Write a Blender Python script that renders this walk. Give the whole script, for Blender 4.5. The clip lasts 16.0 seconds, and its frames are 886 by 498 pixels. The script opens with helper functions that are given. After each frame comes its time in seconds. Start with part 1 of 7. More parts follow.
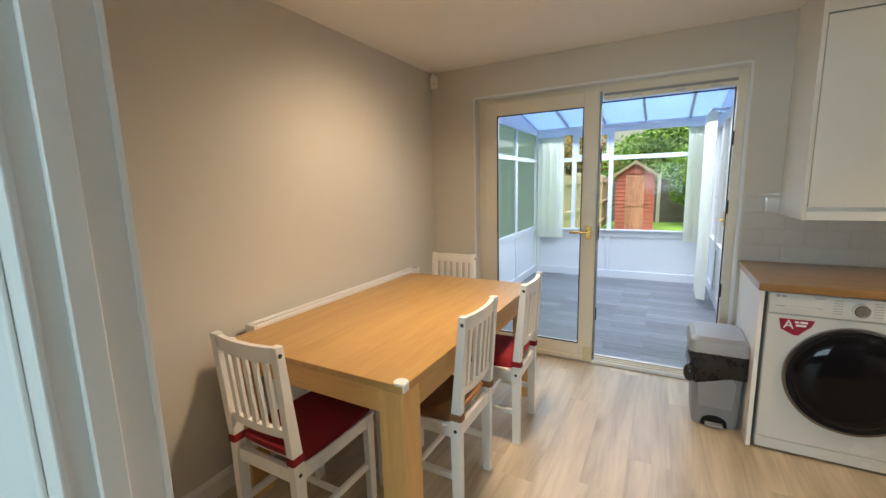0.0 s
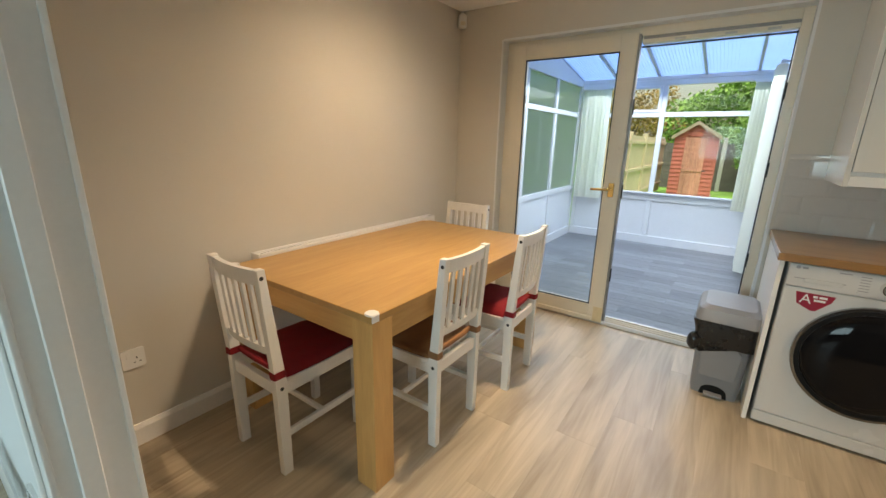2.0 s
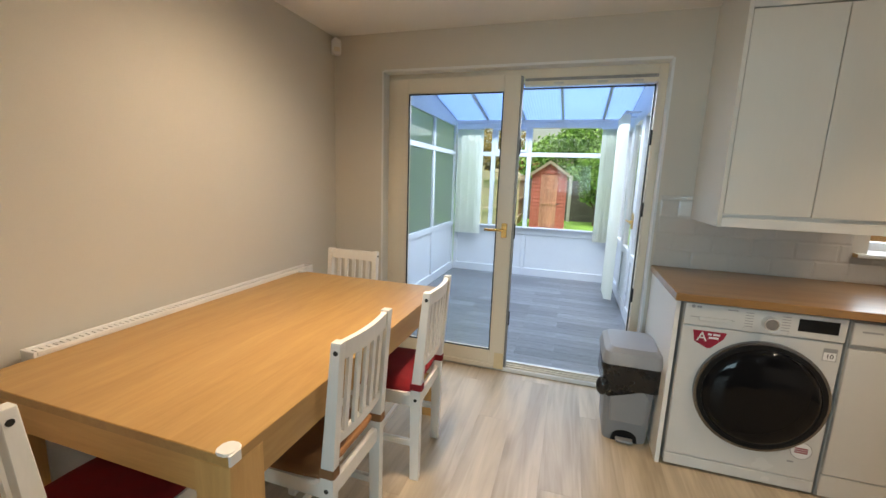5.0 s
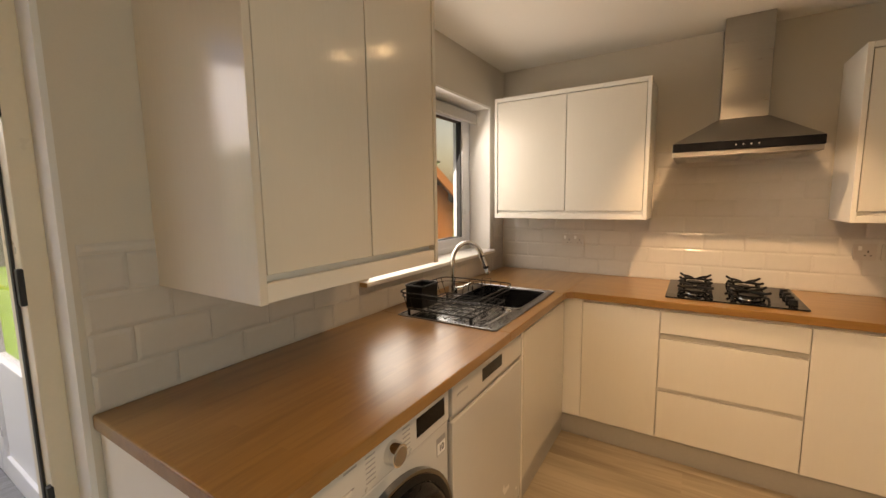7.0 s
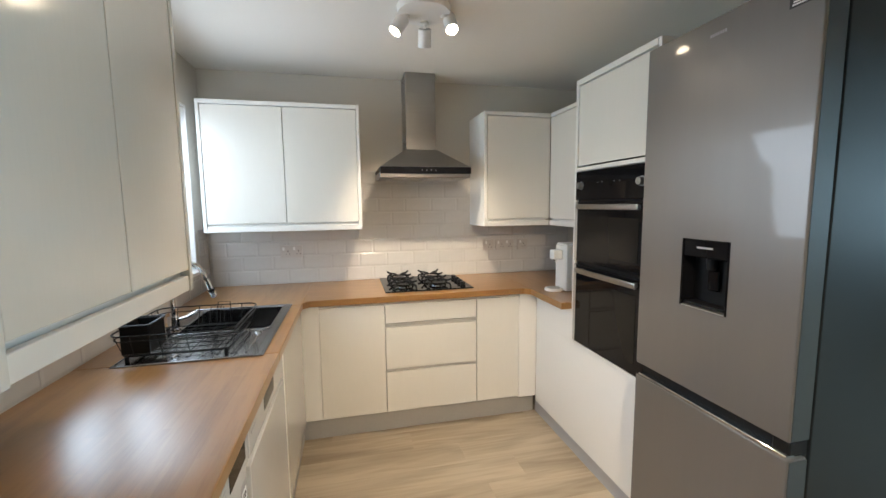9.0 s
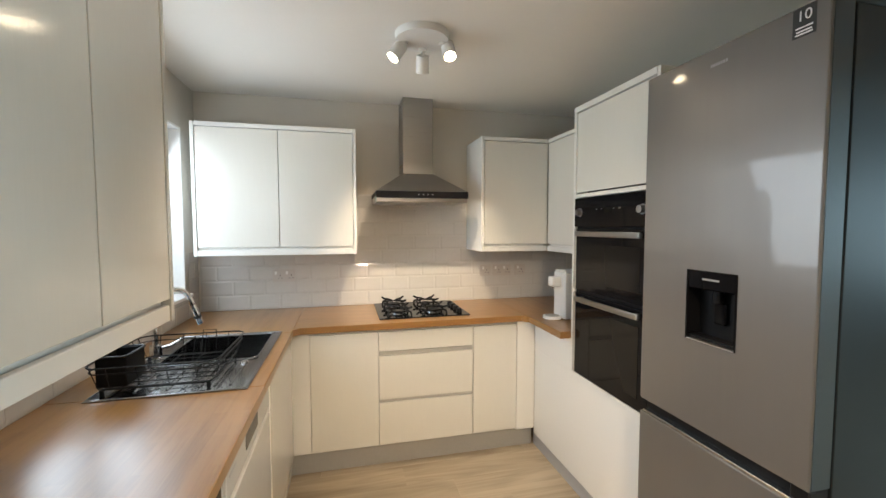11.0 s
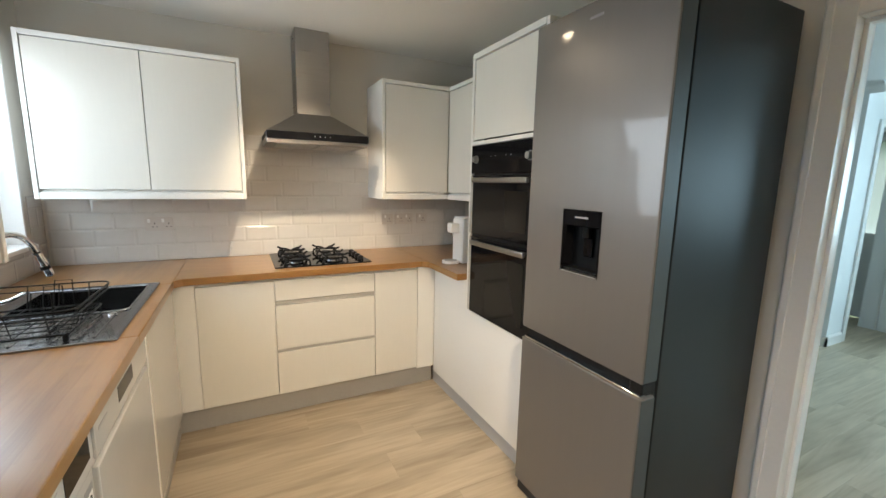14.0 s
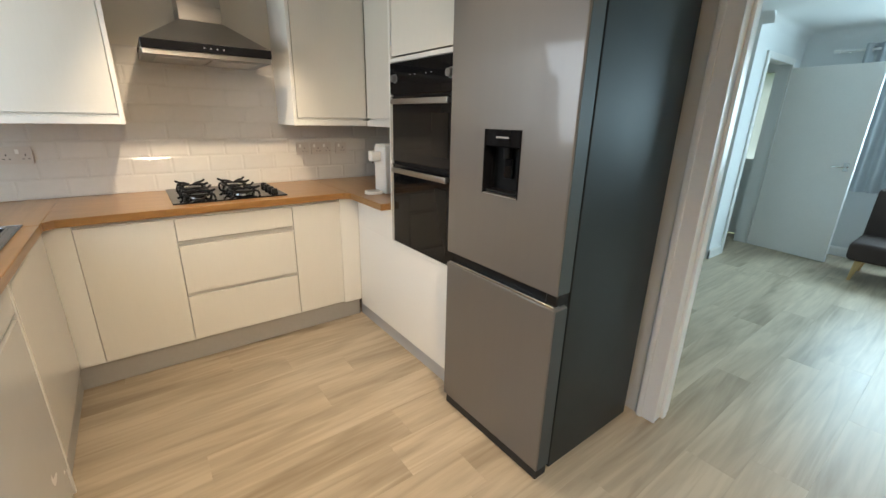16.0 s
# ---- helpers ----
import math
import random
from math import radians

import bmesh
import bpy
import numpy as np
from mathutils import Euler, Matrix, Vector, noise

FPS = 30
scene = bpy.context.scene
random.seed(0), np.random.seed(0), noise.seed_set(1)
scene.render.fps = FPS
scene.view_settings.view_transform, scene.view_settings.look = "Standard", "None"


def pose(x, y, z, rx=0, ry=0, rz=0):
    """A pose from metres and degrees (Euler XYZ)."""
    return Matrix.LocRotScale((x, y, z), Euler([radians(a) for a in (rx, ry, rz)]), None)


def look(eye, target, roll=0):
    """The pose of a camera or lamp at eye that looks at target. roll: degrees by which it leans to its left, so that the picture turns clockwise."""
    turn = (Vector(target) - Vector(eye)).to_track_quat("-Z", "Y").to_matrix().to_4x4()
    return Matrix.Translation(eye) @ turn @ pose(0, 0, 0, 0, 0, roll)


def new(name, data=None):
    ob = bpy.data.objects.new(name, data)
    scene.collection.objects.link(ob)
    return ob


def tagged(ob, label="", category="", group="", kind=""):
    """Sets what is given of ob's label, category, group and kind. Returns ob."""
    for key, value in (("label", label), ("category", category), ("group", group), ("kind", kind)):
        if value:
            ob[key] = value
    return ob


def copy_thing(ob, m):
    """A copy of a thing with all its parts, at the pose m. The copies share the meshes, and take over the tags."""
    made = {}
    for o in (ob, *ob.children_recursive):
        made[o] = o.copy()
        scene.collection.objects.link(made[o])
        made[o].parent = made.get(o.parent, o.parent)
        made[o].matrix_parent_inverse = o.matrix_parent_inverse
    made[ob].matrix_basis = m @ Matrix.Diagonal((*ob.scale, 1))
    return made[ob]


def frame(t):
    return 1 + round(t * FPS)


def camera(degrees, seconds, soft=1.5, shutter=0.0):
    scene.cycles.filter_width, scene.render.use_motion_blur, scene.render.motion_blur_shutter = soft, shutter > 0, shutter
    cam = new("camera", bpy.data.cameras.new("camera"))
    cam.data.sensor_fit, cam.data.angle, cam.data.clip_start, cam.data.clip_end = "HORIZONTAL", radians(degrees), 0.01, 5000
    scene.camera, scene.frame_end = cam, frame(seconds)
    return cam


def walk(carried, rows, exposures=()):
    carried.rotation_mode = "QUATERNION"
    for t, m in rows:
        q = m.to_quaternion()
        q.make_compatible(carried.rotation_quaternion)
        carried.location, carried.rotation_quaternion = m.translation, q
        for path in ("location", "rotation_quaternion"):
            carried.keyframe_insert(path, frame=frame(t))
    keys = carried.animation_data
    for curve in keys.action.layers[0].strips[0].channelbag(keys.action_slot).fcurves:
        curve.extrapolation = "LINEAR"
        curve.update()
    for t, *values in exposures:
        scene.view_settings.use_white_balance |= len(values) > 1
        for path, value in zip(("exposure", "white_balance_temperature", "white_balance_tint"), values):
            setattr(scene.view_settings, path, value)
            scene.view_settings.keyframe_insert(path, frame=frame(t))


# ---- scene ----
cam = camera(95.16, 16.0)
PATH = [
    (0, 0.001, -0.022, 1.415, 81.05, 1.46, 28.41),
    (0.5, -0.193, 0.050, 1.427, 77.93, 1.32, 21.15),
    (1, -0.174, 0.092, 1.402, 76.06, 0.71, 20.62),
    (1.5, 0.060, 0.124, 1.350, 75.33, -0.33, 28.79),
    (2, 0.209, 0.092, 1.358, 74.89, -1.25, 35.35),
    (2.5, 0.280, 0.089, 1.370, 72.92, -0.91, 36.30),
    (3, 0.311, 0.108, 1.275, 61.78, -0.38, 30.92),
    (3.2, 0.316, 0.114, 1.221, 56.39, -0.80, 28.04),
    (5.3, -0.104, 0.547, 1.399, 82.82, 0.39, 12.57),
    (5.5, -0.117, 0.718, 1.405, 83.28, 0.57, 4.89),
    (6, -0.109, 1.129, 1.437, 83.03, 1.08, -19.11),
    (6.5, -0.034, 1.519, 1.425, 83.52, 0.72, -40.76),
    (7, 0.095, 1.850, 1.420, 83.05, 0.77, -58.17),
    (7.5, 0.087, 2.116, 1.413, 82.18, 1.10, -76.68),
    (8, 0.028, 2.225, 1.427, 82.09, 1.00, -88.45),
    (8.5, -0.023, 2.197, 1.443, 82.35, 0.60, -98.76),
    (8.7, -0.043, 2.183, 1.445, 82.47, 0.73, -101.68),
    (10.8, 0.005, 2.142, 1.449, 86.30, 0.14, -105.20),
    (11, 0.011, 2.154, 1.465, 86.80, 0.07, -103.51),
    (11.5, 0.019, 2.172, 1.487, 87.32, -0.09, -98.89),
    (12, 0.031, 2.189, 1.464, 85.99, -0.00, -95.16),
    (12.5, 0.033, 2.180, 1.441, 83.81, 0.37, -94.30),
    (13, 0.010, 2.180, 1.413, 80.52, 0.66, -96.10),
    (13.5, 0.004, 2.154, 1.391, 78.73, 0.02, -104.19),
    (14, -0.022, 2.128, 1.406, 80.79, -1.13, -116.57),
    (14.5, -0.036, 2.106, 1.495, 86.21, -1.75, -126.54),
    (15, -0.030, 2.108, 1.502, 86.42, -1.78, -128.84),
    (15.5, -0.001, 2.096, 1.437, 79.36, -1.73, -127.97),
    (16, -0.003, 2.083, 1.356, 72.04, -1.25, -126.74),
]

EXPOSURES = [(0.0, 0.46, 6700, 13), (1.0, 0.36, 6200, 8), (2.0, 0.40, 6900, 12), (3.0, 0.44, 7300, 14), (5.5, 0.34, 6450, 12), (5.8, 0.30, 6600, 12), (6.5, 0.18, 9000, 22), (7.0, 0.12, 9900, 24),
             (7.5, 0.42, 6550, 11), (8.0, 0.54, 5950, 10), (8.5, 0.60, 5880, 10), (11.0, 0.64, 6250, 10), (13.0, 0.62, 6100, 10), (14.5, 0.65, 6250, 9), (16.0, 0.60, 6300, 10)]
walk(cam, [(t, pose(x, y, z, rx, ry, rz)) for t, x, y, z, rx, ry, rz in PATH], EXPOSURES)

# ---- world and lights ----
world = bpy.data.worlds.new("world")
scene.world = world
world.use_nodes = True
wn = world.node_tree
sky = wn.nodes.new("ShaderNodeTexSky")
sky.sky_type = "NISHITA"
sky.sun_disc = False
sky.sun_elevation = radians(60)
sky.sun_rotation = radians(160)
sky.air_density = 1.6
sky.dust_density = 4.0
wn.nodes["Background"].inputs["Strength"].default_value = 0.15
wn.links.new(sky.outputs["Color"], wn.nodes["Background"].inputs["Color"])


def lamp(name, kind, m, energy, color, **extra):
    data = bpy.data.lights.new(name, kind)
    data.energy, data.color = energy, color
    if kind == "SUN":
        data.angle = extra["angle"]
    if kind == "SPOT":
        data.spot_size, data.spot_blend, data.shadow_soft_size = extra["size"], extra["blend"], extra["radius"]
    if kind == "AREA":
        data.shape, data.size, data.size_y = "RECTANGLE", extra["size"], extra["size_y"]
    ob = new(name, data)
    ob.matrix_basis = m
    return ob


lamp("sun", "SUN", look((0, 0, 8), (-0.6, 1.6, 0)), 4.6, (1.0, 0.97, 0.93), angle=radians(50))
WARM = (1.0, 0.78, 0.53)
# heads of the two ceiling spotlights: lens, aim, watts, cone in degrees
HEADS = [((1.925, 1.93, 2.245), (1.66, 2.85, 0.9), 19.0, 76), ((1.865, 1.675, 2.25), (0.60, 1.60, 0.20), 46.0, 98), ((2.02, 1.775, 2.225), (2.90, 1.66, 0.90), 68.0, 72)]
DINING_HEADS = [((-0.76, 1.84, 2.275), (-1.78, 1.98, 0.30), 46.0, 128), ((-0.63, 1.73, 2.275), (-0.45, 1.25, 0.0), 74.0, 112), ((-0.66, 1.88, 2.275), (2.40, 1.35, 0.20), 125.0, 58)]
for eye, aim, watts, cone in HEADS + DINING_HEADS:
    lamp("spot_lamp", "SPOT", look(Vector(eye) + (Vector(aim) - Vector(eye)).normalized() * 0.012, aim), watts, WARM, size=radians(cone), blend=1.0, radius=0.022)
# daylight at the glazed openings
lamp("roof_daylight", "AREA", look((-0.6, 4.95, 2.0), (-0.6, 4.94, 0)), 56.0, (0.78, 0.90, 1.0), size=2.1, size_y=2.7)
lamp("window_daylight", "AREA", look((2.08, 3.36, 1.55), (1.95, 0, 0.1)), 15.0, (0.84, 0.93, 1.0), size=1.22, size_y=0.96)
lamp("living_window_daylight", "AREA", look((-0.4, -4.05, 1.45), (-0.4, 0, 0.7)), 69.0, (0.58, 0.84, 0.95), size=1.9, size_y=1.1)

# ---- helpers for building ----
PLACE = {}


def thing(name, loc=(0, 0, 0), label="", category="", group="", kind="", rz=0):
    ob = new(name)
    ob.empty_display_size = 0.05
    ob.matrix_basis = pose(*loc, 0, 0, rz)
    PLACE[ob] = ob.matrix_basis.copy()
    return tagged(ob, label, category, group, kind)


def solid(name, bm, material, sharp=20):
    bmesh.ops.recalc_face_normals(bm, faces=bm.faces)
    me = bpy.data.meshes.new(name)
    bm.to_mesh(me)
    bm.free()
    me.materials.append(material)
    me.shade_smooth()
    me.set_sharp_from_angle(angle=radians(sharp))
    return me


def part(name, bm, material, parent, label="", sharp=20):
    """One mesh, given in world coordinates, under a thing or under a part."""
    bm.transform(PLACE[parent].inverted())
    ob = new(name, solid(name, bm, material, sharp))
    ob.parent = parent
    PLACE[ob] = PLACE[parent]
    return tagged(ob, label)


def single(name, bm, material, label="", category="", group="", kind="", sharp=20):
    ob = new(name, solid(name, bm, material, sharp))
    PLACE[ob] = Matrix()
    return tagged(ob, label, category, group, kind)


def box(lo, hi, bev=0.0, seg=1, bm=None):
    bm = bm or bmesh.new()
    size = [max(b - a, 1e-4) for a, b in zip(lo, hi)]
    mid = [(a + b) / 2 for a, b in zip(lo, hi)]
    made = bmesh.ops.create_cube(bm, size=1, matrix=Matrix.Translation(mid) @ Matrix.Diagonal((*size, 1)))["verts"]
    if bev > 0:
        edges = list({e for v in made for e in v.link_edges})
        bmesh.ops.bevel(bm, geom=edges, offset=min(bev, min(size) * 0.45), segments=seg, profile=0.5, affect="EDGES")
    return bm


def rod(a, b, r, r2=None, seg=20, bm=None, caps=True):
    bm = bm or bmesh.new()
    a, b = Vector(a), Vector(b)
    turn = (b - a).to_track_quat("Z", "Y").to_matrix().to_4x4()
    bmesh.ops.create_cone(bm, cap_ends=caps, segments=seg, radius1=r, radius2=r if r2 is None else r2, depth=(b - a).length, matrix=Matrix.Translation((a + b) / 2) @ turn)
    return bm


def ball(mid, r, scale=(1, 1, 1), bm=None, u=16, v=10):
    bm = bm or bmesh.new()
    bmesh.ops.create_uvsphere(bm, u_segments=u, v_segments=v, radius=r, matrix=Matrix.Translation(mid) @ Matrix.Diagonal((*scale, 1)))
    return bm


def tube(points, r, seg=8, bm=None, closed=False):
    """A round bar along a line of points."""
    bm = bm or bmesh.new()
    pts = [Vector(p) for p in points]
    n = len(pts)
    rings = []
    side = None
    for i, p in enumerate(pts):
        if closed:
            d = pts[(i + 1) % n] - pts[i - 1]
        else:
            d = pts[min(i + 1, n - 1)] - pts[max(i - 1, 0)]
        d.normalize()
        if side is None:
            side = d.orthogonal().normalized()
        side = (side - d * side.dot(d)).normalized()
        up = d.cross(side)
        rings.append([bm.verts.new(p + r * (math.cos(2 * math.pi * k / seg) * side + math.sin(2 * math.pi * k / seg) * up)) for k in range(seg)])
    for i in range(n if closed else n - 1):
        a, b = rings[i], rings[(i + 1) % n]
        for k in range(seg):
            bm.faces.new((a[k], a[(k + 1) % seg], b[(k + 1) % seg], b[k]))
    if not closed:
        bm.faces.new(rings[0]), bm.faces.new(rings[-1])
    return bm


def prism(outline, axis, a, b, bev=0.0, bm=None):
    """A flat outline in the two other axes, drawn out along one axis from a to b."""
    bm = bm or bmesh.new()

    def put(p, w):
        return {"x": (w, p[0], p[1]), "y": (p[0], w, p[1]), "z": (p[0], p[1], w)}[axis]

    lo = [bm.verts.new(put(p, a)) for p in outline]
    hi = [bm.verts.new(put(p, b)) for p in outline]
    n = len(outline)
    made = [bm.faces.new(lo), bm.faces.new(hi)] + [bm.faces.new((lo[i], lo[(i + 1) % n], hi[(i + 1) % n], hi[i])) for i in range(n)]
    if bev > 0:
        bmesh.ops.bevel(bm, geom=list({e for f in made for e in f.edges}), offset=bev, segments=2, profile=0.5, affect="EDGES")
    return bm


def rounded(x0, y0, x1, y1, r, seg=5):
    pts = []
    for cx, cy, a0 in ((x1 - r, y1 - r, 0), (x0 + r, y1 - r, 90), (x0 + r, y0 + r, 180), (x1 - r, y0 + r, 270)):
        pts += [(cx + r * math.cos(radians(a0 + 90 * k / seg)), cy + r * math.sin(radians(a0 + 90 * k / seg))) for k in range(seg + 1)]
    return pts


def ring(mid, axis, r_out, r_in, a, b, seg=48, bm=None):
    """A flat ring round an axis, from a to b along it."""
    bm = bm or bmesh.new()
    u, v = [k for k in range(3) if k != "xyz".index(axis)]
    loops = []
    for r, w in ((r_in, a), (r_out, a), (r_out, b), (r_in, b)):
        loop = []
        for k in range(seg):
            p = list(mid)
            p[u] += r * math.cos(2 * math.pi * k / seg)
            p[v] += r * math.sin(2 * math.pi * k / seg)
            p["xyz".index(axis)] = w
            loop.append(bm.verts.new(p))
        loops.append(loop)
    for i in range(4):
        for k in range(seg):
            bm.faces.new((loops[i][k], loops[i][(k + 1) % seg], loops[(i + 1) % 4][(k + 1) % seg], loops[(i + 1) % 4][k]))
    return bm


def lettering(text, size, m, material, parent, name="lettering"):
    """Raised words in the built-in font, lying in the plane of m."""
    curve = bpy.data.curves.new(name, "FONT")
    curve.body, curve.size, curve.extrude = text, size, 0.0006
    curve.align_x, curve.align_y = "CENTER", "CENTER"
    curve.materials.append(material)
    ob = new(name, curve)
    ob.parent = parent
    ob.matrix_basis = PLACE[parent].inverted() @ m
    PLACE[ob] = PLACE[parent]
    return ob


# ---- materials ----
def base_material(name, color, rough=0.5, metal=0.0, coat=0.0):
    m = bpy.data.materials.new(name)
    m.use_nodes = True
    b = m.node_tree.nodes["Principled BSDF"]
    b.inputs["Base Color"].default_value = (*color, 1)
    b.inputs["Roughness"].default_value = rough
    b.inputs["Metallic"].default_value = metal
    b.inputs["Coat Weight"].default_value = coat
    b.inputs["Coat Roughness"].default_value = 0.06
    return m


def node(m, kind, **values):
    n = m.node_tree.nodes.new(kind)
    for key, value in values.items():
        n.inputs[key].default_value = value
    return n


def wire(m, a, out, b, into):
    m.node_tree.links.new(a.outputs[out], b.inputs[into])


def surface(name, color, rough=0.5, metal=0.0, coat=0.0, spread=0.06, scale=6.0, grain=120.0, bump=0.05, stretch=(1, 1, 1), rough_spread=0.08, island=0.0):
    """A plain material with stains at one scale, grain and relief at another."""
    m = base_material(name, color, rough, metal, coat)
    b = m.node_tree.nodes["Principled BSDF"]
    place = node(m, "ShaderNodeTexCoord")
    lay = node(m, "ShaderNodeMapping", Scale=stretch)
    wire(m, place, "Object", lay, "Vector")
    big = node(m, "ShaderNodeTexNoise", Scale=scale, Detail=4.0, Roughness=0.6)
    fine = node(m, "ShaderNodeTexNoise", Scale=grain, Detail=3.0, Roughness=0.6)
    wire(m, lay, "Vector", big, "Vector"), wire(m, lay, "Vector", fine, "Vector")
    both = node(m, "ShaderNodeMath")
    both.operation = "ADD"
    wire(m, big, "Fac", both, 0), wire(m, fine, "Fac", both, 1)
    ramp = node(m, "ShaderNodeMapRange")
    for key, value in (("From Min", 0.6), ("From Max", 1.4), ("To Min", 1 - spread), ("To Max", 1 + spread)):
        ramp.inputs[key].default_value = value
    wire(m, both, 0, ramp, "Value")
    tint = node(m, "ShaderNodeVectorMath")
    tint.operation = "SCALE"
    tint.inputs[0].default_value = color
    wire(m, ramp, "Result", tint, "Scale")
    last = tint
    if island > 0:
        info = node(m, "ShaderNodeObjectInfo")
        vary = node(m, "ShaderNodeMapRange")
        vary.inputs["To Min"].default_value, vary.inputs["To Max"].default_value = 1 - island, 1 + island
        wire(m, info, "Random", vary, "Value")
        last = node(m, "ShaderNodeVectorMath")
        last.operation = "SCALE"
        wire(m, tint, "Vector", last, 0), wire(m, vary, "Result", last, "Scale")
    wire(m, last, "Vector", b, "Base Color")
    dull = node(m, "ShaderNodeMapRange")
    dull.inputs["To Min"].default_value, dull.inputs["To Max"].default_value = max(rough - rough_spread, 0.02), rough + rough_spread
    wire(m, big, "Fac", dull, "Value"), wire(m, dull, "Result", b, "Roughness")
    if bump > 0:
        relief = node(m, "ShaderNodeBump", Strength=bump, Distance=0.002)
        wire(m, fine, "Fac", relief, "Height"), wire(m, relief, "Normal", b, "Normal")
        if coat > 0:
            wire(m, relief, "Normal", b, "Coat Normal")
    return m


def timber(name, dark, light, rough, along="y", stave=None, coat=0.0, grain=1.0, shift=0.0, vary=0.0, axes=None, fine=0.45):
    """Wood with grain along one axis; staves of the given (length, width) where it is made of strips."""
    m = base_material(name, light, rough, 0.0, coat)
    b = m.node_tree.nodes["Principled BSDF"]
    b.inputs["Coat Roughness"].default_value = 0.26
    place = node(m, "ShaderNodeTexCoord")
    source = place
    out = "Object"
    info = node(m, "ShaderNodeObjectInfo")
    if shift > 0:
        move = node(m, "ShaderNodeVectorMath")
        move.operation = "SCALE"
        move.inputs[0].default_value = (13.1, 7.7, 3.3)
        wire(m, info, "Random", move, "Scale")
        source = node(m, "ShaderNodeVectorMath")
        source.operation = "ADD"
        wire(m, place, "Object", source, 0), wire(m, move, "Vector", source, 1)
        out = "Vector"
    squeeze = {"x": (1.2, 14, 14), "y": (14, 1.2, 14), "z": (14, 14, 1.2)}[along]
    lay = node(m, "ShaderNodeMapping", Scale=squeeze)
    wire(m, source, out, lay, "Vector")
    veins = node(m, "ShaderNodeTexNoise", Scale=2.2 * grain, Detail=6.0 if fine > 0.3 else 3.0, Roughness=0.6, Distortion=0.7 if fine > 0.3 else 1.2)
    wire(m, lay, "Vector", veins, "Vector")
    pores = node(m, "ShaderNodeTexNoise", Scale=11.0 * grain, Detail=4.0, Roughness=0.7)
    wire(m, lay, "Vector", pores, "Vector")
    both = node(m, "ShaderNodeMath")
    both.operation = "MULTIPLY_ADD"
    both.inputs[1].default_value = fine
    wire(m, pores, "Fac", both, 0), wire(m, veins, "Fac", both, 2)
    value = both
    slot = 0
    if stave:
        pick = node(m, "ShaderNodeMapping")
        wire(m, place, "Object", pick, "Vector")
        if axes == "yx":
            pick.inputs["Rotation"].default_value = (0, 0, radians(90))
        strip = node(m, "ShaderNodeTexBrick", Scale=1.0)
        strip.inputs["Color1"].default_value, strip.inputs["Color2"].default_value, strip.inputs["Mortar"].default_value = (0, 0, 0, 1), (1, 1, 1, 1), (0.4, 0.4, 0.4, 1)
        strip.inputs["Mortar Size"].default_value = 0.0006
        strip.inputs["Brick Width"].default_value, strip.inputs["Row Height"].default_value = stave
        wire(m, pick, "Vector", strip, "Vector")
        lift = node(m, "ShaderNodeMath")
        lift.operation = "MULTIPLY_ADD"
        lift.inputs[1].default_value = 0.20
        wire(m, strip, "Color", lift, 0), wire(m, both, 0, lift, 2)
        value = lift
    if vary > 0:
        lift = node(m, "ShaderNodeMath")
        lift.operation = "ADD"
        even = node(m, "ShaderNodeMapRange")
        even.inputs["To Min"].default_value, even.inputs["To Max"].default_value = -vary, vary
        wire(m, info, "Random", even, "Value"), wire(m, even, "Result", lift, 0), wire(m, value, 0, lift, 1)
        value = lift
    ramp = node(m, "ShaderNodeValToRGB")
    low, top = 0.225 + 0.5 * fine, 0.55 + fine
    ramp.color_ramp.elements[0].position, ramp.color_ramp.elements[1].position = low, top
    ramp.color_ramp.elements[0].color, ramp.color_ramp.elements[1].color = (*dark, 1), (*light, 1)
    wire(m, value, 0, ramp, "Fac"), wire(m, ramp, "Color", b, "Base Color")
    relief = node(m, "ShaderNodeBump", Strength=0.06, Distance=0.001)
    wire(m, pores, "Fac", relief, "Height"), wire(m, relief, "Normal", b, "Normal")
    return m


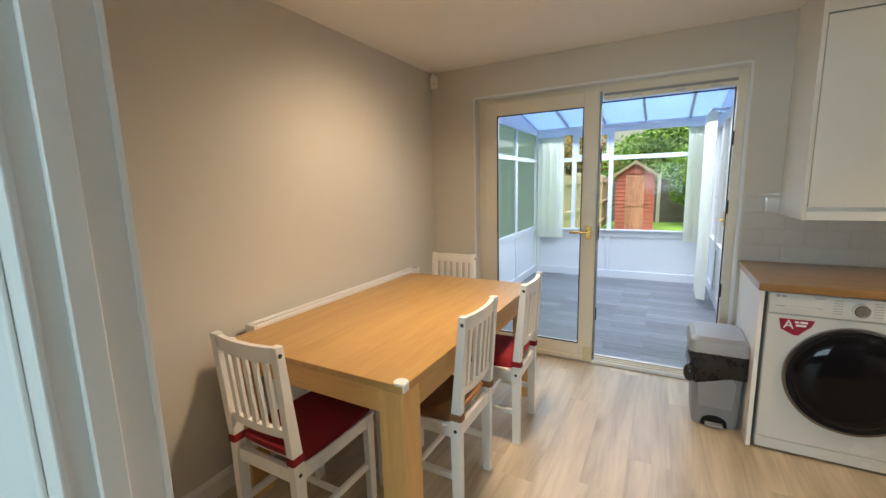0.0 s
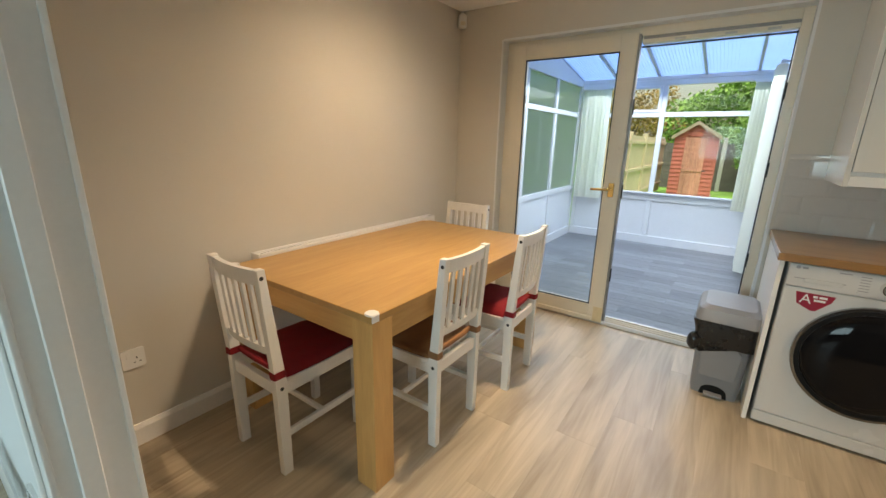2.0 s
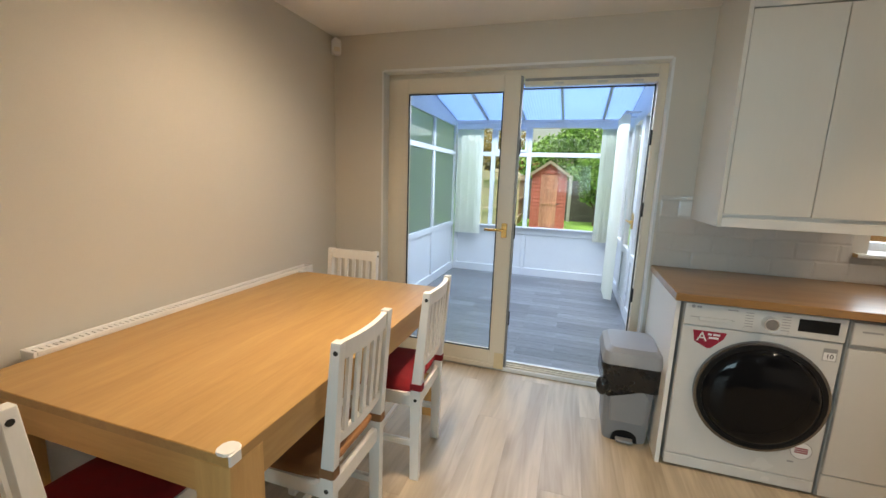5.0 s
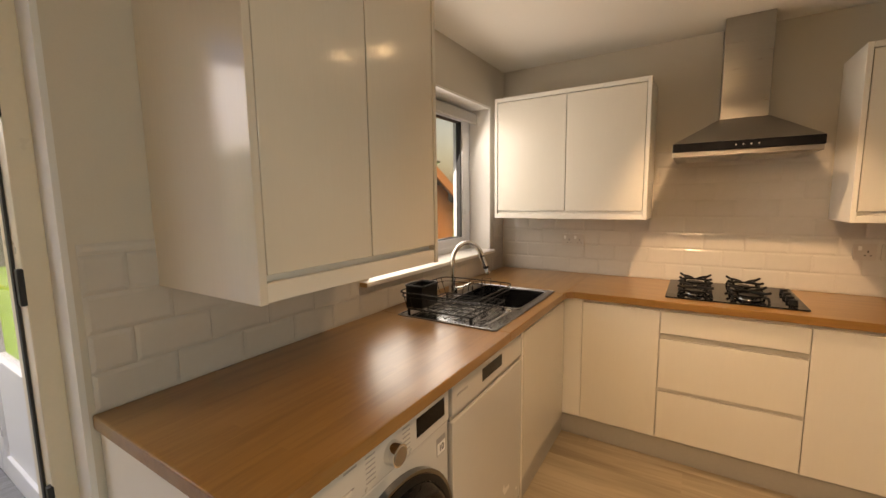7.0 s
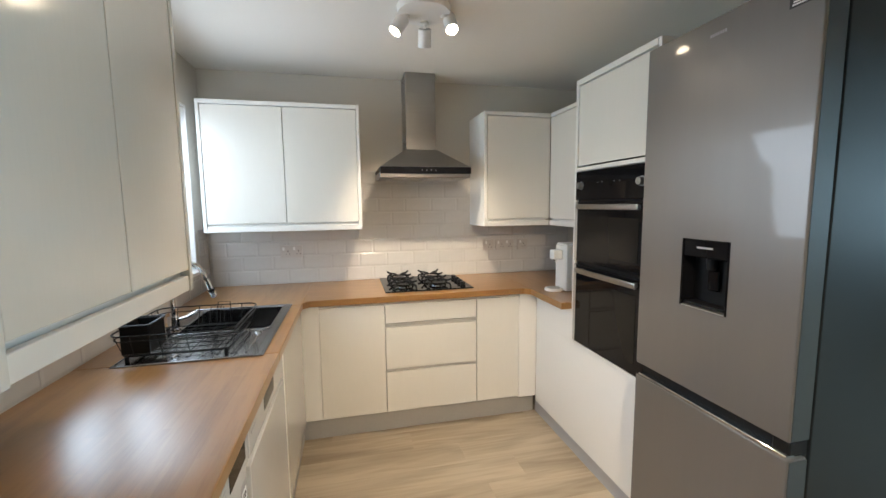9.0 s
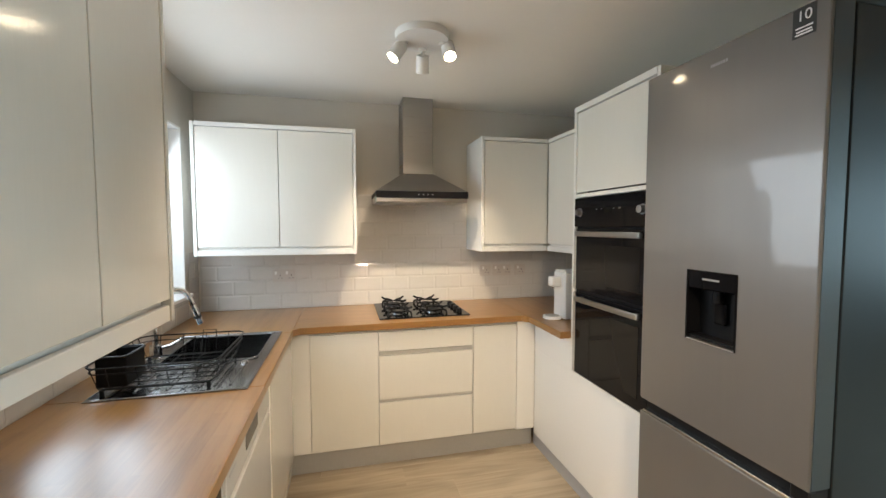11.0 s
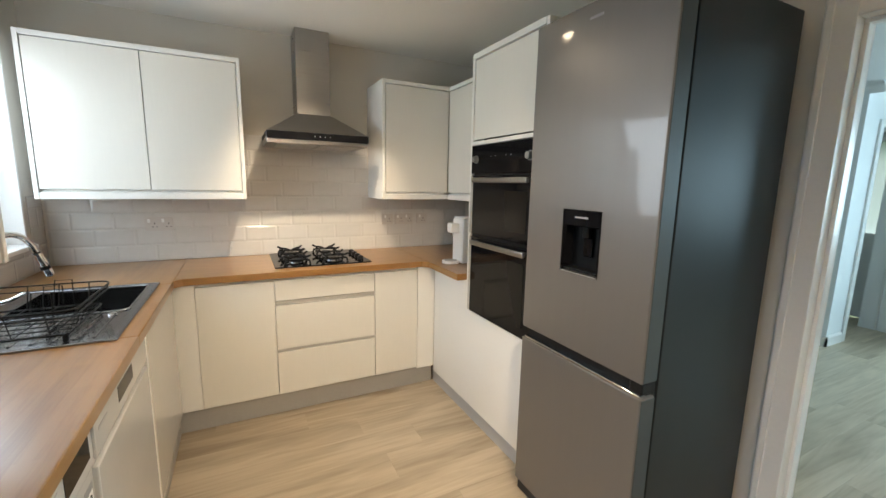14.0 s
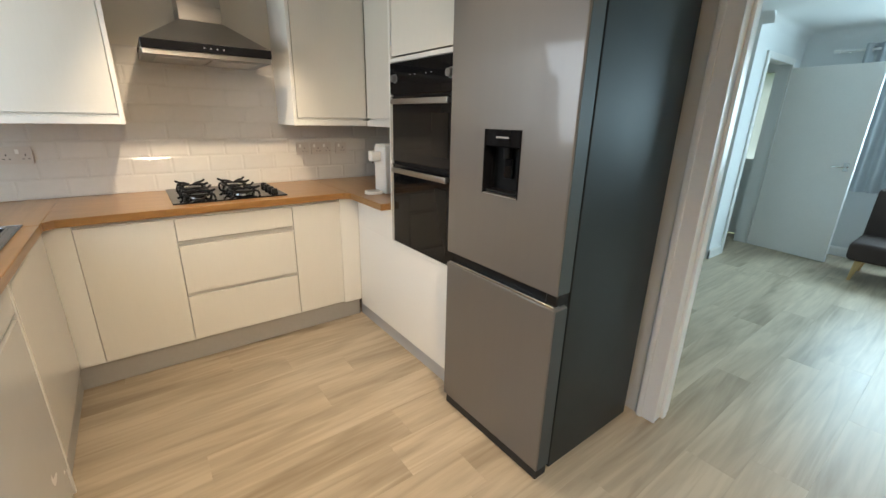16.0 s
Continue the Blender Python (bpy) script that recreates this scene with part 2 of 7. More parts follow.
def plank_wood(name, dark, light, rough):
    """Laminate plank, grain along y: broad bands, cathedral figure, pores and a few knots, each plank cut from another spot."""
    m = base_material(name, light, rough)
    b = m.node_tree.nodes["Principled BSDF"]
    place, info = node(m, "ShaderNodeTexCoord"), node(m, "ShaderNodeObjectInfo")
    move = node(m, "ShaderNodeVectorMath")
    move.operation = "SCALE"
    move.inputs[0].default_value = (17.3, 41.7, 0.0)
    wire(m, info, "Random", move, "Scale")
    cut = node(m, "ShaderNodeVectorMath")
    cut.operation = "ADD"
    wire(m, place, "Object", cut, 0), wire(m, move, "Vector", cut, 1)

    def layer(squeeze, **values):
        lay = node(m, "ShaderNodeMapping", Scale=squeeze)
        wire(m, cut, "Vector", lay, "Vector")
        tex = node(m, "ShaderNodeTexNoise", **values)
        wire(m, lay, "Vector", tex, "Vector")
        return tex

    bands = layer((5.0, 0.8, 1.0), Scale=1.0, Detail=3.0, Roughness=0.5, Distortion=0.8)
    figure = layer((13.0, 0.9, 1.0), Scale=1.0, Detail=3.0, Roughness=0.5, Distortion=2.6)
    pores = layer((190.0, 7.0, 1.0), Scale=1.0, Detail=2.0, Roughness=0.6)
    lay = node(m, "ShaderNodeMapping", Scale=(7.0, 1.6, 1.0))
    wire(m, cut, "Vector", lay, "Vector")
    spots = node(m, "ShaderNodeTexVoronoi", Scale=0.55)
    wire(m, lay, "Vector", spots, "Vector")
    knots = node(m, "ShaderNodeMapRange")
    for key, value in (("From Min", 0.02), ("From Max", 0.16), ("To Min", -0.22), ("To Max", 0.0)):
        knots.inputs[key].default_value = value
    wire(m, spots, "Distance", knots, "Value")
    tone = node(m, "ShaderNodeMapRange")
    tone.inputs["To Min"].default_value, tone.inputs["To Max"].default_value = -0.035, 0.035
    wire(m, info, "Random", tone, "Value")

    def blend(a, out, k, c, slot):
        n = node(m, "ShaderNodeMath")
        n.operation = "MULTIPLY_ADD"
        n.inputs[1].default_value = k
        wire(m, a, out, n, 0), wire(m, c, slot, n, 2)
        return n

    value = blend(bands, "Fac", 0.74, tone, "Result")
    value = blend(figure, "Fac", 0.42, value, 0)
    value = blend(pores, "Fac", 0.07, value, 0)
    value = blend(knots, "Result", 1.0, value, 0)
    ramp = node(m, "ShaderNodeValToRGB")
    ramp.color_ramp.elements[0].position, ramp.color_ramp.elements[1].position = 0.40, 0.77
    ramp.color_ramp.elements[0].color, ramp.color_ramp.elements[1].color = (*dark, 1), (*light, 1)
    wire(m, value, 0, ramp, "Fac"), wire(m, ramp, "Color", b, "Base Color")
    gloss = node(m, "ShaderNodeMapRange")
    gloss.inputs["To Min"].default_value, gloss.inputs["To Max"].default_value = rough - 0.06, rough + 0.10
    wire(m, bands, "Fac", gloss, "Value"), wire(m, gloss, "Result", b, "Roughness")
    relief = node(m, "ShaderNodeBump", Strength=0.05, Distance=0.001)
    wire(m, pores, "Fac", relief, "Height"), wire(m, relief, "Normal", b, "Normal")
    return m


def glowing(name, color, strength):
    m = base_material(name, color)
    b = m.node_tree.nodes["Principled BSDF"]
    b.inputs["Emission Color"].default_value = (*color, 1)
    b.inputs["Emission Strength"].default_value = strength
    return m


def pane_material(name, tint, milky=0.0, gloss=0.008):
    """Thin glass or plastic sheet: clear, with some gloss, and milky where it scatters."""
    m = bpy.data.materials.new(name)
    m.use_nodes = True
    m.node_tree.nodes.clear()
    end = node(m, "ShaderNodeOutputMaterial")
    clear = node(m, "ShaderNodeBsdfTransparent", Color=(*tint, 1))
    shine = node(m, "ShaderNodeBsdfGlossy", Roughness=0.02)
    facing = node(m, "ShaderNodeLayerWeight", Blend=0.5)
    steep = node(m, "ShaderNodeMath")
    steep.operation = "POWER"
    steep.inputs[1].default_value = 4.0
    wire(m, facing, "Facing", steep, 0)
    fres = node(m, "ShaderNodeMath")
    fres.operation = "MULTIPLY_ADD"
    fres.inputs[1].default_value, fres.inputs[2].default_value = 0.45, gloss
    wire(m, steep, 0, fres, 0)
    body = clear
    if milky > 0:
        scatter = node(m, "ShaderNodeBsdfTranslucent", Color=(*tint, 1))
        body = node(m, "ShaderNodeMixShader", Fac=milky)
        wire(m, clear, 0, body, 1), wire(m, scatter, 0, body, 2)
    mix = node(m, "ShaderNodeMixShader")
    wire(m, fres, 0, mix, 0), wire(m, body, 0, mix, 1), wire(m, shine, 0, mix, 2)
    wire(m, mix, 0, end, "Surface")
    return m


def cloth_pane(name, color, through_):
    """Thin cloth that lets some light through."""
    m = base_material(name, color, 0.9)
    b = m.node_tree.nodes["Principled BSDF"]
    end = m.node_tree.nodes["Material Output"]
    glow = node(m, "ShaderNodeBsdfTranslucent", Color=(*color, 1))
    mix = node(m, "ShaderNodeMixShader", Fac=through_)
    wire(m, b, 0, mix, 1), wire(m, glow, 0, mix, 2), wire(m, mix, 0, end, "Surface")
    return m


WALL_PAINT = surface("cream_wall_paint", (0.61, 0.577, 0.515), 0.75, spread=0.03, scale=1.5, grain=260, bump=0.08)
LIVING_PAINT = surface("white_wall_paint", (0.74, 0.755, 0.755), 0.75, spread=0.03, scale=1.5, grain=260, bump=0.08)
CEILING_PAINT = surface("ceiling_paint", (0.80, 0.775, 0.725), 0.8, spread=0.03, scale=1.2, grain=200, bump=0.08)
TRIM_PAINT = surface("white_gloss_trim", (0.80, 0.79, 0.77), 0.35, spread=0.03, scale=4, grain=80, bump=0.03)
FLOOR_WOOD = plank_wood("oak_laminate_plank", (0.30, 0.236, 0.160), (0.565, 0.472, 0.345), 0.38)
TABLE_WOOD = timber("beech_veneer_table", (0.37, 0.205, 0.062), (0.50, 0.305, 0.105), 0.38, "y", coat=0.15, grain=0.8)
LEG_WOOD = timber("beech_veneer_leg", (0.50, 0.28, 0.09), (0.66, 0.40, 0.15), 0.42, "z", grain=0.8)
WORKTOP_WOOD = timber("oak_block_worktop", (0.21, 0.098, 0.025), (0.33, 0.170, 0.052), 0.30, "x", stave=(0.30, 0.042), coat=0.5, fine=0.31)
WORKTOP_WOOD_Y = timber("oak_block_worktop_side", (0.21, 0.098, 0.025), (0.33, 0.170, 0.052), 0.30, "y", stave=(0.30, 0.042), coat=0.5, fine=0.31, axes="yx")
CHAIR_PAINT = surface("white_chair_paint", (0.80, 0.79, 0.76), 0.35, spread=0.04, scale=8, grain=90, bump=0.04, stretch=(1, 1, 0.2))
RED_CLOTH = surface("dark_red_cloth", (0.23, 0.008, 0.014), 0.9, spread=0.25, scale=22, grain=420, bump=0.5)
TAN_CLOTH = surface("tan_brown_cloth", (0.26, 0.13, 0.055), 0.85, spread=0.2, scale=20, grain=420, bump=0.4)
CABINET_GLOSS = surface("cream_gloss_cabinet", (0.765, 0.74, 0.68), 0.16, coat=0.3, spread=0.015, scale=2, grain=90, bump=0.16, stretch=(1, 1, 0.1), rough_spread=0.02)
CABINET_SATIN = surface("cream_satin_cabinet", (0.81, 0.795, 0.755), 0.3, spread=0.01, scale=2, grain=60, bump=0.0, rough_spread=0.02)
PLINTH_GREY = surface("grey_plinth", (0.42, 0.41, 0.39), 0.4, spread=0.04, scale=5, grain=60, bump=0.02)
TILE_GLAZE = surface("white_tile_glaze", (0.60, 0.58, 0.55), 0.09, coat=0.3, spread=0.03, scale=3, grain=30, bump=0.02, island=0.03, rough_spread=0.03)
GROUT = surface("pale_grout", (0.50, 0.48, 0.45), 0.85, spread=0.06, scale=9, grain=240, bump=0.2)
APPLIANCE_WHITE = surface("white_appliance_enamel", (0.62, 0.62, 0.61), 0.25, coat=0.2, spread=0.015, scale=2, grain=40, bump=0.0)
STEEL = surface("brushed_steel", (0.36, 0.35, 0.335), 0.3, 1.0, spread=0.06, scale=3, grain=60, bump=0.03, stretch=(1, 1, 22))
SINK_STEEL = surface("satin_sink_steel", (0.33, 0.335, 0.345), 0.17, 1.0, spread=0.04, scale=4, grain=80, bump=0.0, stretch=(1, 18, 18))
FRIDGE_STEEL = surface("grey_fridge_steel", (0.155, 0.147, 0.139), 0.34, 0.4, coat=0.65, spread=0.03, scale=2, grain=90, bump=0.0, stretch=(20, 1, 1), rough_spread=0.03)
FRIDGE_SIDE = surface("dark_grey_fridge_paint", (0.013, 0.0165, 0.018), 0.38, spread=0.05, scale=3, grain=160, bump=0.04)
FRIDGE_SIDE.node_tree.nodes["Principled BSDF"].inputs["Specular IOR Level"].default_value = 0.3
CHROME = base_material("chrome", (0.78, 0.78, 0.77), 0.07, 1.0)
GOLD = surface("brass_handle_metal", (0.72, 0.46, 0.16), 0.22, 1.0, spread=0.05, scale=20, bump=0.0)
BLACK_GLASS = base_material("black_glass", (0.006, 0.006, 0.007), 0.05)
DARK_GLASS = base_material("dark_oven_glass", (0.012, 0.011, 0.010), 0.05)
BLACK_PLASTIC = surface("black_plastic", (0.010, 0.010, 0.0105), 0.42, spread=0.12, scale=14, grain=160, bump=0.05)
BLACK_IRON = surface("black_cast_iron", (0.010, 0.010, 0.010), 0.45, spread=0.2, scale=30, grain=200, bump=0.25)
for m in (BLACK_GLASS, DARK_GLASS, BLACK_PLASTIC, BLACK_IRON):
    m.node_tree.nodes["Principled BSDF"].inputs["IOR"].default_value = 1.26
WHITE_PLASTIC = surface("white_plastic", (0.78, 0.77, 0.75), 0.35, spread=0.02, scale=9, grain=120, bump=0.02)
BIN_GREY = surface("grey_bin_plastic", (0.25, 0.255, 0.27), 0.45, spread=0.06, scale=9, grain=200, bump=0.08)
BIN_LID_GREY = surface("light_grey_bin_plastic", (0.33, 0.33, 0.34), 0.42, spread=0.05, scale=9, grain=200, bump=0.08)
BAG_BLACK = surface("black_bin_bag", (0.012, 0.012, 0.013), 0.28, spread=0.2, scale=18, grain=60, bump=0.6)
CREAM_UPVC = surface("cream_upvc", (0.74, 0.675, 0.55), 0.3, spread=0.03, scale=5, grain=60, bump=0.01)
WHITE_UPVC = surface("white_upvc", (0.68, 0.70, 0.735), 0.3, spread=0.03, scale=5, grain=60, bump=0.01)
ALUMINIUM = surface("worn_aluminium", (0.55, 0.53, 0.50), 0.38, 0.9, spread=0.12, scale=14, grain=120, bump=0.05)
WORN_TRACK = surface("worn_grey_track", (0.30, 0.285, 0.27), 0.5, 0.6, spread=0.35, scale=18, grain=120, bump=0.1)
RUBBER = base_material("black_rubber_seal", (0.015, 0.015, 0.016), 0.6)
CLEAR_PANE = pane_material("clear_glass", (0.97, 0.985, 0.98))
FROST_PANE = pane_material("frosted_glass", (0.62, 0.69, 0.68), 0.8)
ROOF_SHEET = pane_material("polycarbonate_sheet", (0.46, 0.62, 0.88), 0.6)
BULB = glowing("warm_bulb", (1.0, 0.80, 0.52), 30.0)
RED_LABEL = surface("dark_red_sticker", (0.30, 0.01, 0.035), 0.35, spread=0.04, scale=20, bump=0.0)
NICHE_BLACK = base_material("matt_black_niche", (0.004, 0.004, 0.0045), 0.45)
NICHE_BLACK.node_tree.nodes["Principled BSDF"].inputs["Specular IOR Level"].default_value = 0.2
DARK_CHROME = base_material("dark_chrome", (0.22, 0.22, 0.225), 0.18, 1.0)
DOOR_SLATE = surface("slate_door_edge", (0.050, 0.062, 0.070), 0.32, 0.3, spread=0.05, scale=3, grain=60, bump=0.0)
NICKEL = surface("brushed_nickel_plate", (0.54, 0.50, 0.465), 0.36, 0.25, spread=0.05, scale=8, grain=90, bump=0.02, stretch=(1, 1, 12))
PRINT_GREY = base_material("grey_print", (0.30, 0.30, 0.31), 0.5)
PRINT_WHITE = base_material("white_print", (0.8, 0.8, 0.8), 0.5)
PRINT_BLACK = base_material("black_print", (0.02, 0.02, 0.02), 0.5)

# ---- large structure ----
XW, XE, YS, YN, TOP = -1.78, 3.0, 0.312, 3.11, 2.345
YL = 0.19  # living room face of the doorway wall
LS, LE, LW = -3.98, 3.0, -2.4


def wall(name, boxes, material, label):
    bm = bmesh.new()
    for lo, hi in boxes:
        box(lo, hi, bm=bm)
    return single(name, bm, material, label, "wall", kind="structure")


floor_base = single("floor", box((LW - 0.1, LS - 0.1, -0.12), (XE + 0.1, YN + 0.02, -0.012)), GROUT, "pale oak laminate floor through kitchen and living room", "floor", kind="structure")
wall("wall_north", [((XW - 0.12, YN, 0), (-1.385, YN + 0.3, TOP)), ((-1.385, YN, 2.092), (0.422, YN + 0.3, TOP)), ((0.422, YN, 0), (1.47, YN + 0.3, TOP)), ((1.47, YN, 0), (2.765, YN + 0.3, 1.035)), ((1.47, YN, 2.055), (2.765, YN + 0.3, TOP)), ((2.765, YN, 0), (XE + 0.12, YN + 0.3, TOP))], WALL_PAINT, "cream painted plaster wall with patio door and window openings")
wall("wall_west", [((XW - 0.12, YS - 0.0, 0), (XW, YN, TOP))], WALL_PAINT, "cream painted plaster wall beside the dining table")
wall("wall_east", [((XE, YS, 0), (XE + 0.12, YN, TOP))], WALL_PAINT, "cream painted wall behind the hob")
DL, DR, DT = -0.772, 0.644, 1.966
wall("wall_south", [((XW - 0.12, YL, 0), (DL - 0.02, YS, TOP)), ((DL - 0.02, YL, DT + 0.02), (DR + 0.02, YS, TOP)), ((DR + 0.02, YL, 0), (XE + 0.12, YS, TOP))], WALL_PAINT, "cream painted wall between kitchen and living room")
single("ceiling", box((XW - 0.12, YS - 0.125, TOP), (XE + 0.12, YN + 0.3, TOP + 0.12)), CEILING_PAINT, "cream painted kitchen ceiling", "ceiling", kind="structure")


def coving(name, a, b, inward, z, r, material, label):
    """A hollow quarter-round strip from a to b under the ceiling."""
    bm = bmesh.new()
    steps = 7
    rows = []
    for p in (a, b):
        line = [(0.0, 0.0)] + [(r - r * math.sin(radians(90 * k / steps)), -(r - r * math.cos(radians(90 * k / steps)))) for k in range(steps + 1)]
        rows.append([bm.verts.new((p[0] + inward[0] * u, p[1] + inward[1] * u, z + w)) for u, w in line])
    n = len(rows[0])
    for k in range(n):
        bm.faces.new((rows[0][k], rows[0][(k + 1) % n], rows[1][(k + 1) % n], rows[1][k]))
    bm.faces.new(rows[0]), bm.faces.new(rows[1])
    return single(name, bm, material, label, "trim", kind="structure", sharp=60)


coving("trim", (XW, YS), (0.78, YS), (0, 1), TOP - 0.001, 0.11, CEILING_PAINT, "painted coving over the doorway, cut short beside the fridge")

# doorway lining and mouldings
door_trim = thing("trim", (0, 0.3, 0), "white painted door lining and moulded architrave", "door frame", kind="structure")
part("lining", box((DL - 0.02, YL - 0.01, 0), (DL, YS + 0.01, DT + 0.02), 0.002), TRIM_PAINT, door_trim)
part("lining", box((DR, YL - 0.01, 0), (DR + 0.02, YS + 0.01, DT + 0.02), 0.002), TRIM_PAINT, door_trim)
part("lining", box((DL, YL - 0.01, DT), (DR, YS + 0.01, DT + 0.02), 0.002), TRIM_PAINT, door_trim)
part("stop", box((DL, YL + 0.03, 0), (DL + 0.014, YL + 0.068, DT - 0.014), 0.002), TRIM_PAINT, door_trim)
part("stop", box((DR - 0.014, YL + 0.03, 0), (DR, YL + 0.068, DT - 0.014), 0.002), TRIM_PAINT, door_trim)
part("stop", box((DL, YL + 0.03, DT - 0.014), (DR, YL + 0.068, DT), 0.002), TRIM_PAINT, door_trim)


def architrave(side, y, out):
    """Moulded strip round the doorway on one face of its wall."""
    w = 0.085
    for lo, hi in (((DL - w, 0), (DL + 0.004, DT + w)), ((DR - 0.004, 0), (DR + w, DT + w)), ((DL + 0.004, DT - 0.004), (DR - 0.004, DT + w))):
        bm = bmesh.new()
        a, b = sorted((y, y + out * 0.012))
        box((lo[0], a, lo[1]), (hi[0], b, hi[1]), 0.003, 2, bm)
        part("architrave", bm, TRIM_PAINT, door_trim)
    for x0, x1 in ((DL - w + 0.006, DL - w + 0.03), (DR + w - 0.03, DR + w - 0.006)):
        a, b = sorted((y + out * 0.012, y + out * 0.02))
        part("bead", box((x0, a, 0), (x1, b, DT + w - 0.006), 0.004, 2), TRIM_PAINT, door_trim)
    a, b = sorted((y + out * 0.012, y + out * 0.02))
    part("bead", box((DL - w + 0.03, a, DT + w - 0.03), (DR + w - 0.03, b, DT + w - 0.006), 0.004, 2), TRIM_PAINT, door_trim)


architrave("kitchen", YS, 1)
architrave("living", YL, -1)


def skirting(a, b, normal, material=TRIM_PAINT):
    """A chamfered board along the foot of a wall from a to b."""
    h, d = 0.10, 0.016
    line = [(0, 0), (d, 0), (d, h - 0.02), (d * 0.45, h), (0, h)]
    bm = bmesh.new()
    rows = [[bm.verts.new((p[0] + normal[0] * u, p[1] + normal[1] * u, w)) for u, w in line] for p in (a, b)]
    for k in range(5):
        bm.faces.new((rows[0][k], rows[0][(k + 1) % 5], rows[1][(k + 1) % 5], rows[1][k]))
    bm.faces.new(rows[0]), bm.faces.new(rows[1])
    return single("baseboard", bm, material, "white painted chamfered baseboard", "baseboard", kind="structure")


skirting((XW, YS), (XW, YN), (1, 0))
skirting((XW + 0.016, YS), (DL - 0.09, YS), (0, 1))
skirting((XW + 0.016, YN), (-1.385, YN), (0, -1))

# ---- patio door ----
patio = thing("door_1", (-0.48, 3.2, 0), "cream sliding patio door, slid half open, with brass handle", "patio door", kind="structure")
PY = 3.20
for lo, hi in (((-1.385, PY, 0.0), (-1.325, PY + 0.14, 2.092)), ((0.372, PY, 0.0), (0.422, PY + 0.14, 2.092)), ((-1.325, PY, 2.035), (0.372, PY + 0.14, 2.092))):
    part("door_frame", box(lo, hi, 0.004, 2), CREAM_UPVC, patio)
part("head_rail", box((-0.415, PY - 0.012, 1.988), (0.372, PY + 0.05, 2.014), 0.003, 2), CREAM_UPVC, patio)
part("head_groove", box((-0.415, PY + 0.004, 2.0145), (0.372, PY + 0.05, 2.0345)), WORN_TRACK, patio)
part("threshold", box((-1.385, PY - 0.03, -0.011), (0.422, PY + 0.15, 0.012), 0.003), ALUMINIUM, patio, "worn aluminium threshold")
for y in (PY + 0.012, PY + 0.045, PY + 0.085):
    part("track", box((-0.43, y, 0.012), (0.372, y + 0.010, 0.026), 0.002), CREAM_UPVC, patio)
part("sill_strip", box((-0.44, PY - 0.034, 0.0), (0.40, PY - 0.022, 0.030), 0.004), TRIM_PAINT, patio)
for x in (-0.2, 0.06, 0.26):
    part("keep", box((x - 0.03, PY - 0.016, 1.992), (x + 0.03, PY - 0.008, 2.004), 0.002), ALUMINIUM, patio)
for z in (0.62, 1.18, 1.62):
    part("keep", box((0.362, PY - 0.002, z), (0.374, PY + 0.02, z + 0.09), 0.002), RUBBER, patio)
part("seal", box((0.366, PY + 0.055, 0.02), (0.3725, PY + 0.075, 1.99)), RUBBER, patio)
part("seal", box((-0.43, PY + 0.055, 1.978), (0.37, PY + 0.075, 1.986)), RUBBER, patio)


def glazed_leaf(parent, x0, x1, y0, y1, z0, z1, stile, foot, head, frame_mat, pane_mat):
    leaf = part("leaf", box((x0, y0, z0), (x0 + stile, y1, z1), 0.004, 2), frame_mat, parent)
    part("stile", box((x1 - stile, y0, z0), (x1, y1, z1), 0.004, 2), frame_mat, leaf)
    part("rail", box((x0 + stile, y0 + 0.001, z0), (x1 - stile, y1 - 0.001, z0 + foot), 0.004, 2), frame_mat, leaf)
    part("rail", box((x0 + stile, y0 + 0.001, z1 - head), (x1 - stile, y1 - 0.001, z1), 0.004, 2), frame_mat, leaf)
    mid = (y0 + y1) / 2
    a, b, c, d = x0 + stile, x1 - stile, z0 + foot, z1 - head
    for lo, hi in (((a, c), (a + 0.008, d)), ((b - 0.008, c), (b, d)), ((a + 0.008, c), (b - 0.008, c + 0.008)), ((a + 0.008, d - 0.008), (b - 0.008, d))):
        part("seal", box((lo[0], y0 + 0.006, lo[1]), (hi[0], y0 + 0.016, hi[1])), RUBBER, leaf)
    pane = part("pane", box((a, mid - 0.003, c), (b, mid + 0.003, d)), pane_mat, leaf)
    pane.visible_shadow = False
    return leaf


leaf = glazed_leaf(patio, -1.322, -0.437, PY - 0.035, PY + 0.02, 0.0125, 2.056, 0.105, 0.1325, 0.105, CREAM_UPVC, CLEAR_PANE)
part("door_handle", rod((-0.487, PY - 0.035, 1.04), (-0.487, PY - 0.075, 1.04), 0.011), GOLD, leaf, "polished brass lever handle")
part("door_handle", tube([(-0.482, PY - 0.072, 1.04), (-0.52, PY - 0.076, 1.04), (-0.58, PY - 0.074, 1.037), (-0.62, PY - 0.07, 1.037)], 0.009, 20), GOLD, leaf, "polished brass lever")
part("handle_plate", box((-0.507, PY - 0.044, 0.985), (-0.467, PY - 0.035, 1.085), 0.006, 2), GOLD, leaf, "brass handle plate")

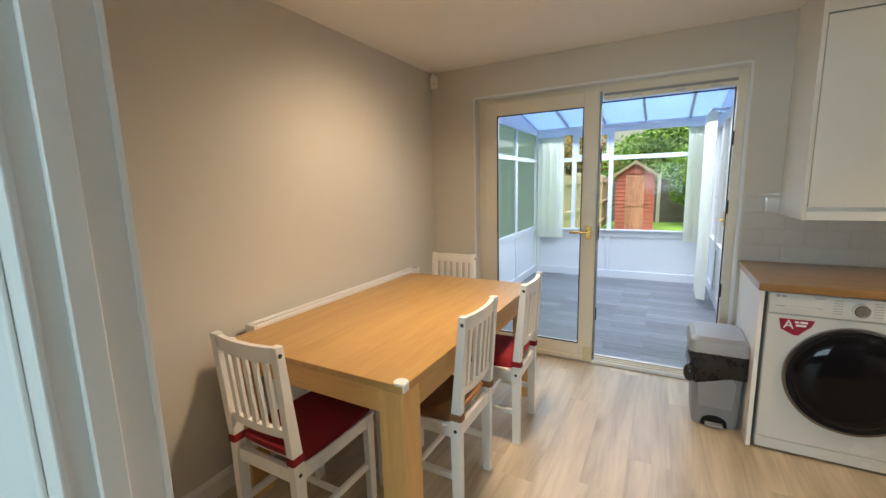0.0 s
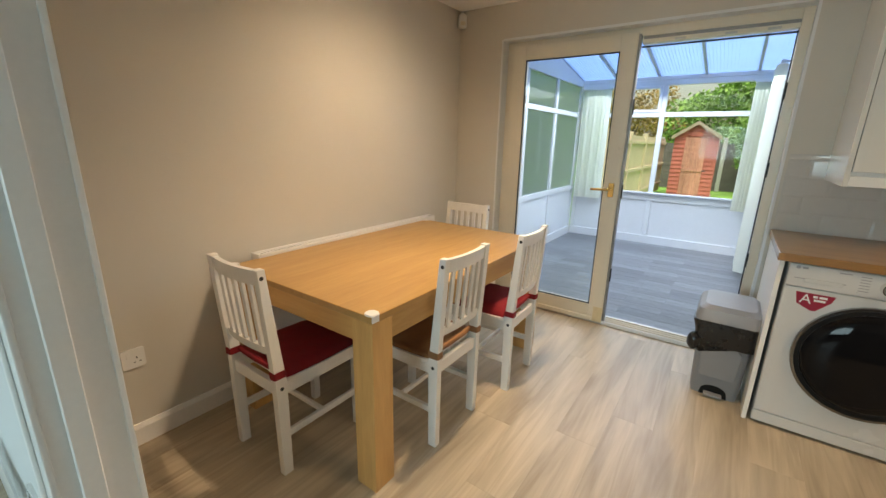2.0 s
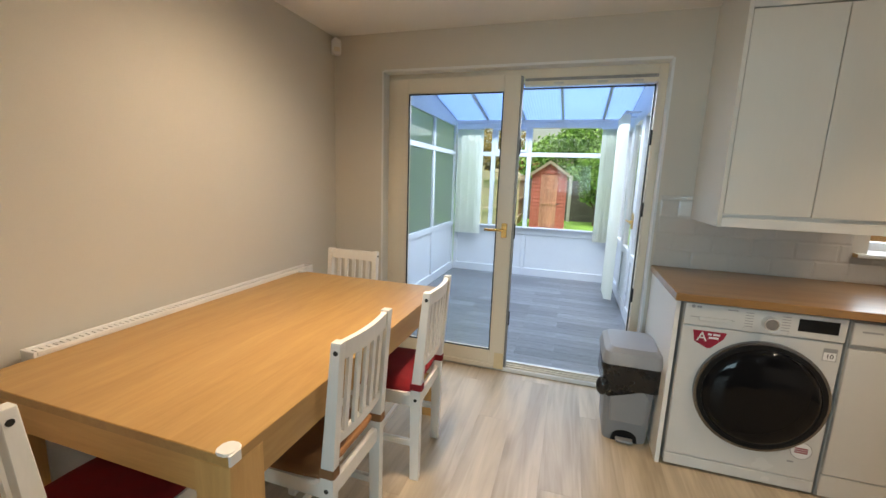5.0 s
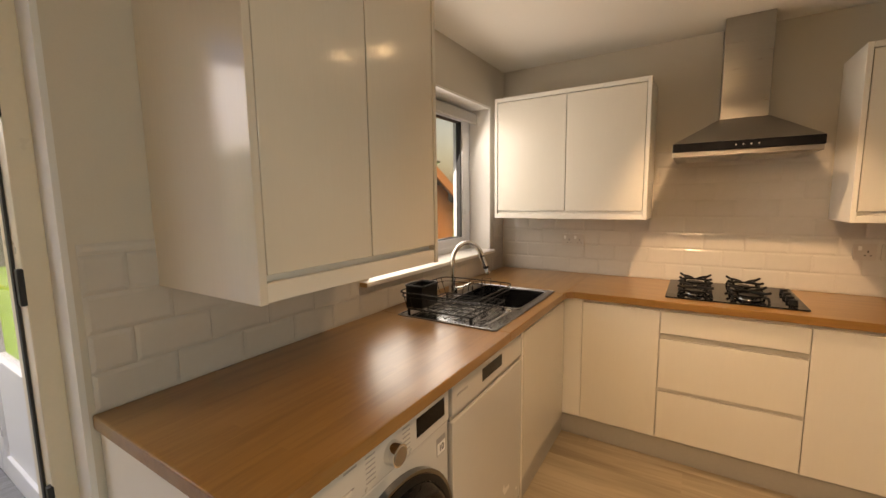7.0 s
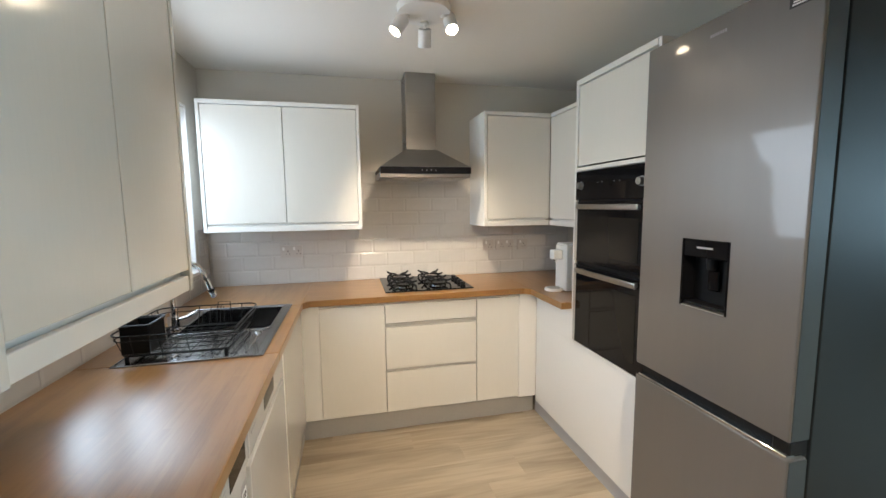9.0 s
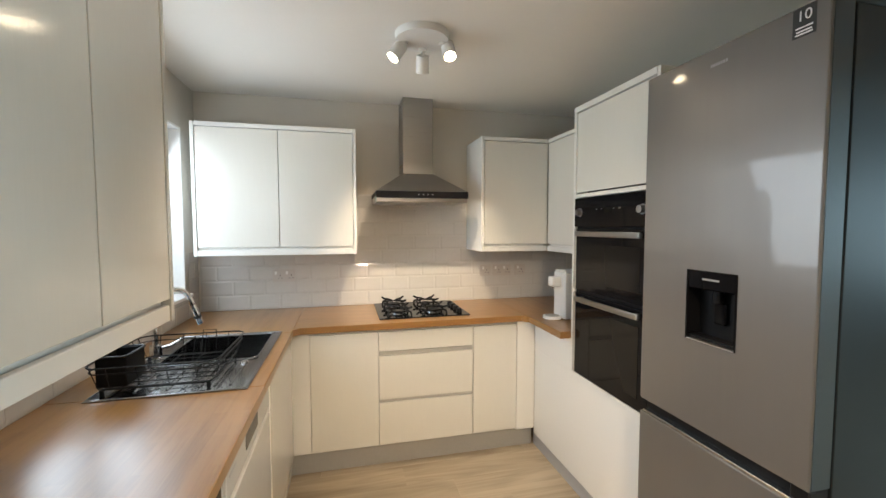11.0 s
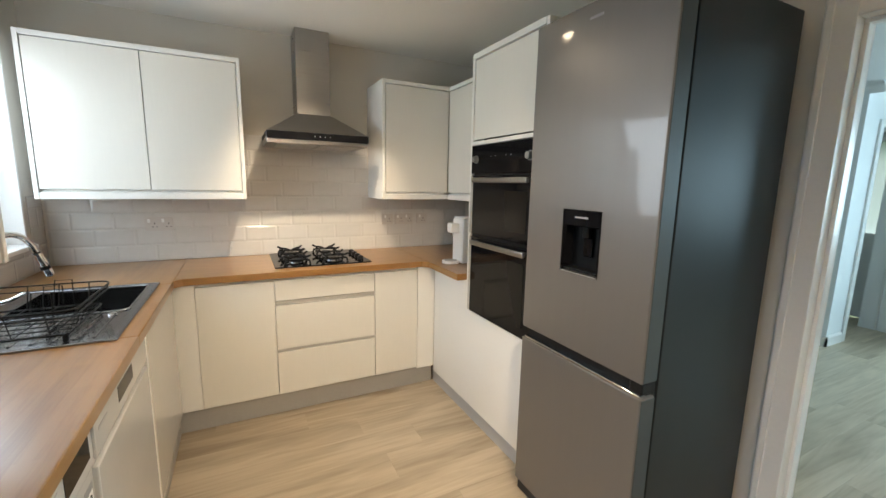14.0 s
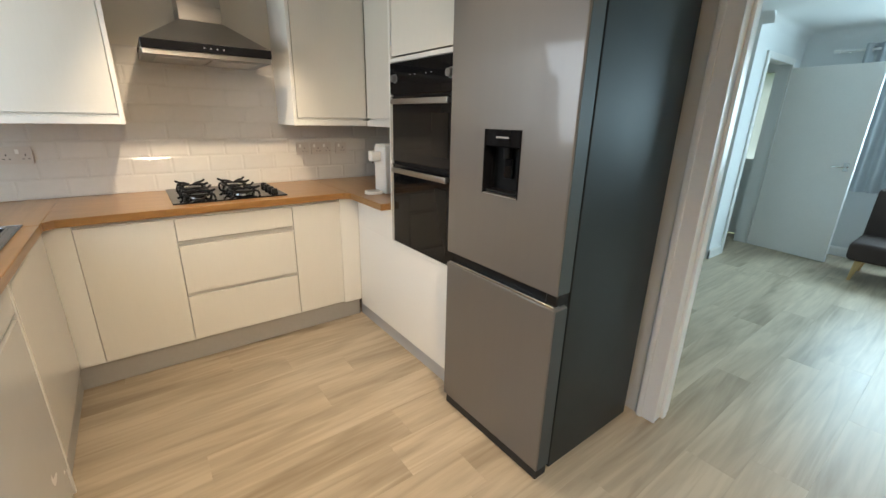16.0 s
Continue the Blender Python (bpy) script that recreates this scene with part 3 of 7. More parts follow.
part("interlock", box((-0.4368, PY - 0.030, 0.02), (-0.4225, PY + 0.018, 2.045), 0.002), WORN_TRACK, leaf, "worn grey interlock strip on the leaf edge")
for z in (0.35, 0.98, 1.55):
    part("roller_pad", box((-0.4224, PY - 0.012, z), (-0.416, PY + 0.006, z + 0.10), 0.001), RUBBER, leaf)
part("foot_cap", box((-0.505, PY - 0.0395, 0.014), (-0.438, PY - 0.0355, 0.135), 0.002), surface("yellowed_plastic", (0.70, 0.58, 0.36), 0.4, spread=0.08, scale=12, bump=0.02), leaf, "yellowed plastic corner cap")
part("drip_bar", box((-1.318, PY - 0.047, 0.016), (-0.51, PY - 0.0355, 0.050), 0.004, 2), CREAM_UPVC, leaf)

# plaster reveal edges of the patio door; their pale colour stands for daylight
wall("wall_reveal", [((-1.397, YN - 0.0015, 0.0), (-1.3835, PY + 0.01, 2.098)), ((0.4205, YN - 0.0015, 0.0), (0.434, PY + 0.01, 2.098)), ((-1.3835, YN - 0.0015, 2.0905), (0.4205, PY + 0.01, 2.106))], LIVING_PAINT, "plaster reveal round the patio door, daylight put into its pale colour")

# ---- kitchen window ----
window = thing("window_1", (2.13, 3.3, 1.04), "white upvc kitchen window with a deep white reveal", "window", kind="structure")
WY0, WY1 = 3.27, 3.33
wx0, wx1, wz0, wz1 = 1.47, 2.765, 1.05, 2.055
for lo, hi in (((wx0, wz0), (wx0 + 0.055, wz1)), ((wx1 - 0.09, wz0), (wx1, wz1)), ((wx0 + 0.055, wz0), (wx1 - 0.09, wz0 + 0.055)), ((wx0 + 0.055, wz1 - 0.055), (wx1 - 0.09, wz1)), ((2.045, wz0 + 0.055), (2.095, wz1 - 0.055))):
    part("window_frame", box((lo[0], WY0, lo[1]), (hi[0], WY1, hi[1]), 0.005, 2), WHITE_UPVC, window)
part("pane", box((wx0 + 0.055, 3.30, wz0 + 0.055), (2.045, 3.304, wz1 - 0.055)), CLEAR_PANE, window).visible_shadow = False
sx0, sx1, sz0, sz1 = 2.085, 2.69, wz0 + 0.045, wz1 - 0.045
for lo, hi in (((sx0, sz0), (sx0 + 0.045, sz1)), ((sx1 - 0.08, sz0), (sx1, sz1)), ((sx0 + 0.045, sz0), (sx1 - 0.08, sz0 + 0.06)), ((sx0 + 0.045, sz1 - 0.06), (sx1 - 0.08, sz1))):
    part("casement", box((lo[0], WY0 - 0.022, lo[1]), (hi[0], WY1 - 0.005, hi[1]), 0.006, 2), WHITE_UPVC, window)
for lo, hi in (((sx0 + 0.045, sz0 + 0.06), (sx0 + 0.053, sz1 - 0.06)), ((sx1 - 0.094, sz0 + 0.06), (sx1 - 0.08, sz1 - 0.06)), ((sx0 + 0.053, sz1 - 0.068), (sx1 - 0.072, sz1 - 0.06)), ((sx0 + 0.053, sz0 + 0.06), (sx1 - 0.072, sz0 + 0.066))):
    part("seal", box((lo[0], WY0 - 0.012, lo[1]), (hi[0], WY0 + 0.02, hi[1])), RUBBER, window)
part("pane", box((sx0 + 0.045, 3.29, sz0 + 0.06), (sx1 - 0.06, 3.294, sz1 - 0.06)), CLEAR_PANE, window).visible_shadow = False
for z in (1.18, 1.86):
    part("hinge", box((sx0 - 0.012, WY0 - 0.03, z - 0.018), (sx0 + 0.012, WY0 - 0.02, z + 0.018), 0.003), GOLD, window)
part("window_sill", box((wx0 - 0.06, YN - 0.045, 1.036), (wx1, WY0 - 0.001, 1.058), 0.006, 2), TRIM_PAINT, window, "white gloss window board")
part("reveal", box((wx1 - 0.012, YN - 0.003, 1.058), (wx1 + 0.004, WY0, 2.043), 0.002), TRIM_PAINT, window)
part("reveal", box((wx0, YN - 0.003, 2.043), (wx1 + 0.004, WY0, 2.0585), 0.002), TRIM_PAINT, window)
part("sill_end", box((wx0 - 0.0625, YN - 0.043, 1.037), (wx0 - 0.0602, YN - 0.001, 1.057)), LEG_WOOD, window, "bare sawn end of the window board")
blind = thing("roller_blind", (2.1, 3.24, 2.0), "grey rolled-up roller blind at the window head", "blind")
part("roll", rod((1.50, 3.235, 2.005), (2.775, 3.235, 2.005), 0.026, seg=24), PLINTH_GREY, blind)
part("cloth", box((1.51, 3.208, 1.955), (2.765, 3.211, 2.005)), PLINTH_GREY, blind)
part("bottom_bar", rod((1.51, 3.2095, 1.952), (2.765, 3.2095, 1.952), 0.009, seg=12), ALUMINIUM, blind)

# ---- dining table and chairs ----
table = thing("dining_table", (-1.21, 1.78, 0), "beech veneer dining table with thick square legs", "table")
tx0, tx1, ty0, ty1, tz = -1.69, -0.731, 1.013, 2.55, 0.755
part("tabletop", box((tx0, ty0, tz - 0.028), (tx1, ty1, tz), 0.002), TABLE_WOOD, table)
L = 0.105
for x in (tx0, tx1 - L):
    for y in (ty0, ty1 - L):
        part("leg", box((x, y, 0), (x + L, y + L, tz - 0.0285), 0.002), LEG_WOOD, table)
for x in (tx0 + 0.004, tx1 - 0.028):
    part("apron", box((x, ty0 + L, tz - 0.118), (x + 0.024, ty1 - L, tz - 0.0285), 0.001), TABLE_WOOD, table)
APRON_X = timber("beech_veneer_end", (0.50, 0.27, 0.085), (0.66, 0.39, 0.14), 0.4, "x", grain=0.8)
for y in (ty0 + 0.004, ty1 - 0.028):
    part("apron", box((tx0 + L, y, tz - 0.118), (tx1 - L, y + 0.024, tz - 0.0285), 0.001), APRON_X, table)
for x, y in ((tx1, ty0), (tx0, ty0), (tx0, ty1)):
    sx, sy = (1 if x == tx1 else -1), (1 if y == ty1 else -1)
    guard = thing("corner_guard", (x, y, tz), "white soft plastic guard on a table corner", "corner guard", "corner guards of the table")
    bm = prism(rounded(min(x + sx * 0.004, x - sx * 0.042), min(y + sy * 0.004, y - sy * 0.042), max(x + sx * 0.004, x - sx * 0.042), max(y + sy * 0.004, y - sy * 0.042), 0.014), "z", tz - 0.0, tz + 0.008, 0.003)
    part("cap", bm, WHITE_PLASTIC, guard)
    bm = prism(rounded(min(x + sx * 0.008, x + sx * 0.0005), min(y + sy * 0.004, y - sy * 0.03), max(x + sx * 0.008, x + sx * 0.0005), max(y + sy * 0.004, y - sy * 0.03), 0.0035), "z", tz - 0.02, tz + 0.006)
    part("lip", bm, WHITE_PLASTIC, guard)

CW, CD = 0.36, 0.43


def build_chair():
    """White slat-back chair at the origin, facing +y."""
    chair = thing("dining_chair", (0, 0, 0), "white painted wooden chair with a slatted back", "chair", "chairs round the dining table")
    yb, yf = -0.2, 0.2
    for s in (-1, 1):
        x = s * (CW / 2 - 0.018)
        line = [(yb - 0.02, 0), (yb + 0.022, 0), (yb + 0.026, 0.42), (yb - 0.022, 0.9), (yb - 0.055, 0.9), (yb - 0.022, 0.44)]
        leg = part("leg", prism(line, "x", x - 0.016, x + 0.016, 0.003), CHAIR_PAINT, chair)
        for y, z in ((yb - 0.038, 0.868), (yb + 0.002, 0.40)):
            part("screw_cap", rod((x + s * 0.0155, y, z), (x + s * 0.0172, y, z), 0.008, seg=12), PRINT_BLACK, leg)
        part("leg", prism([(yf - 0.02, 0), (yf + 0.016, 0), (yf + 0.02, 0.42), (yf - 0.022, 0.42)], "x", x - 0.016, x + 0.016, 0.003), CHAIR_PAINT, chair)
        part("side_rail", box((x - 0.011, yb + 0.026, 0.365), (x + 0.011, yf - 0.022, 0.42), 0.002), CHAIR_PAINT, chair)
        part("stretcher", box((x - 0.010, yb + 0.022, 0.165), (x + 0.010, yf - 0.02, 0.195), 0.003), CHAIR_PAINT, chair)
    part("front_rail", box((-CW / 2 + 0.036, yf - 0.01, 0.365), (CW / 2 - 0.036, yf + 0.012, 0.42), 0.002), CHAIR_PAINT, chair)
    part("back_rail", box((-CW / 2 + 0.036, yb - 0.012, 0.365), (CW / 2 - 0.036, yb + 0.012, 0.42), 0.002), CHAIR_PAINT, chair)
    part("stretcher", box((-CW / 2 + 0.028, -0.01, 0.17), (CW / 2 - 0.028, 0.01, 0.192), 0.003), CHAIR_PAINT, chair)
    part("seat", prism(rounded(-CW / 2 - 0.012, yb + 0.028, CW / 2 + 0.012, yf + 0.03, 0.03), "z", 0.4205, 0.438, 0.003), CHAIR_PAINT, chair)

    def curved(z0, z1, lean0, lean1, sag, name):
        bm = bmesh.new()
        n = 8
        ends = []
        for k in range(n + 1):
            x = (-1 + 2 * k / n) * (CW / 2 - 0.034)
            bow = -sag * (1 - (2 * k / n - 1) ** 2)
            ends.append([bm.verts.new((x, lean + bow + d, z)) for lean, d, z in ((lean0, -0.01, z0), (lean0, 0.01, z0), (lean1, 0.01, z1), (lean1, -0.01, z1))])
        for a, b in zip(ends, ends[1:]):
            for i in range(4):
                bm.faces.new((a[i], a[(i + 1) % 4], b[(i + 1) % 4], b[i]))
        bm.faces.new(ends[0]), bm.faces.new(ends[-1])
        part(name, bm, CHAIR_PAINT, chair)

    def lean(z):
        return yb - 0.0375 * max(z - 0.44, 0) / 0.46

    curved(0.835, 0.893, lean(0.835), lean(0.893), 0.016, "top_rail")
    curved(0.545, 0.578, lean(0.545), lean(0.578), 0.012, "lower_rail")
    for k in range(5):
        x = (k - 2) * 0.052
        bow = -0.014 * (1 - (x / (CW / 2)) ** 2)
        a, b = lean(0.575) + bow, lean(0.838) + bow
        bm = prism([(a - 0.006, 0.572), (a + 0.006, 0.572), (b + 0.006, 0.84), (b - 0.006, 0.84)], "x", x - 0.011, x + 0.011)
        part("slat", bm, CHAIR_PAINT, chair)
    return chair


def build_cushion(name, material, label, plump):
    """Seat pad at the origin of its chair, with ties round the back posts."""
    pad = thing(name, (0, 0, 0), label, "cushion", "seat cushions")
    bm = bmesh.new()
    n = 18
    grid = {}
    for top in (1, 0):
        for i in range(n + 1):
            for j in range(n + 1):
                u, v = -1 + 2 * i / n, -1 + 2 * j / n
                edge = max(1 - abs(u) ** 5, 0) * max(1 - abs(v) ** 5, 0)
                k = 1 - 0.045 * abs(u * v) ** 2
                wob = 0.004 * noise.noise((u * 3, v * 3, top * 5))
                z = 0.4385 + (0.012 + (plump + wob) * edge ** 0.5 if top else 0.0)
                grid[top, i, j] = bm.verts.new((u * k * (CW / 2 + 0.006), 0.012 + v * k * 0.195, z))
    for top in (1, 0):
        for i in range(n):
            for j in range(n):
                bm.faces.new([grid[top, a, b] for a, b in ((i, j), (i + 1, j), (i + 1, j + 1), (i, j + 1))])
    for k in range(n):
        for a, b in (((k, 0), (k + 1, 0)), ((k, n), (k + 1, n)), ((0, k), (0, k + 1)), ((n, k), (n, k + 1))):
            bm.faces.new((grid[1, *a], grid[1, *b], grid[0, *b], grid[0, *a]))
    part("pad", bm, material, pad, sharp=80)
    for s in (-1, 1):
        x = s * (CW / 2 - 0.018)
        z = 0.462
        part("tie", prism(rounded(x - 0.0195, -0.2275, x + 0.0195, -0.1735, 0.006), "z", z - 0.014, z + 0.016, 0.003), material, pad)
    part("back_edge", tube([(-CW / 2 + 0.03, -0.178, 0.462), (-0.08, -0.188, 0.466), (0.08, -0.188, 0.466), (CW / 2 - 0.03, -0.178, 0.462)], 0.012, 8), material, pad)
    return pad


chair = build_chair()
red_pad = build_cushion("seat_cushion", RED_CLOTH, "dark red cloth seat cushion tied to a white chair", 0.022)
tan_pad = build_cushion("seat_cushion", TAN_CLOTH, "tan brown seat cushion tied to a white chair", 0.010)
full_pad = build_cushion("seat_cushion", RED_CLOTH, "plump dark red seat cushion tied to a white chair", 0.045)
chair_a, chair_b, chair_c, chair_d = pose(-1.27, 1.07, 0), pose(-0.91, 1.527, 0, 0, 0, 90), pose(-0.85, 2.108, 0, 0, 0, 92), pose(-1.39, 2.455, 0, 0, 0, 180)
chair.matrix_basis = chair_a
for m in (chair_b, chair_c, chair_d):
    copy_thing(chair, m)
red_pad.matrix_basis, tan_pad.matrix_basis, full_pad.matrix_basis = chair_a, chair_b, chair_c

# radiator behind the table
radiator = thing("radiator", (XW, 1.91, 0.13), "white panel radiator with a top grille, behind the table", "radiator")
part("panel", box((XW + 0.035, 1.17, 0.14), (XW + 0.05, 2.66, 0.760), 0.004, 2), TRIM_PAINT, radiator)
part("panel", box((XW + 0.085, 1.17, 0.14), (XW + 0.098, 2.66, 0.760), 0.004, 2), TRIM_PAINT, radiator)
for y in (1.165, 2.655):
    part("side_cover", box((XW + 0.03, y, 0.14), (XW + 0.10, y + 0.01, 0.775), 0.002), TRIM_PAINT, radiator)
for k in range(73):
    y = 1.19 + k * 0.02
    part("grille_bar", box((XW + 0.036, y, 0.762), (XW + 0.096, y + 0.011, 0.767)), TRIM_PAINT, radiator)
for x in (XW + 0.03, XW + 0.092):
    part("grille_edge", box((x, 1.175, 0.760), (x + 0.009, 2.655, 0.775), 0.002), TRIM_PAINT, radiator)
for y in (1.4, 2.4):
    part("bracket", box((XW, y, 0.2), (XW + 0.035, y + 0.03, 0.6)), TRIM_PAINT, radiator)

pir = thing("motion_sensor", (-1.735, 3.07, 2.26), "small cream plastic alarm sensor in the corner", "alarm sensor")
bm = prism(rounded(-0.03, -0.05, 0.03, 0.05, 0.012), "y", -0.022, 0.022, 0.006)
bm.transform(pose(-1.735, 3.065, 2.26, 0, 0, 45))
part("body", bm, WHITE_PLASTIC, pir)
bm = prism(rounded(-0.02, -0.032, 0.02, -0.004, 0.006), "y", -0.027, -0.021, 0.002)
bm.transform(pose(-1.735, 3.065, 2.26, 0, 0, 45))
part("lens", bm, CREAM_UPVC, pir)
bm = box((-0.01, 0.0, 0.05), (0.01, 0.03, 0.07), 0.003)
bm.transform(pose(-1.735, 3.065, 2.26, 0, 0, 45))
part("bracket", bm, WHITE_PLASTIC, pir)


def socket(mid, face, gangs=2, label="white double wall socket", group="", plate=WHITE_PLASTIC):
    """Wall socket: face is the way it looks, along x or y."""
    s = thing("wall_socket", mid, label, "socket", group)
    w = 0.074 if gangs == 2 else 0.043
    turn = {"-x": 90, "+x": -90, "-y": 180, "+y": 0}[face]
    m = Matrix.Translation(mid) @ pose(0, 0, 0, 0, 0, turn)

    def put(name, bm, material, label=""):
        bm.transform(m)
        part(name, bm, material, s, label)

    put("plate", prism(rounded(-w, -0.043, w, 0.043, 0.006), "y", 0.0, 0.009, 0.002), plate)
    for g in range(gangs):
        x = (-0.036 + 0.072 * g) if gangs == 2 else 0
        put("switch", box((x - 0.008 + (0.018 if gangs == 2 else 0.02), 0.009, 0.008), (x + 0.006 + (0.018 if gangs == 2 else 0.02), 0.013, 0.030), 0.001), WHITE_PLASTIC)
        for dx, dz, sx, sz in ((0, 0.002, 0.0025, 0.005), (-0.011, -0.018, 0.004, 0.002), (0.011, -0.018, 0.004, 0.002)):
            put("pin_hole", box((x - 0.012 + dx - sx, 0.0085, dz - sz), (x - 0.012 + dx + sx, 0.0094, dz + sz)), PRINT_BLACK)
    return s


socket((XW, 0.607, 0.415), "+x", 1, "white single wall socket low on the dining wall")

# ---- bin ----
bin_ = thing("pedal_bin", (0.31, 2.72, 0), "grey plastic pedal bin with a black liner, beside the end panel", "bin")


def loft(levels, bm=None, r=0.03):
    """A tub through rounded outlines (x0, y0, x1, y1, z)."""
    bm = bm or bmesh.new()
    loops = [[bm.verts.new((x, y, z)) for x, y in rounded(x0, y0, x1, y1, r, 5)] for x0, y0, x1, y1, z in levels]
    n = len(loops[0])
    for a, b in zip(loops, loops[1:]):
        for k in range(n):
            bm.faces.new((a[k], a[(k + 1) % n], b[(k + 1) % n], b[k]))
    bm.faces.new(loops[0]), bm.faces.new(loops[-1])
    return bm


part("body", loft([(0.212, 2.60, 0.428, 2.84, 0.0), (0.205, 2.592, 0.432, 2.85, 0.03), (0.190, 2.575, 0.445, 2.875, 0.36), (0.188, 2.572, 0.447, 2.878, 0.372)]), BIN_GREY, bin_)
bag = loft([(0.183, 2.566, 0.452, 2.884, 0.25), (0.178, 2.560, 0.457, 2.889, 0.27), (0.176, 2.558, 0.459, 2.891, 0.34), (0.172, 2.555, 0.462, 2.895, 0.385)])
for v in bag.verts:
    k = noise.noise(v.co * 26) * 0.01 + noise.noise(v.co * 9) * 0.01
    v.co.x += k * (1 if v.co.x > 0.32 else -1)
    v.co.y += k * (1 if v.co.y > 2.72 else -1)
    if v.co.z < 0.26:
        v.co.z += 0.05 * noise.noise((v.co.x * 11, v.co.y * 11, 4.0))
part("bin_liner", bag, BAG_BLACK, bin_, "crumpled black bin bag", 70)
part("bin_liner", ball((0.183, 2.575, 0.27), 0.035, (1, 1, 1.3), u=10, v=7), BAG_BLACK, bin_, "knot of the black bin bag", 80)
part("lid", loft([(0.170, 2.548, 0.464, 2.898, 0.386), (0.170, 2.548, 0.464, 2.898, 0.402), (0.180, 2.558, 0.455, 2.89, 0.44), (0.205, 2.585, 0.432, 2.868, 0.458), (0.24, 2.63, 0.40, 2.83, 0.461)], r=0.035), BIN_LID_GREY, bin_, "light grey hinged lid")
part("pedal", box((0.275, 2.555, 0.012), (0.361, 2.60, 0.024), 0.006, 2), BIN_LID_GREY, bin_)
# the pedal recess is not cut: a black arched plate gives its shade
arch = [(0.252, 0.004)] + [(0.318 + 0.062 * math.cos(radians(180 - k * 15)), 0.026 + 0.034 * math.sin(radians(180 - k * 15))) for k in range(13)] + [(0.384, 0.004)]
part("recess_shade", prism(arch, "y", 2.5885, 2.5975), BLACK_PLASTIC, bin_, "black plate for the shade in the arched pedal recess")
front = [(0.236, 0.105)] + [(0.318 + 0.092 * math.cos(radians(180 - k * 15)), 0.235 + 0.05 * math.sin(radians(180 - k * 15))) for k in range(13)] + [(0.40, 0.105)]
part("front_panel", prism(front, "y", 2.57, 2.59, 0.003), BIN_GREY, bin_)

# the tub is taller than wide
for piece in bin_.children:
    piece.data.transform(Matrix.Diagonal((1, 1, 1.17, 1)))

# ---- worktop ----
worktop = thing("worktop", (2.4, 2.6, 0.857), "oak block worktop with rounded front edge", "worktop")
WZ0, WZ1 = 0.857, 0.895
HX0, HX1, HY0, HY1 = 1.545, 2.30, 2.52, 2.965


bm = bmesh.new()
box((0.44, 2.444, WZ0), (HX0, YN - 0.001, WZ1), 0.004, 2, bm)
part("board", bm, WORKTOP_WOOD, worktop)
part("board", box((HX0 + 0.0002, 2.444, WZ0), (HX1, HY0, WZ1), 0.004, 2), WORKTOP_WOOD, worktop)
part("board", box((HX0 + 0.0002, HY1, WZ0), (HX1, YN - 0.001, WZ1)), WORKTOP_WOOD, worktop)
part("board", box((HX1 + 0.0002, 2.444, WZ0), (XE - 0.001, YN - 0.001, WZ1), 0.003, 2), WORKTOP_WOOD, worktop)
part("board", box((2.38, 1.036, WZ0), (XE - 0.001, 2.4438, WZ1), 0.003, 2), WORKTOP_WOOD_Y, worktop)
part("board", box((1.958, YS + 0.001, WZ0), (XE - 0.001, 1.0358, WZ1), 0.003, 2), WORKTOP_WOOD, worktop)
part("corner_block", prism([(2.38, 2.444), (2.345, 2.444), (2.38, 2.409)], "z", WZ0 + 0.001, WZ1 - 0.0005), WORKTOP_WOOD, worktop)
part("corner_block", prism([(2.38, 1.036), (2.345, 1.036), (2.38, 1.071)], "z", WZ0 + 0.001, WZ1 - 0.0005), WORKTOP_WOOD, worktop)

# ---- base units ----
single("end_panel", box((0.452, 2.475, 0.0), (0.472, YN - 0.002, WZ0), 0.001), CABINET_SATIN, "white end panel under the worktop", "panel")


def base_unit(label, body, fronts, plinth=None):
    """Cabinet carcass with its fronts: each (lo, hi); every front has a finger-pull lip along its top."""
    unit = thing("base_cabinet", (body[0][0], body[0][1], 0), label, "cabinet", "handleless base cabinets")
    part("body", box(*body), CABINET_SATIN, unit)
    for name, lo, hi in fronts:
        front = part(name, box(lo, hi, 0.0025, 2), CABINET_GLOSS, unit)
    return unit


FX = 2.40
base_unit("cream gloss handleless corner base cabinet", ((FX + 0.02, 1.975, 0.14), (XE - 0.002, 2.444, 0.856)), [("door", (FX, 1.977, 0.15), (FX + 0.019, 2.362, 0.838))])
base_unit("cream gloss drawer unit under the hob", ((FX + 0.02, 1.386, 0.14), (XE - 0.002, 1.974, 0.856)), [("drawer_front", (FX, 1.388, 0.722), (FX + 0.019, 1.973, 0.838)), ("drawer_front", (FX, 1.388, 0.428), (FX + 0.019, 1.973, 0.692)), ("drawer_front", (FX, 1.388, 0.15), (FX + 0.019, 1.973, 0.408))])
base_unit("cream gloss narrow handleless base cabinet", ((FX + 0.02, 1.08, 0.14), (XE - 0.002, 1.385, 0.856)), [("door", (FX, 1.093, 0.15), (FX + 0.019, 1.384, 0.838))])
single("filler_panel", box((FX + 0.001, 0.9665, 0.139), (FX + 0.02, 1.090, 0.856), 0.001), CABINET_SATIN, "cream filler strip in the cabinet corner", "panel")
single("filler_panel", box((FX + 0.001, 2.364, 0.15), (FX + 0.02, 2.50, 0.856), 0.001), CABINET_SATIN, "cream filler strip in the sink corner", "panel")
base_unit("cream gloss handleless sink cabinet", ((1.735, 2.48, 0.14), (2.398, 3.0, 0.70)), [("door", (1.735, 2.46, 0.15), (2.385, 2.479, 0.838))])
# rails in the drawer gaps, greyer than the fronts to give the gap's shade
FINGER = surface("shadow_rail_grey", (0.50, 0.48, 0.44), 0.4, spread=0.02, scale=5, bump=0.0)
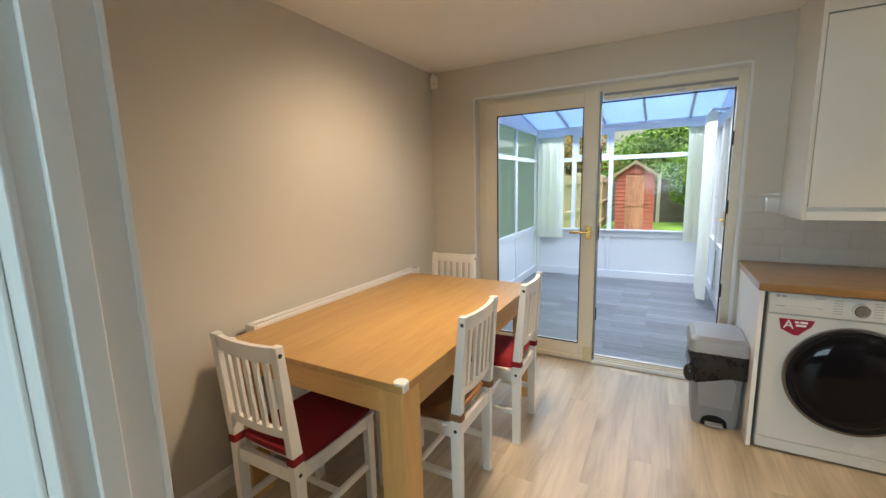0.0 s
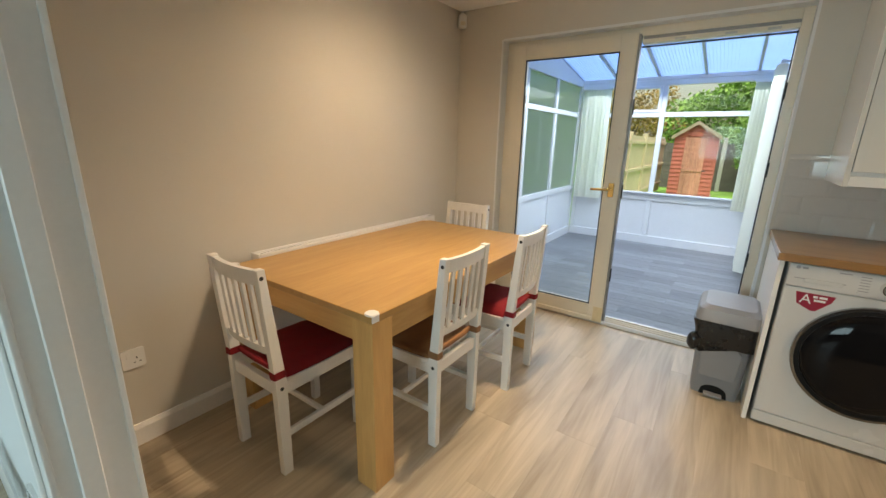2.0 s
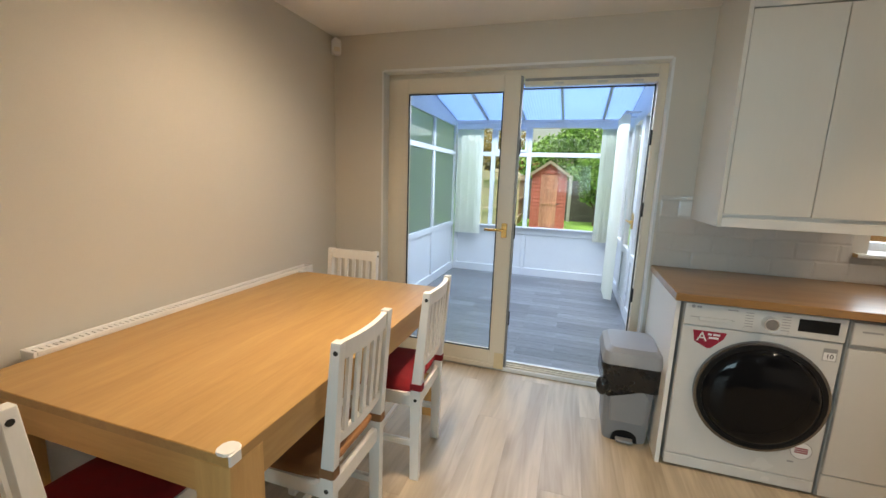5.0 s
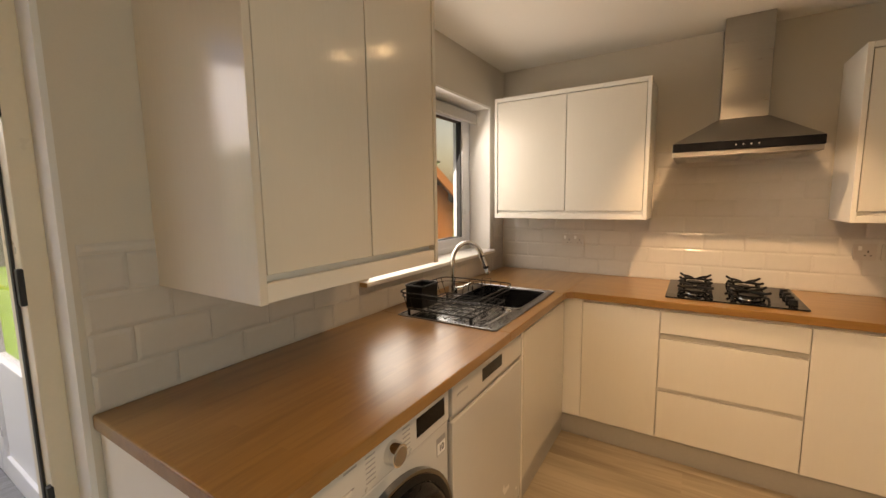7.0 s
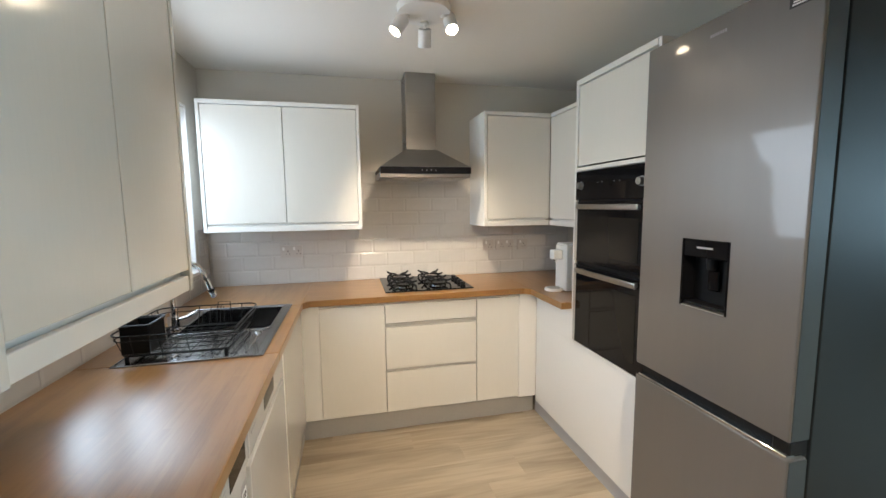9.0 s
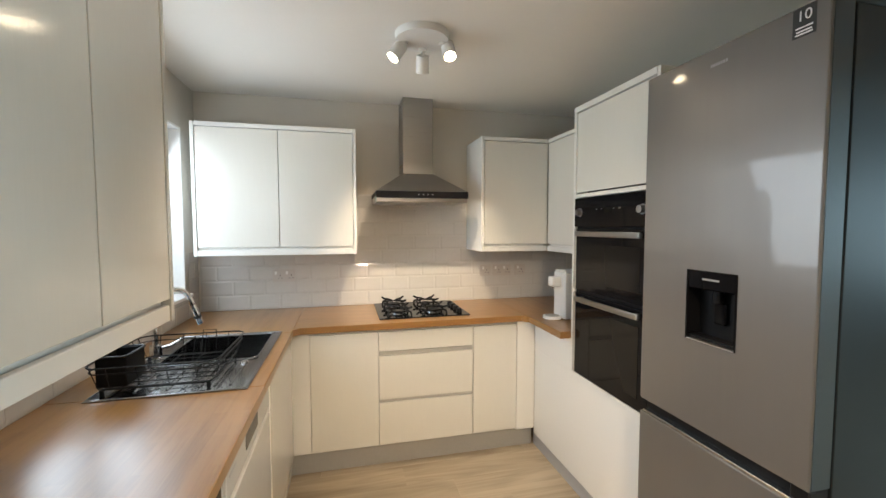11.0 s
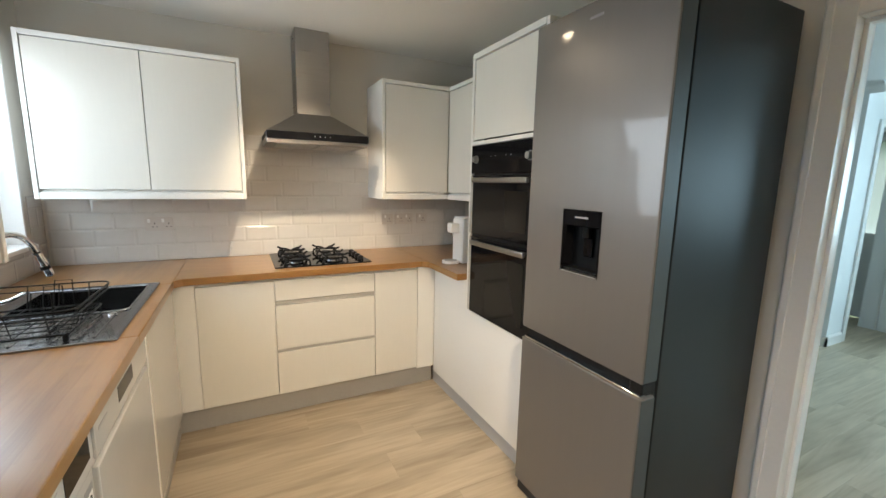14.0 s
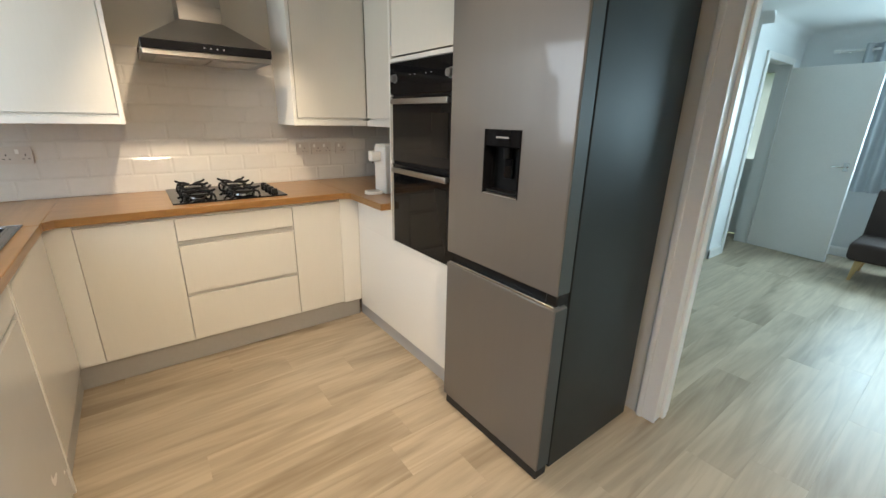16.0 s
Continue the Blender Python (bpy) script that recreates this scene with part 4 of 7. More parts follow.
for z in (0.700, 0.414):
    single("finger_rail", box((FX + 0.010, 1.388, z - 0.004), (FX + 0.019, 1.973, z + 0.016)), FINGER, "recessed finger rail between drawers, gap shade put into its grey", "rail")
single("plinth", box((2.462, 0.955, 0.0), (2.478, 2.498, 0.138)), PLINTH_GREY, "grey plinth under the base cabinets", "plinth")
single("plinth", box((1.735, 2.483, 0.0), (2.459, 2.498, 0.138)), PLINTH_GREY, "grey plinth under the sink cabinet", "plinth")
single("plinth", box((1.357, 0.925, 0.0), (2.459, 0.94, 0.10)), surface("silver_plinth", (0.50, 0.51, 0.53), 0.35, 0.2, spread=0.03), "silver grey plinth under the oven housing", "plinth")

# ---- wall cabinets ----
# by the window, over the worktop
cab = thing("wall_cabinet", (2.82, 2.55, 1.29), "cream gloss two-door wall cabinet beside the window", "cabinet", "wall cabinets")
part("body", box((2.672, 2.105, 1.335), (XE - 0.001, 3.0, 2.045)), CABINET_SATIN, cab)
part("side_panel", box((2.648, 2.085, 1.29), (XE - 0.001, 2.104, 2.075), 0.001), CABINET_SATIN, cab)
part("side_panel", box((2.648, 3.001, 1.29), (XE - 0.001, 3.02, 2.075), 0.001), CABINET_SATIN, cab)
part("top_panel", box((2.648, 2.1045, 2.050), (XE - 0.001, 3.0005, 2.075), 0.001), CABINET_SATIN, cab)
part("light_rail", box((2.650, 2.1045, 1.29), (2.668, 3.0005, 1.325), 0.002), CABINET_SATIN, cab)
part("bottom_panel", box((2.669, 2.1045, 1.318), (XE - 0.001, 3.0005, 1.334)), CABINET_SATIN, cab)
for a, b in ((2.108, 2.5435), (2.5475, 2.998)):
    part("door", box((2.651, a, 1.341), (2.670, b, 2.046), 0.002, 2), CABINET_GLOSS, cab)
# right of the hood, round the corner
cab = thing("wall_cabinet", (2.82, 1.0, 1.29), "cream gloss wall cabinet beside the cooker hood", "cabinet", "wall cabinets")
part("body", box((2.672, 0.757, 1.335), (XE - 0.001, 1.229, 2.045)), CABINET_SATIN, cab)
part("side_panel", box((2.648, 1.230, 1.29), (XE - 0.001, 1.25, 2.075), 0.001), CABINET_SATIN, cab)
part("top_panel", box((2.648, 0.757, 2.050), (XE - 0.001, 1.2295, 2.075), 0.001), CABINET_SATIN, cab)
part("light_rail", box((2.650, 0.757, 1.29), (2.668, 1.2295, 1.325), 0.002), CABINET_SATIN, cab)
part("bottom_panel", box((2.669, 0.775, 1.318), (XE - 0.001, 1.2295, 1.334)), CABINET_SATIN, cab)
part("door", box((2.651, 0.757, 1.341), (2.670, 1.2265, 2.046), 0.002, 2), CABINET_GLOSS, cab)
cab = thing("wall_cabinet", (2.3, 0.55, 1.29), "cream gloss corner wall cabinet beside the oven housing", "cabinet", "wall cabinets")
part("body", box((1.958, YS + 0.001, 1.335), (2.64, 0.73, 2.045)), CABINET_SATIN, cab)
part("top_panel", box((1.958, YS + 0.001, 2.050), (2.6475, 0.756, 2.075), 0.001), CABINET_SATIN, cab)
part("light_rail", box((1.958, 0.738, 1.29), (2.6495, 0.754, 1.325), 0.002), CABINET_SATIN, cab)
part("bottom_panel", box((1.958, YS + 0.001, 1.318), (2.6475, 0.737, 1.334)), CABINET_SATIN, cab)
part("door", box((1.962, 0.734, 1.341), (2.648, 0.753, 2.046), 0.002, 2), CABINET_GLOSS, cab)
# deep tall cabinet by the patio door
cab = thing("wall_cabinet", (0.98, 2.88, 1.192), "deep cream gloss two-door boiler cabinet up to the ceiling", "cabinet", "wall cabinets")
part("body", box((0.637, 2.672, 1.232), (1.318, YN - 0.001, 2.15)), CABINET_SATIN, cab)
part("side_panel", box((0.617, 2.645, 1.192), (0.636, YN - 0.001, TOP - 0.001), 0.0015), CABINET_GLOSS, cab)
part("side_panel", box((1.319, 2.645, 1.192), (1.338, YN - 0.001, TOP - 0.001), 0.0015), CABINET_GLOSS, cab)
part("light_rail", box((0.6365, 2.650, 1.194), (1.3185, 2.668, 1.240), 0.002), CABINET_SATIN, cab)
part("top_filler", box((0.6365, 2.650, 2.168), (1.3185, 2.669, TOP - 0.001), 0.0015), CABINET_GLOSS, cab)
for a, b in ((0.639, 0.9825), (0.9865, 1.3165)):
    part("door", box((a, 2.6475, 1.258), (b, 2.668, 2.162), 0.002, 2), CABINET_GLOSS, cab)
part("valve", rod((0.80, 2.86, 1.188), (0.80, 2.86, 1.25), 0.028, seg=16), BLACK_PLASTIC, cab)
part("valve", rod((1.11, 2.90, 1.20), (1.11, 2.90, 1.25), 0.014, seg=12), BLACK_PLASTIC, cab)

# ---- oven housing ----
tower = thing("oven_housing", (1.66, 0.66, 0), "tall white oven housing with double oven", "cabinet")
part("side_panel", box((1.937, YS + 0.001, 0.6685), (1.957, 0.972, 2.083), 0.001), CABINET_SATIN, tower)
part("side_panel", box((1.357, YS + 0.001, 0.10), (1.376, 0.972, 2.083), 0.001), CABINET_SATIN, tower)
part("top_panel", box((1.3765, YS + 0.001, 2.055), (1.9365, 0.974, 2.083), 0.001), CABINET_SATIN, tower)
part("body", box((1.3765, YS + 0.001, 0.14), (1.9365, 0.90, 2.05)), BLACK_PLASTIC, tower)
part("door", box((1.378, 0.946, 1.64), (1.9355, 0.966, 2.05), 0.002, 2), CABINET_GLOSS, tower)
part("rail", box((1.3765, 0.94, 1.612), (1.9365, 0.972, 1.632), 0.002), CABINET_SATIN, tower)
part("drawer_front", box((1.3765, 0.946, 0.104), (2.399, 0.966, 0.668), 0.001), CABINET_SATIN, tower)
part("rail", box((1.3765, 0.94, 0.671), (1.9365, 0.974, 0.685), 0.002), CABINET_SATIN, tower)

part("side_filler", box((1.9575, 0.946, 0.6682), (2.399, 0.966, 0.856)), CABINET_SATIN, tower)

oven = thing("double_oven", (1.66, 0.94, 0.686), "black glass built-in double oven with steel handles", "oven")
ox0, ox1 = 1.378, 1.935
part("chassis", box((ox0, 0.901, 0.687), (ox1, 0.958, 1.61)), BLACK_PLASTIC, oven)
part("control_panel", box((ox0, 0.9585, 1.462), (ox1, 0.976, 1.608), 0.002), BLACK_GLASS, oven)
for z0, z1, name in ((1.135, 1.452, "upper_door"), (0.689, 1.118, "lower_door")):
    door = part("oven_door", box((ox0, 0.9585, z0), (ox1, 0.976, z1), 0.003, 2), BLACK_GLASS, oven)
    part("door_edge", box((ox1 - 0.022, 0.9605, z0 + 0.002), (ox1 + 0.0008, 0.9775, z1 - 0.002), 0.001), ALUMINIUM, door)
    part("window", box((ox0 + 0.06, 0.9765, z0 + 0.05), (ox1 - 0.05, 0.9775, z1 - 0.075)), DARK_GLASS, door)
    part("handle", box((ox0 + 0.03, 1.0, z1 - 0.038), (ox1 - 0.055, 1.012, z1 - 0.012), 0.004, 2), STEEL, door, "flat steel bar handle")
    for x in (ox0 + 0.05, ox1 - 0.10):
        part("handle_post", box((x, 0.976, z1 - 0.036), (x + 0.02, 1.0, z1 - 0.016)), STEEL, door)
for x in (1.43, 1.885):
    knob = part("knob", rod((x, 0.976, 1.535), (x, 0.996, 1.535), 0.018, 0.016, 24), STEEL, oven, "steel control knob")
    part("knob_ring", ring((x, 0, 1.535), "y", 0.022, 0.0185, 0.976, 0.978), PRINT_GREY, knob)
for x in (1.57, 1.61, 1.70, 1.74):
    part("marking", box((x, 0.9762, 1.545), (x + 0.009, 0.9766, 1.548)), PRINT_GREY, oven)
part("clock", box((1.63, 0.9762, 1.528), (1.69, 0.9766, 1.553)), DARK_GLASS, oven)

# ---- fridge freezer ----
fridge = thing("fridge_freezer", (1.04, 0.72, 0), "tall grey steel fridge freezer with water dispenser", "fridge")
fx0, fx1, fy = 0.745, 1.340, 1.042
part("body", box((fx0 + 0.004, 0.402, 0.03), (fx1 - 0.004, 0.958, 2.0), 0.004, 2), FRIDGE_SIDE, fridge, "dark grey painted sides")
part("gasket", box((fx0 + 0.012, 0.958, 0.04), (fx1 - 0.012, 0.972, 1.985)), RUBBER, fridge)
d0, d1, e0, e1 = 0.952, 1.133, 1.09, 1.322


def holed_plate(x0, x1, z0, z1, hx0, hx1, hz0, hz1, y0, y1):
    """A slab in x and z with one square hole, from y0 to y1."""
    bm = bmesh.new()
    outer, inner = ((x0, z0), (x1, z0), (x1, z1), (x0, z1)), ((hx0, hz0), (hx1, hz0), (hx1, hz1), (hx0, hz1))
    v = [[[bm.verts.new((x, y, z)) for x, z in line] for line in (outer, inner)] for y in (y0, y1)]
    for k in range(4):
        n = (k + 1) % 4
        for side in (0, 1):
            bm.faces.new((v[side][0][k], v[side][0][n], v[side][1][n], v[side][1][k]))
        for line in (0, 1):
            bm.faces.new((v[0][line][k], v[0][line][n], v[1][line][n], v[1][line][k]))
    rim = [e for e in bm.edges if all(p in v[1][0] or p in v[0][0] for p in e.verts)]
    bmesh.ops.bevel(bm, geom=rim, offset=0.005, segments=2, profile=0.5, affect="EDGES")
    return bm


door = part("upper_door", holed_plate(fx0, fx1, 0.798, 2.012, d0, d1, e0, e1, 0.972, fy), FRIDGE_STEEL, fridge)
niche = part("water_dispenser", box((d0, 0.973, e0), (d1, 0.99, e1)), NICHE_BLACK, door, "black recessed water dispenser")
part("niche_frame", box((d0, 0.99, e0), (d0 + 0.006, fy + 0.002, e1)), BLACK_GLASS, niche)
part("niche_frame", box((d1 - 0.006, 0.99, e0), (d1, fy + 0.002, e1)), BLACK_GLASS, niche)
part("niche_frame", box((d0 + 0.006, 0.99, e0), (d1 - 0.006, fy + 0.002, e0 + 0.003)), ALUMINIUM, niche)
part("niche_panel", box((d0 + 0.006, 0.99, e1 - 0.06), (d1 - 0.006, fy + 0.001, e1), 0.003), BLACK_GLASS, niche)
part("marking", box((d0 + 0.06, fy + 0.0012, e1 - 0.03), (d1 - 0.06, fy + 0.0016, e1 - 0.024)), PRINT_GREY, niche)
part("nozzle", rod((1.043, 1.01, e1 - 0.06), (1.043, 1.01, e1 - 0.1), 0.017, 0.014), NICHE_BLACK, niche)
part("lever", box((1.022, 0.99, e0 + 0.06), (1.064, 1.004, e1 - 0.1), 0.004), BLACK_GLASS, niche)
part("drip_tray", box((d0 + 0.01, 0.99, e0 + 0.008), (d1 - 0.01, 1.036, e0 + 0.016)), NICHE_BLACK, niche)
lower = part("lower_door", box((fx0, 0.972, 0.06), (fx1, fy, 0.748), 0.005, 2), FRIDGE_STEEL, fridge)
part("grip_strip", box((fx0 + 0.01, 0.975, 0.748), (fx1 - 0.01, fy - 0.006, 0.756), 0.002), CHROME, lower)
part("handle_gap", box((fx0 + 0.003, 0.972, 0.7565), (fx1 - 0.003, fy - 0.03, 0.7975)), NICHE_BLACK, fridge)
part("door_edge", box((fx0 - 0.0022, 0.975, 0.803), (fx0 - 0.0002, fy - 0.006, 2.007)), DOOR_SLATE, door, "dark slate door edge")
part("door_edge", box((fx0 - 0.0022, 0.975, 0.065), (fx0 - 0.0002, fy - 0.006, 0.743)), DOOR_SLATE, lower, "dark slate door edge")
part("hinge", box((fx0 + 0.002, 0.985, 0.757), (fx0 + 0.05, fy - 0.008, 0.797), 0.004), BLACK_PLASTIC, fridge)
part("hinge_cover", box((fx0 + 0.006, 0.82, 2.0005), (fx0 + 0.10, 0.99, 2.028), 0.006, 2), FRIDGE_SIDE, fridge)
part("foot_panel", box((fx0 + 0.01, 0.97, 0.008), (fx1 - 0.01, 1.03, 0.052)), RUBBER, fridge)
for x in (fx0 + 0.06, fx1 - 0.06):
    for y in (0.45, 0.98):
        part("foot", rod((x, y, 0.0), (x, y, 0.03), 0.02), BLACK_PLASTIC, fridge)
badge = part("energy_sticker", box((0.778, fy + 0.0001, 1.935), (0.832, fy + 0.0007, 2.008)), PRINT_BLACK, fridge, "small black warranty sticker")
lettering("10", 0.036, pose(0.805, fy + 0.001, 1.985, 90, 0, 180), PRINT_WHITE, badge)
for z, w in ((1.958, 0.02), (1.949, 0.018), (1.942, 0.02)):
    part("marking", box((0.805 - w, fy + 0.0008, z - 0.002), (0.805 + w, fy + 0.0011, z + 0.002)), PRINT_WHITE, badge)
for k in range(7):
    part("emblem_bar", box((1.012 + k * 0.0085, fy + 0.0001, 1.955), (1.018 + k * 0.0085, fy + 0.0006, 1.964)), PRINT_GREY, fridge)

# ---- cooker hood ----
hood = thing("cooker_hood", (2.8, 1.66, 1.645), "brushed steel chimney cooker hood with black glass edge", "cooker hood")
hy0, hy1, hx0 = 1.372, 1.968, 2.556
part("base", box((hx0 + 0.014, hy0 + 0.002, 1.62), (XE - 0.001, hy1 - 0.002, 1.662), 0.002), STEEL, hood)
part("glass_strip", box((hx0, hy0, 1.645), (hx0 + 0.0135, hy1, 1.688), 0.002), BLACK_GLASS, hood)
part("side_strip", box((hx0 + 0.014, hy0, 1.6625), (XE - 0.001, hy1, 1.688), 0.002), BLACK_PLASTIC, hood)
bm = bmesh.new()
lo = [bm.verts.new(p) for p in ((hx0 + 0.004, hy0 + 0.002, 1.6885), (XE - 0.001, hy0 + 0.002, 1.6885), (XE - 0.001, hy1 - 0.002, 1.6885), (hx0 + 0.004, hy1 - 0.002, 1.6885))]
hi = [bm.verts.new(p) for p in ((2.80, 1.552, 1.828), (XE - 0.001, 1.552, 1.828), (XE - 0.001, 1.768, 1.828), (2.80, 1.768, 1.828))]
bm.faces.new(lo), bm.faces.new(hi)
for k in range(4):
    bm.faces.new((lo[k], lo[(k + 1) % 4], hi[(k + 1) % 4], hi[k]))
part("canopy", bm, STEEL, hood)
part("chimney", box((2.803, 1.555, 1.8285), (XE - 0.001, 1.765, TOP - 0.0005), 0.002), STEEL, hood)
for k in range(4):
    part("button", rod((hx0 - 0.0015, 1.61 + k * 0.03, 1.667), (hx0, 1.61 + k * 0.03, 1.667), 0.0035, seg=12), PRINT_GREY, hood)
for y in (1.43, 1.68):
    part("filter", box((hx0 + 0.06, y, 1.616), (XE - 0.06, y + 0.23, 1.6198)), ALUMINIUM, hood)
part("slot", rod((2.9, 1.7655, 2.30), (2.9, 1.7662, 2.30), 0.01, seg=10), PRINT_BLACK, hood)

# ---- hob ----
hob = thing("gas_hob", (2.72, 1.67, 0.8955), "black glass gas hob with four cast iron pan supports", "hob")
gx0, gx1, gy0, gy1 = 2.468, 2.978, 1.384, 1.962
GZ = 0.903
part("glass", box((gx0, gy0, 0.8955), (gx1, gy1, GZ), 0.002, 2), BLACK_GLASS, hob)
for x, y, r in ((2.60, 1.83, 0.036), (2.86, 1.83, 0.046), (2.60, 1.60, 0.046), (2.86, 1.60, 0.03)):
    burner = part("burner", rod((x, y, GZ), (x, y, GZ + 0.012), r + 0.008, r + 0.004, 28), DARK_CHROME, hob)
    part("burner_cap", rod((x, y, GZ + 0.0125), (x, y, GZ + 0.021), r, r - 0.004, 28), BLACK_IRON, burner)
    rest = part("pan_support", ring((x, y, 0), "z", 0.074, 0.062, GZ + 0.020, GZ + 0.029, 40), BLACK_IRON, hob)
    for k in range(4):
        a = radians(45 + 90 * k)
        c, s_ = math.cos(a), math.sin(a)
        bm = tube([(x + c * 0.068, y + s_ * 0.068, GZ + 0.025), (x + c * 0.098, y + s_ * 0.098, GZ + 0.022), (x + c * 0.106, y + s_ * 0.106, GZ + 0.002)], 0.0065, 8)
        tube([(x + c * 0.018, y + s_ * 0.018, GZ + 0.038), (x + c * 0.05, y + s_ * 0.05, GZ + 0.043), (x + c * 0.085, y + s_ * 0.085, GZ + 0.043), (x + c * 0.108, y + s_ * 0.108, GZ + 0.052)], 0.0065, 8, bm)
        tube([(x + c * 0.068, y + s_ * 0.068, GZ + 0.026), (x + c * 0.075, y + s_ * 0.075, GZ + 0.042)], 0.006, 8, bm)
        part("prong", bm, BLACK_IRON, rest)
for k in range(4):
    knob = part("knob", rod((2.56 + k * 0.085, 1.432, GZ), (2.56 + k * 0.085, 1.432, GZ + 0.024), 0.019, 0.016, 20), BLACK_PLASTIC, hob)
    part("pointer", box((2.545 + k * 0.085, 1.4305, GZ + 0.024), (2.575 + k * 0.085, 1.4335, GZ + 0.027)), BLACK_PLASTIC, knob)

# ---- sink, tap and dish rack ----
sink = thing("kitchen_sink", (1.92, 2.74, 0.895), "stainless steel sink with drainer set in the worktop", "sink")
kx0, kx1, ky0, ky1, kz = 1.52, 2.322, 2.495, 2.99, 0.8955
bx0, bx1, by0, by1 = 1.862, 2.292, 2.53, 2.92
for lo, hi in (((kx0, ky0), (kx1, by0)), ((kx0, by1), (kx1, ky1)), ((bx1, by0), (kx1, by1))):
    part("rim", box((lo[0], lo[1], kz), (hi[0], hi[1], kz + 0.005), 0.002), SINK_STEEL, sink)
part("drainer", box((kx0, by0, kz - 0.0), (bx0, by1, kz + 0.003)), SINK_STEEL, sink)
for k in range(7):
    part("drainer_ridge", rod((kx0 + 0.05, by0 + 0.035 + k * 0.05, kz + 0.002), (bx0 - 0.03, by0 + 0.035 + k * 0.05, kz + 0.002), 0.005, seg=8), SINK_STEEL, sink)
D = 0.17
for lo, hi in (((bx0, by0, kz - D), (bx0 + 0.004, by1, kz + 0.003)), ((bx1 - 0.004, by0, kz - D), (bx1, by1, kz + 0.003)), ((bx0 + 0.004, by0, kz - D), (bx1 - 0.004, by0 + 0.004, kz + 0.003)), ((bx0 + 0.004, by1 - 0.004, kz - D), (bx1 - 0.004, by1, kz + 0.003)), ((bx0, by0, kz - D - 0.004), (bx1, by1, kz - D))):
    part("bowl", box(lo, hi), SINK_STEEL, sink)
part("plug_control", rod((1.822, 2.572, kz + 0.003), (1.822, 2.572, kz + 0.010), 0.017, 0.014, 24), CHROME, sink, "small chrome plug control")
part("bowl_lip", tube([(x, y, kz + 0.003) for x, y in rounded(bx0 + 0.003, by0 + 0.003, bx1 - 0.003, by1 - 0.003, 0.03, 5)], 0.0055, 10, closed=True), SINK_STEEL, sink, "rolled steel lip of the bowl")
part("outer_bead", tube([(x, y, kz + 0.0035) for x, y in rounded(kx0 + 0.006, ky0 + 0.006, kx1 - 0.006, ky1 - 0.006, 0.02, 5)], 0.004, 10, closed=True), SINK_STEEL, sink, "rolled outer edge of the sink")
part("drain", ring(((bx0 + bx1) / 2, (by0 + by1) / 2, 0), "z", 0.04, 0.015, kz - D, kz - D + 0.004), CHROME, sink)

tap = thing("kitchen_tap", (1.97, 2.965, 0.9), "chrome swan-neck tap with black pull-out spray", "tap")
px, py = 1.97, 2.957
part("base", rod((px, py, 0.9005), (px, py, 0.955), 0.026, 0.022, 24), CHROME, tap)
dx, dy = 0.90, -0.43
neck = [(px, py, 0.95), (px, py, 1.085)] + [(px + dx * (0.098 - 0.098 * math.cos(radians(a))), py + dy * (0.098 - 0.098 * math.cos(radians(a))), 1.085 + 0.098 * math.sin(radians(a))) for a in range(13, 157, 13)]
part("neck", tube(neck, 0.0115, 24), CHROME, tap)
ex, ey, ez = neck[-1]
hx, hy, hz = 0.407 * dx, 0.407 * dy, -0.914
at = [(ex + hx * k, ey + hy * k, ez + hz * k) for k in (-0.008, 0.024, 0.032, 0.092, 0.108, 0.142)]
part("collar", rod(at[0], at[1], 0.0135, 0.0145, 20), CHROME, tap)
part("collar_ring", rod(at[1], at[2], 0.0125, 0.0125, 20), BLACK_PLASTIC, tap)
part("spray_head", rod(at[2], at[3], 0.0145, 0.0165, 20), CHROME, tap)
part("spray_grip", rod(at[3], at[4], 0.0168, 0.0168, 20), BLACK_PLASTIC, tap, "black rubber spray button band")
part("nozzle", rod(at[4], at[5], 0.0165, 0.015, 20), CHROME, tap)
part("lever", tube([(px, py, 0.935), (px + 0.03, py - 0.05, 0.945), (px + 0.05, py - 0.085, 0.965)], 0.006, 8), CHROME, tap)

rack = thing("dish_rack", (1.72, 2.78, 0.9), "black wire dish rack standing on the drainer", "dish rack")
rx0, rx1, ry0, ry1, rz0, rz1 = 1.53, 1.93, 2.60, 2.982, 0.925, 1.005


def loop(x0, y0, x1, y1, z, r):
    return [(x, y, z) for x, y in rounded(x0, y0, x1, y1, r, 4)]


part("top_wire", tube(loop(rx0 - 0.01, ry0 - 0.01, rx1 + 0.01, ry1 + 0.01, rz1, 0.05), 0.003, 6, closed=True), BLACK_IRON, rack)
part("top_wire", tube(loop(rx0 - 0.006, ry0 - 0.006, rx1 + 0.006, ry1 + 0.006, rz1 - 0.02, 0.05), 0.0022, 6, closed=True), BLACK_IRON, rack)
part("bottom_wire", tube(loop(rx0 + 0.02, ry0 + 0.02, rx1 - 0.02, ry1 - 0.02, rz0, 0.02), 0.003, 6, closed=True), BLACK_IRON, rack)
for k in range(8):
    x = rx0 + 0.03 + k * (rx1 - rx0 - 0.06) / 7
    part("wire", tube([(x, ry0 - 0.008, rz1), (x, ry0 + 0.02, rz0), (x, ry1 - 0.02, rz0), (x, ry1 + 0.008, rz1)], 0.002, 5), BLACK_IRON, rack)
    if k in (3, 5, 7):
        part("plate_wire", tube([(x, ry0 + 0.10, rz0), (x + 0.008, ry0 + 0.10, rz1 + 0.02), (x + 0.012, ry0 + 0.15, rz1 + 0.02), (x, ry0 + 0.16, rz0)], 0.002, 5), BLACK_IRON, rack)
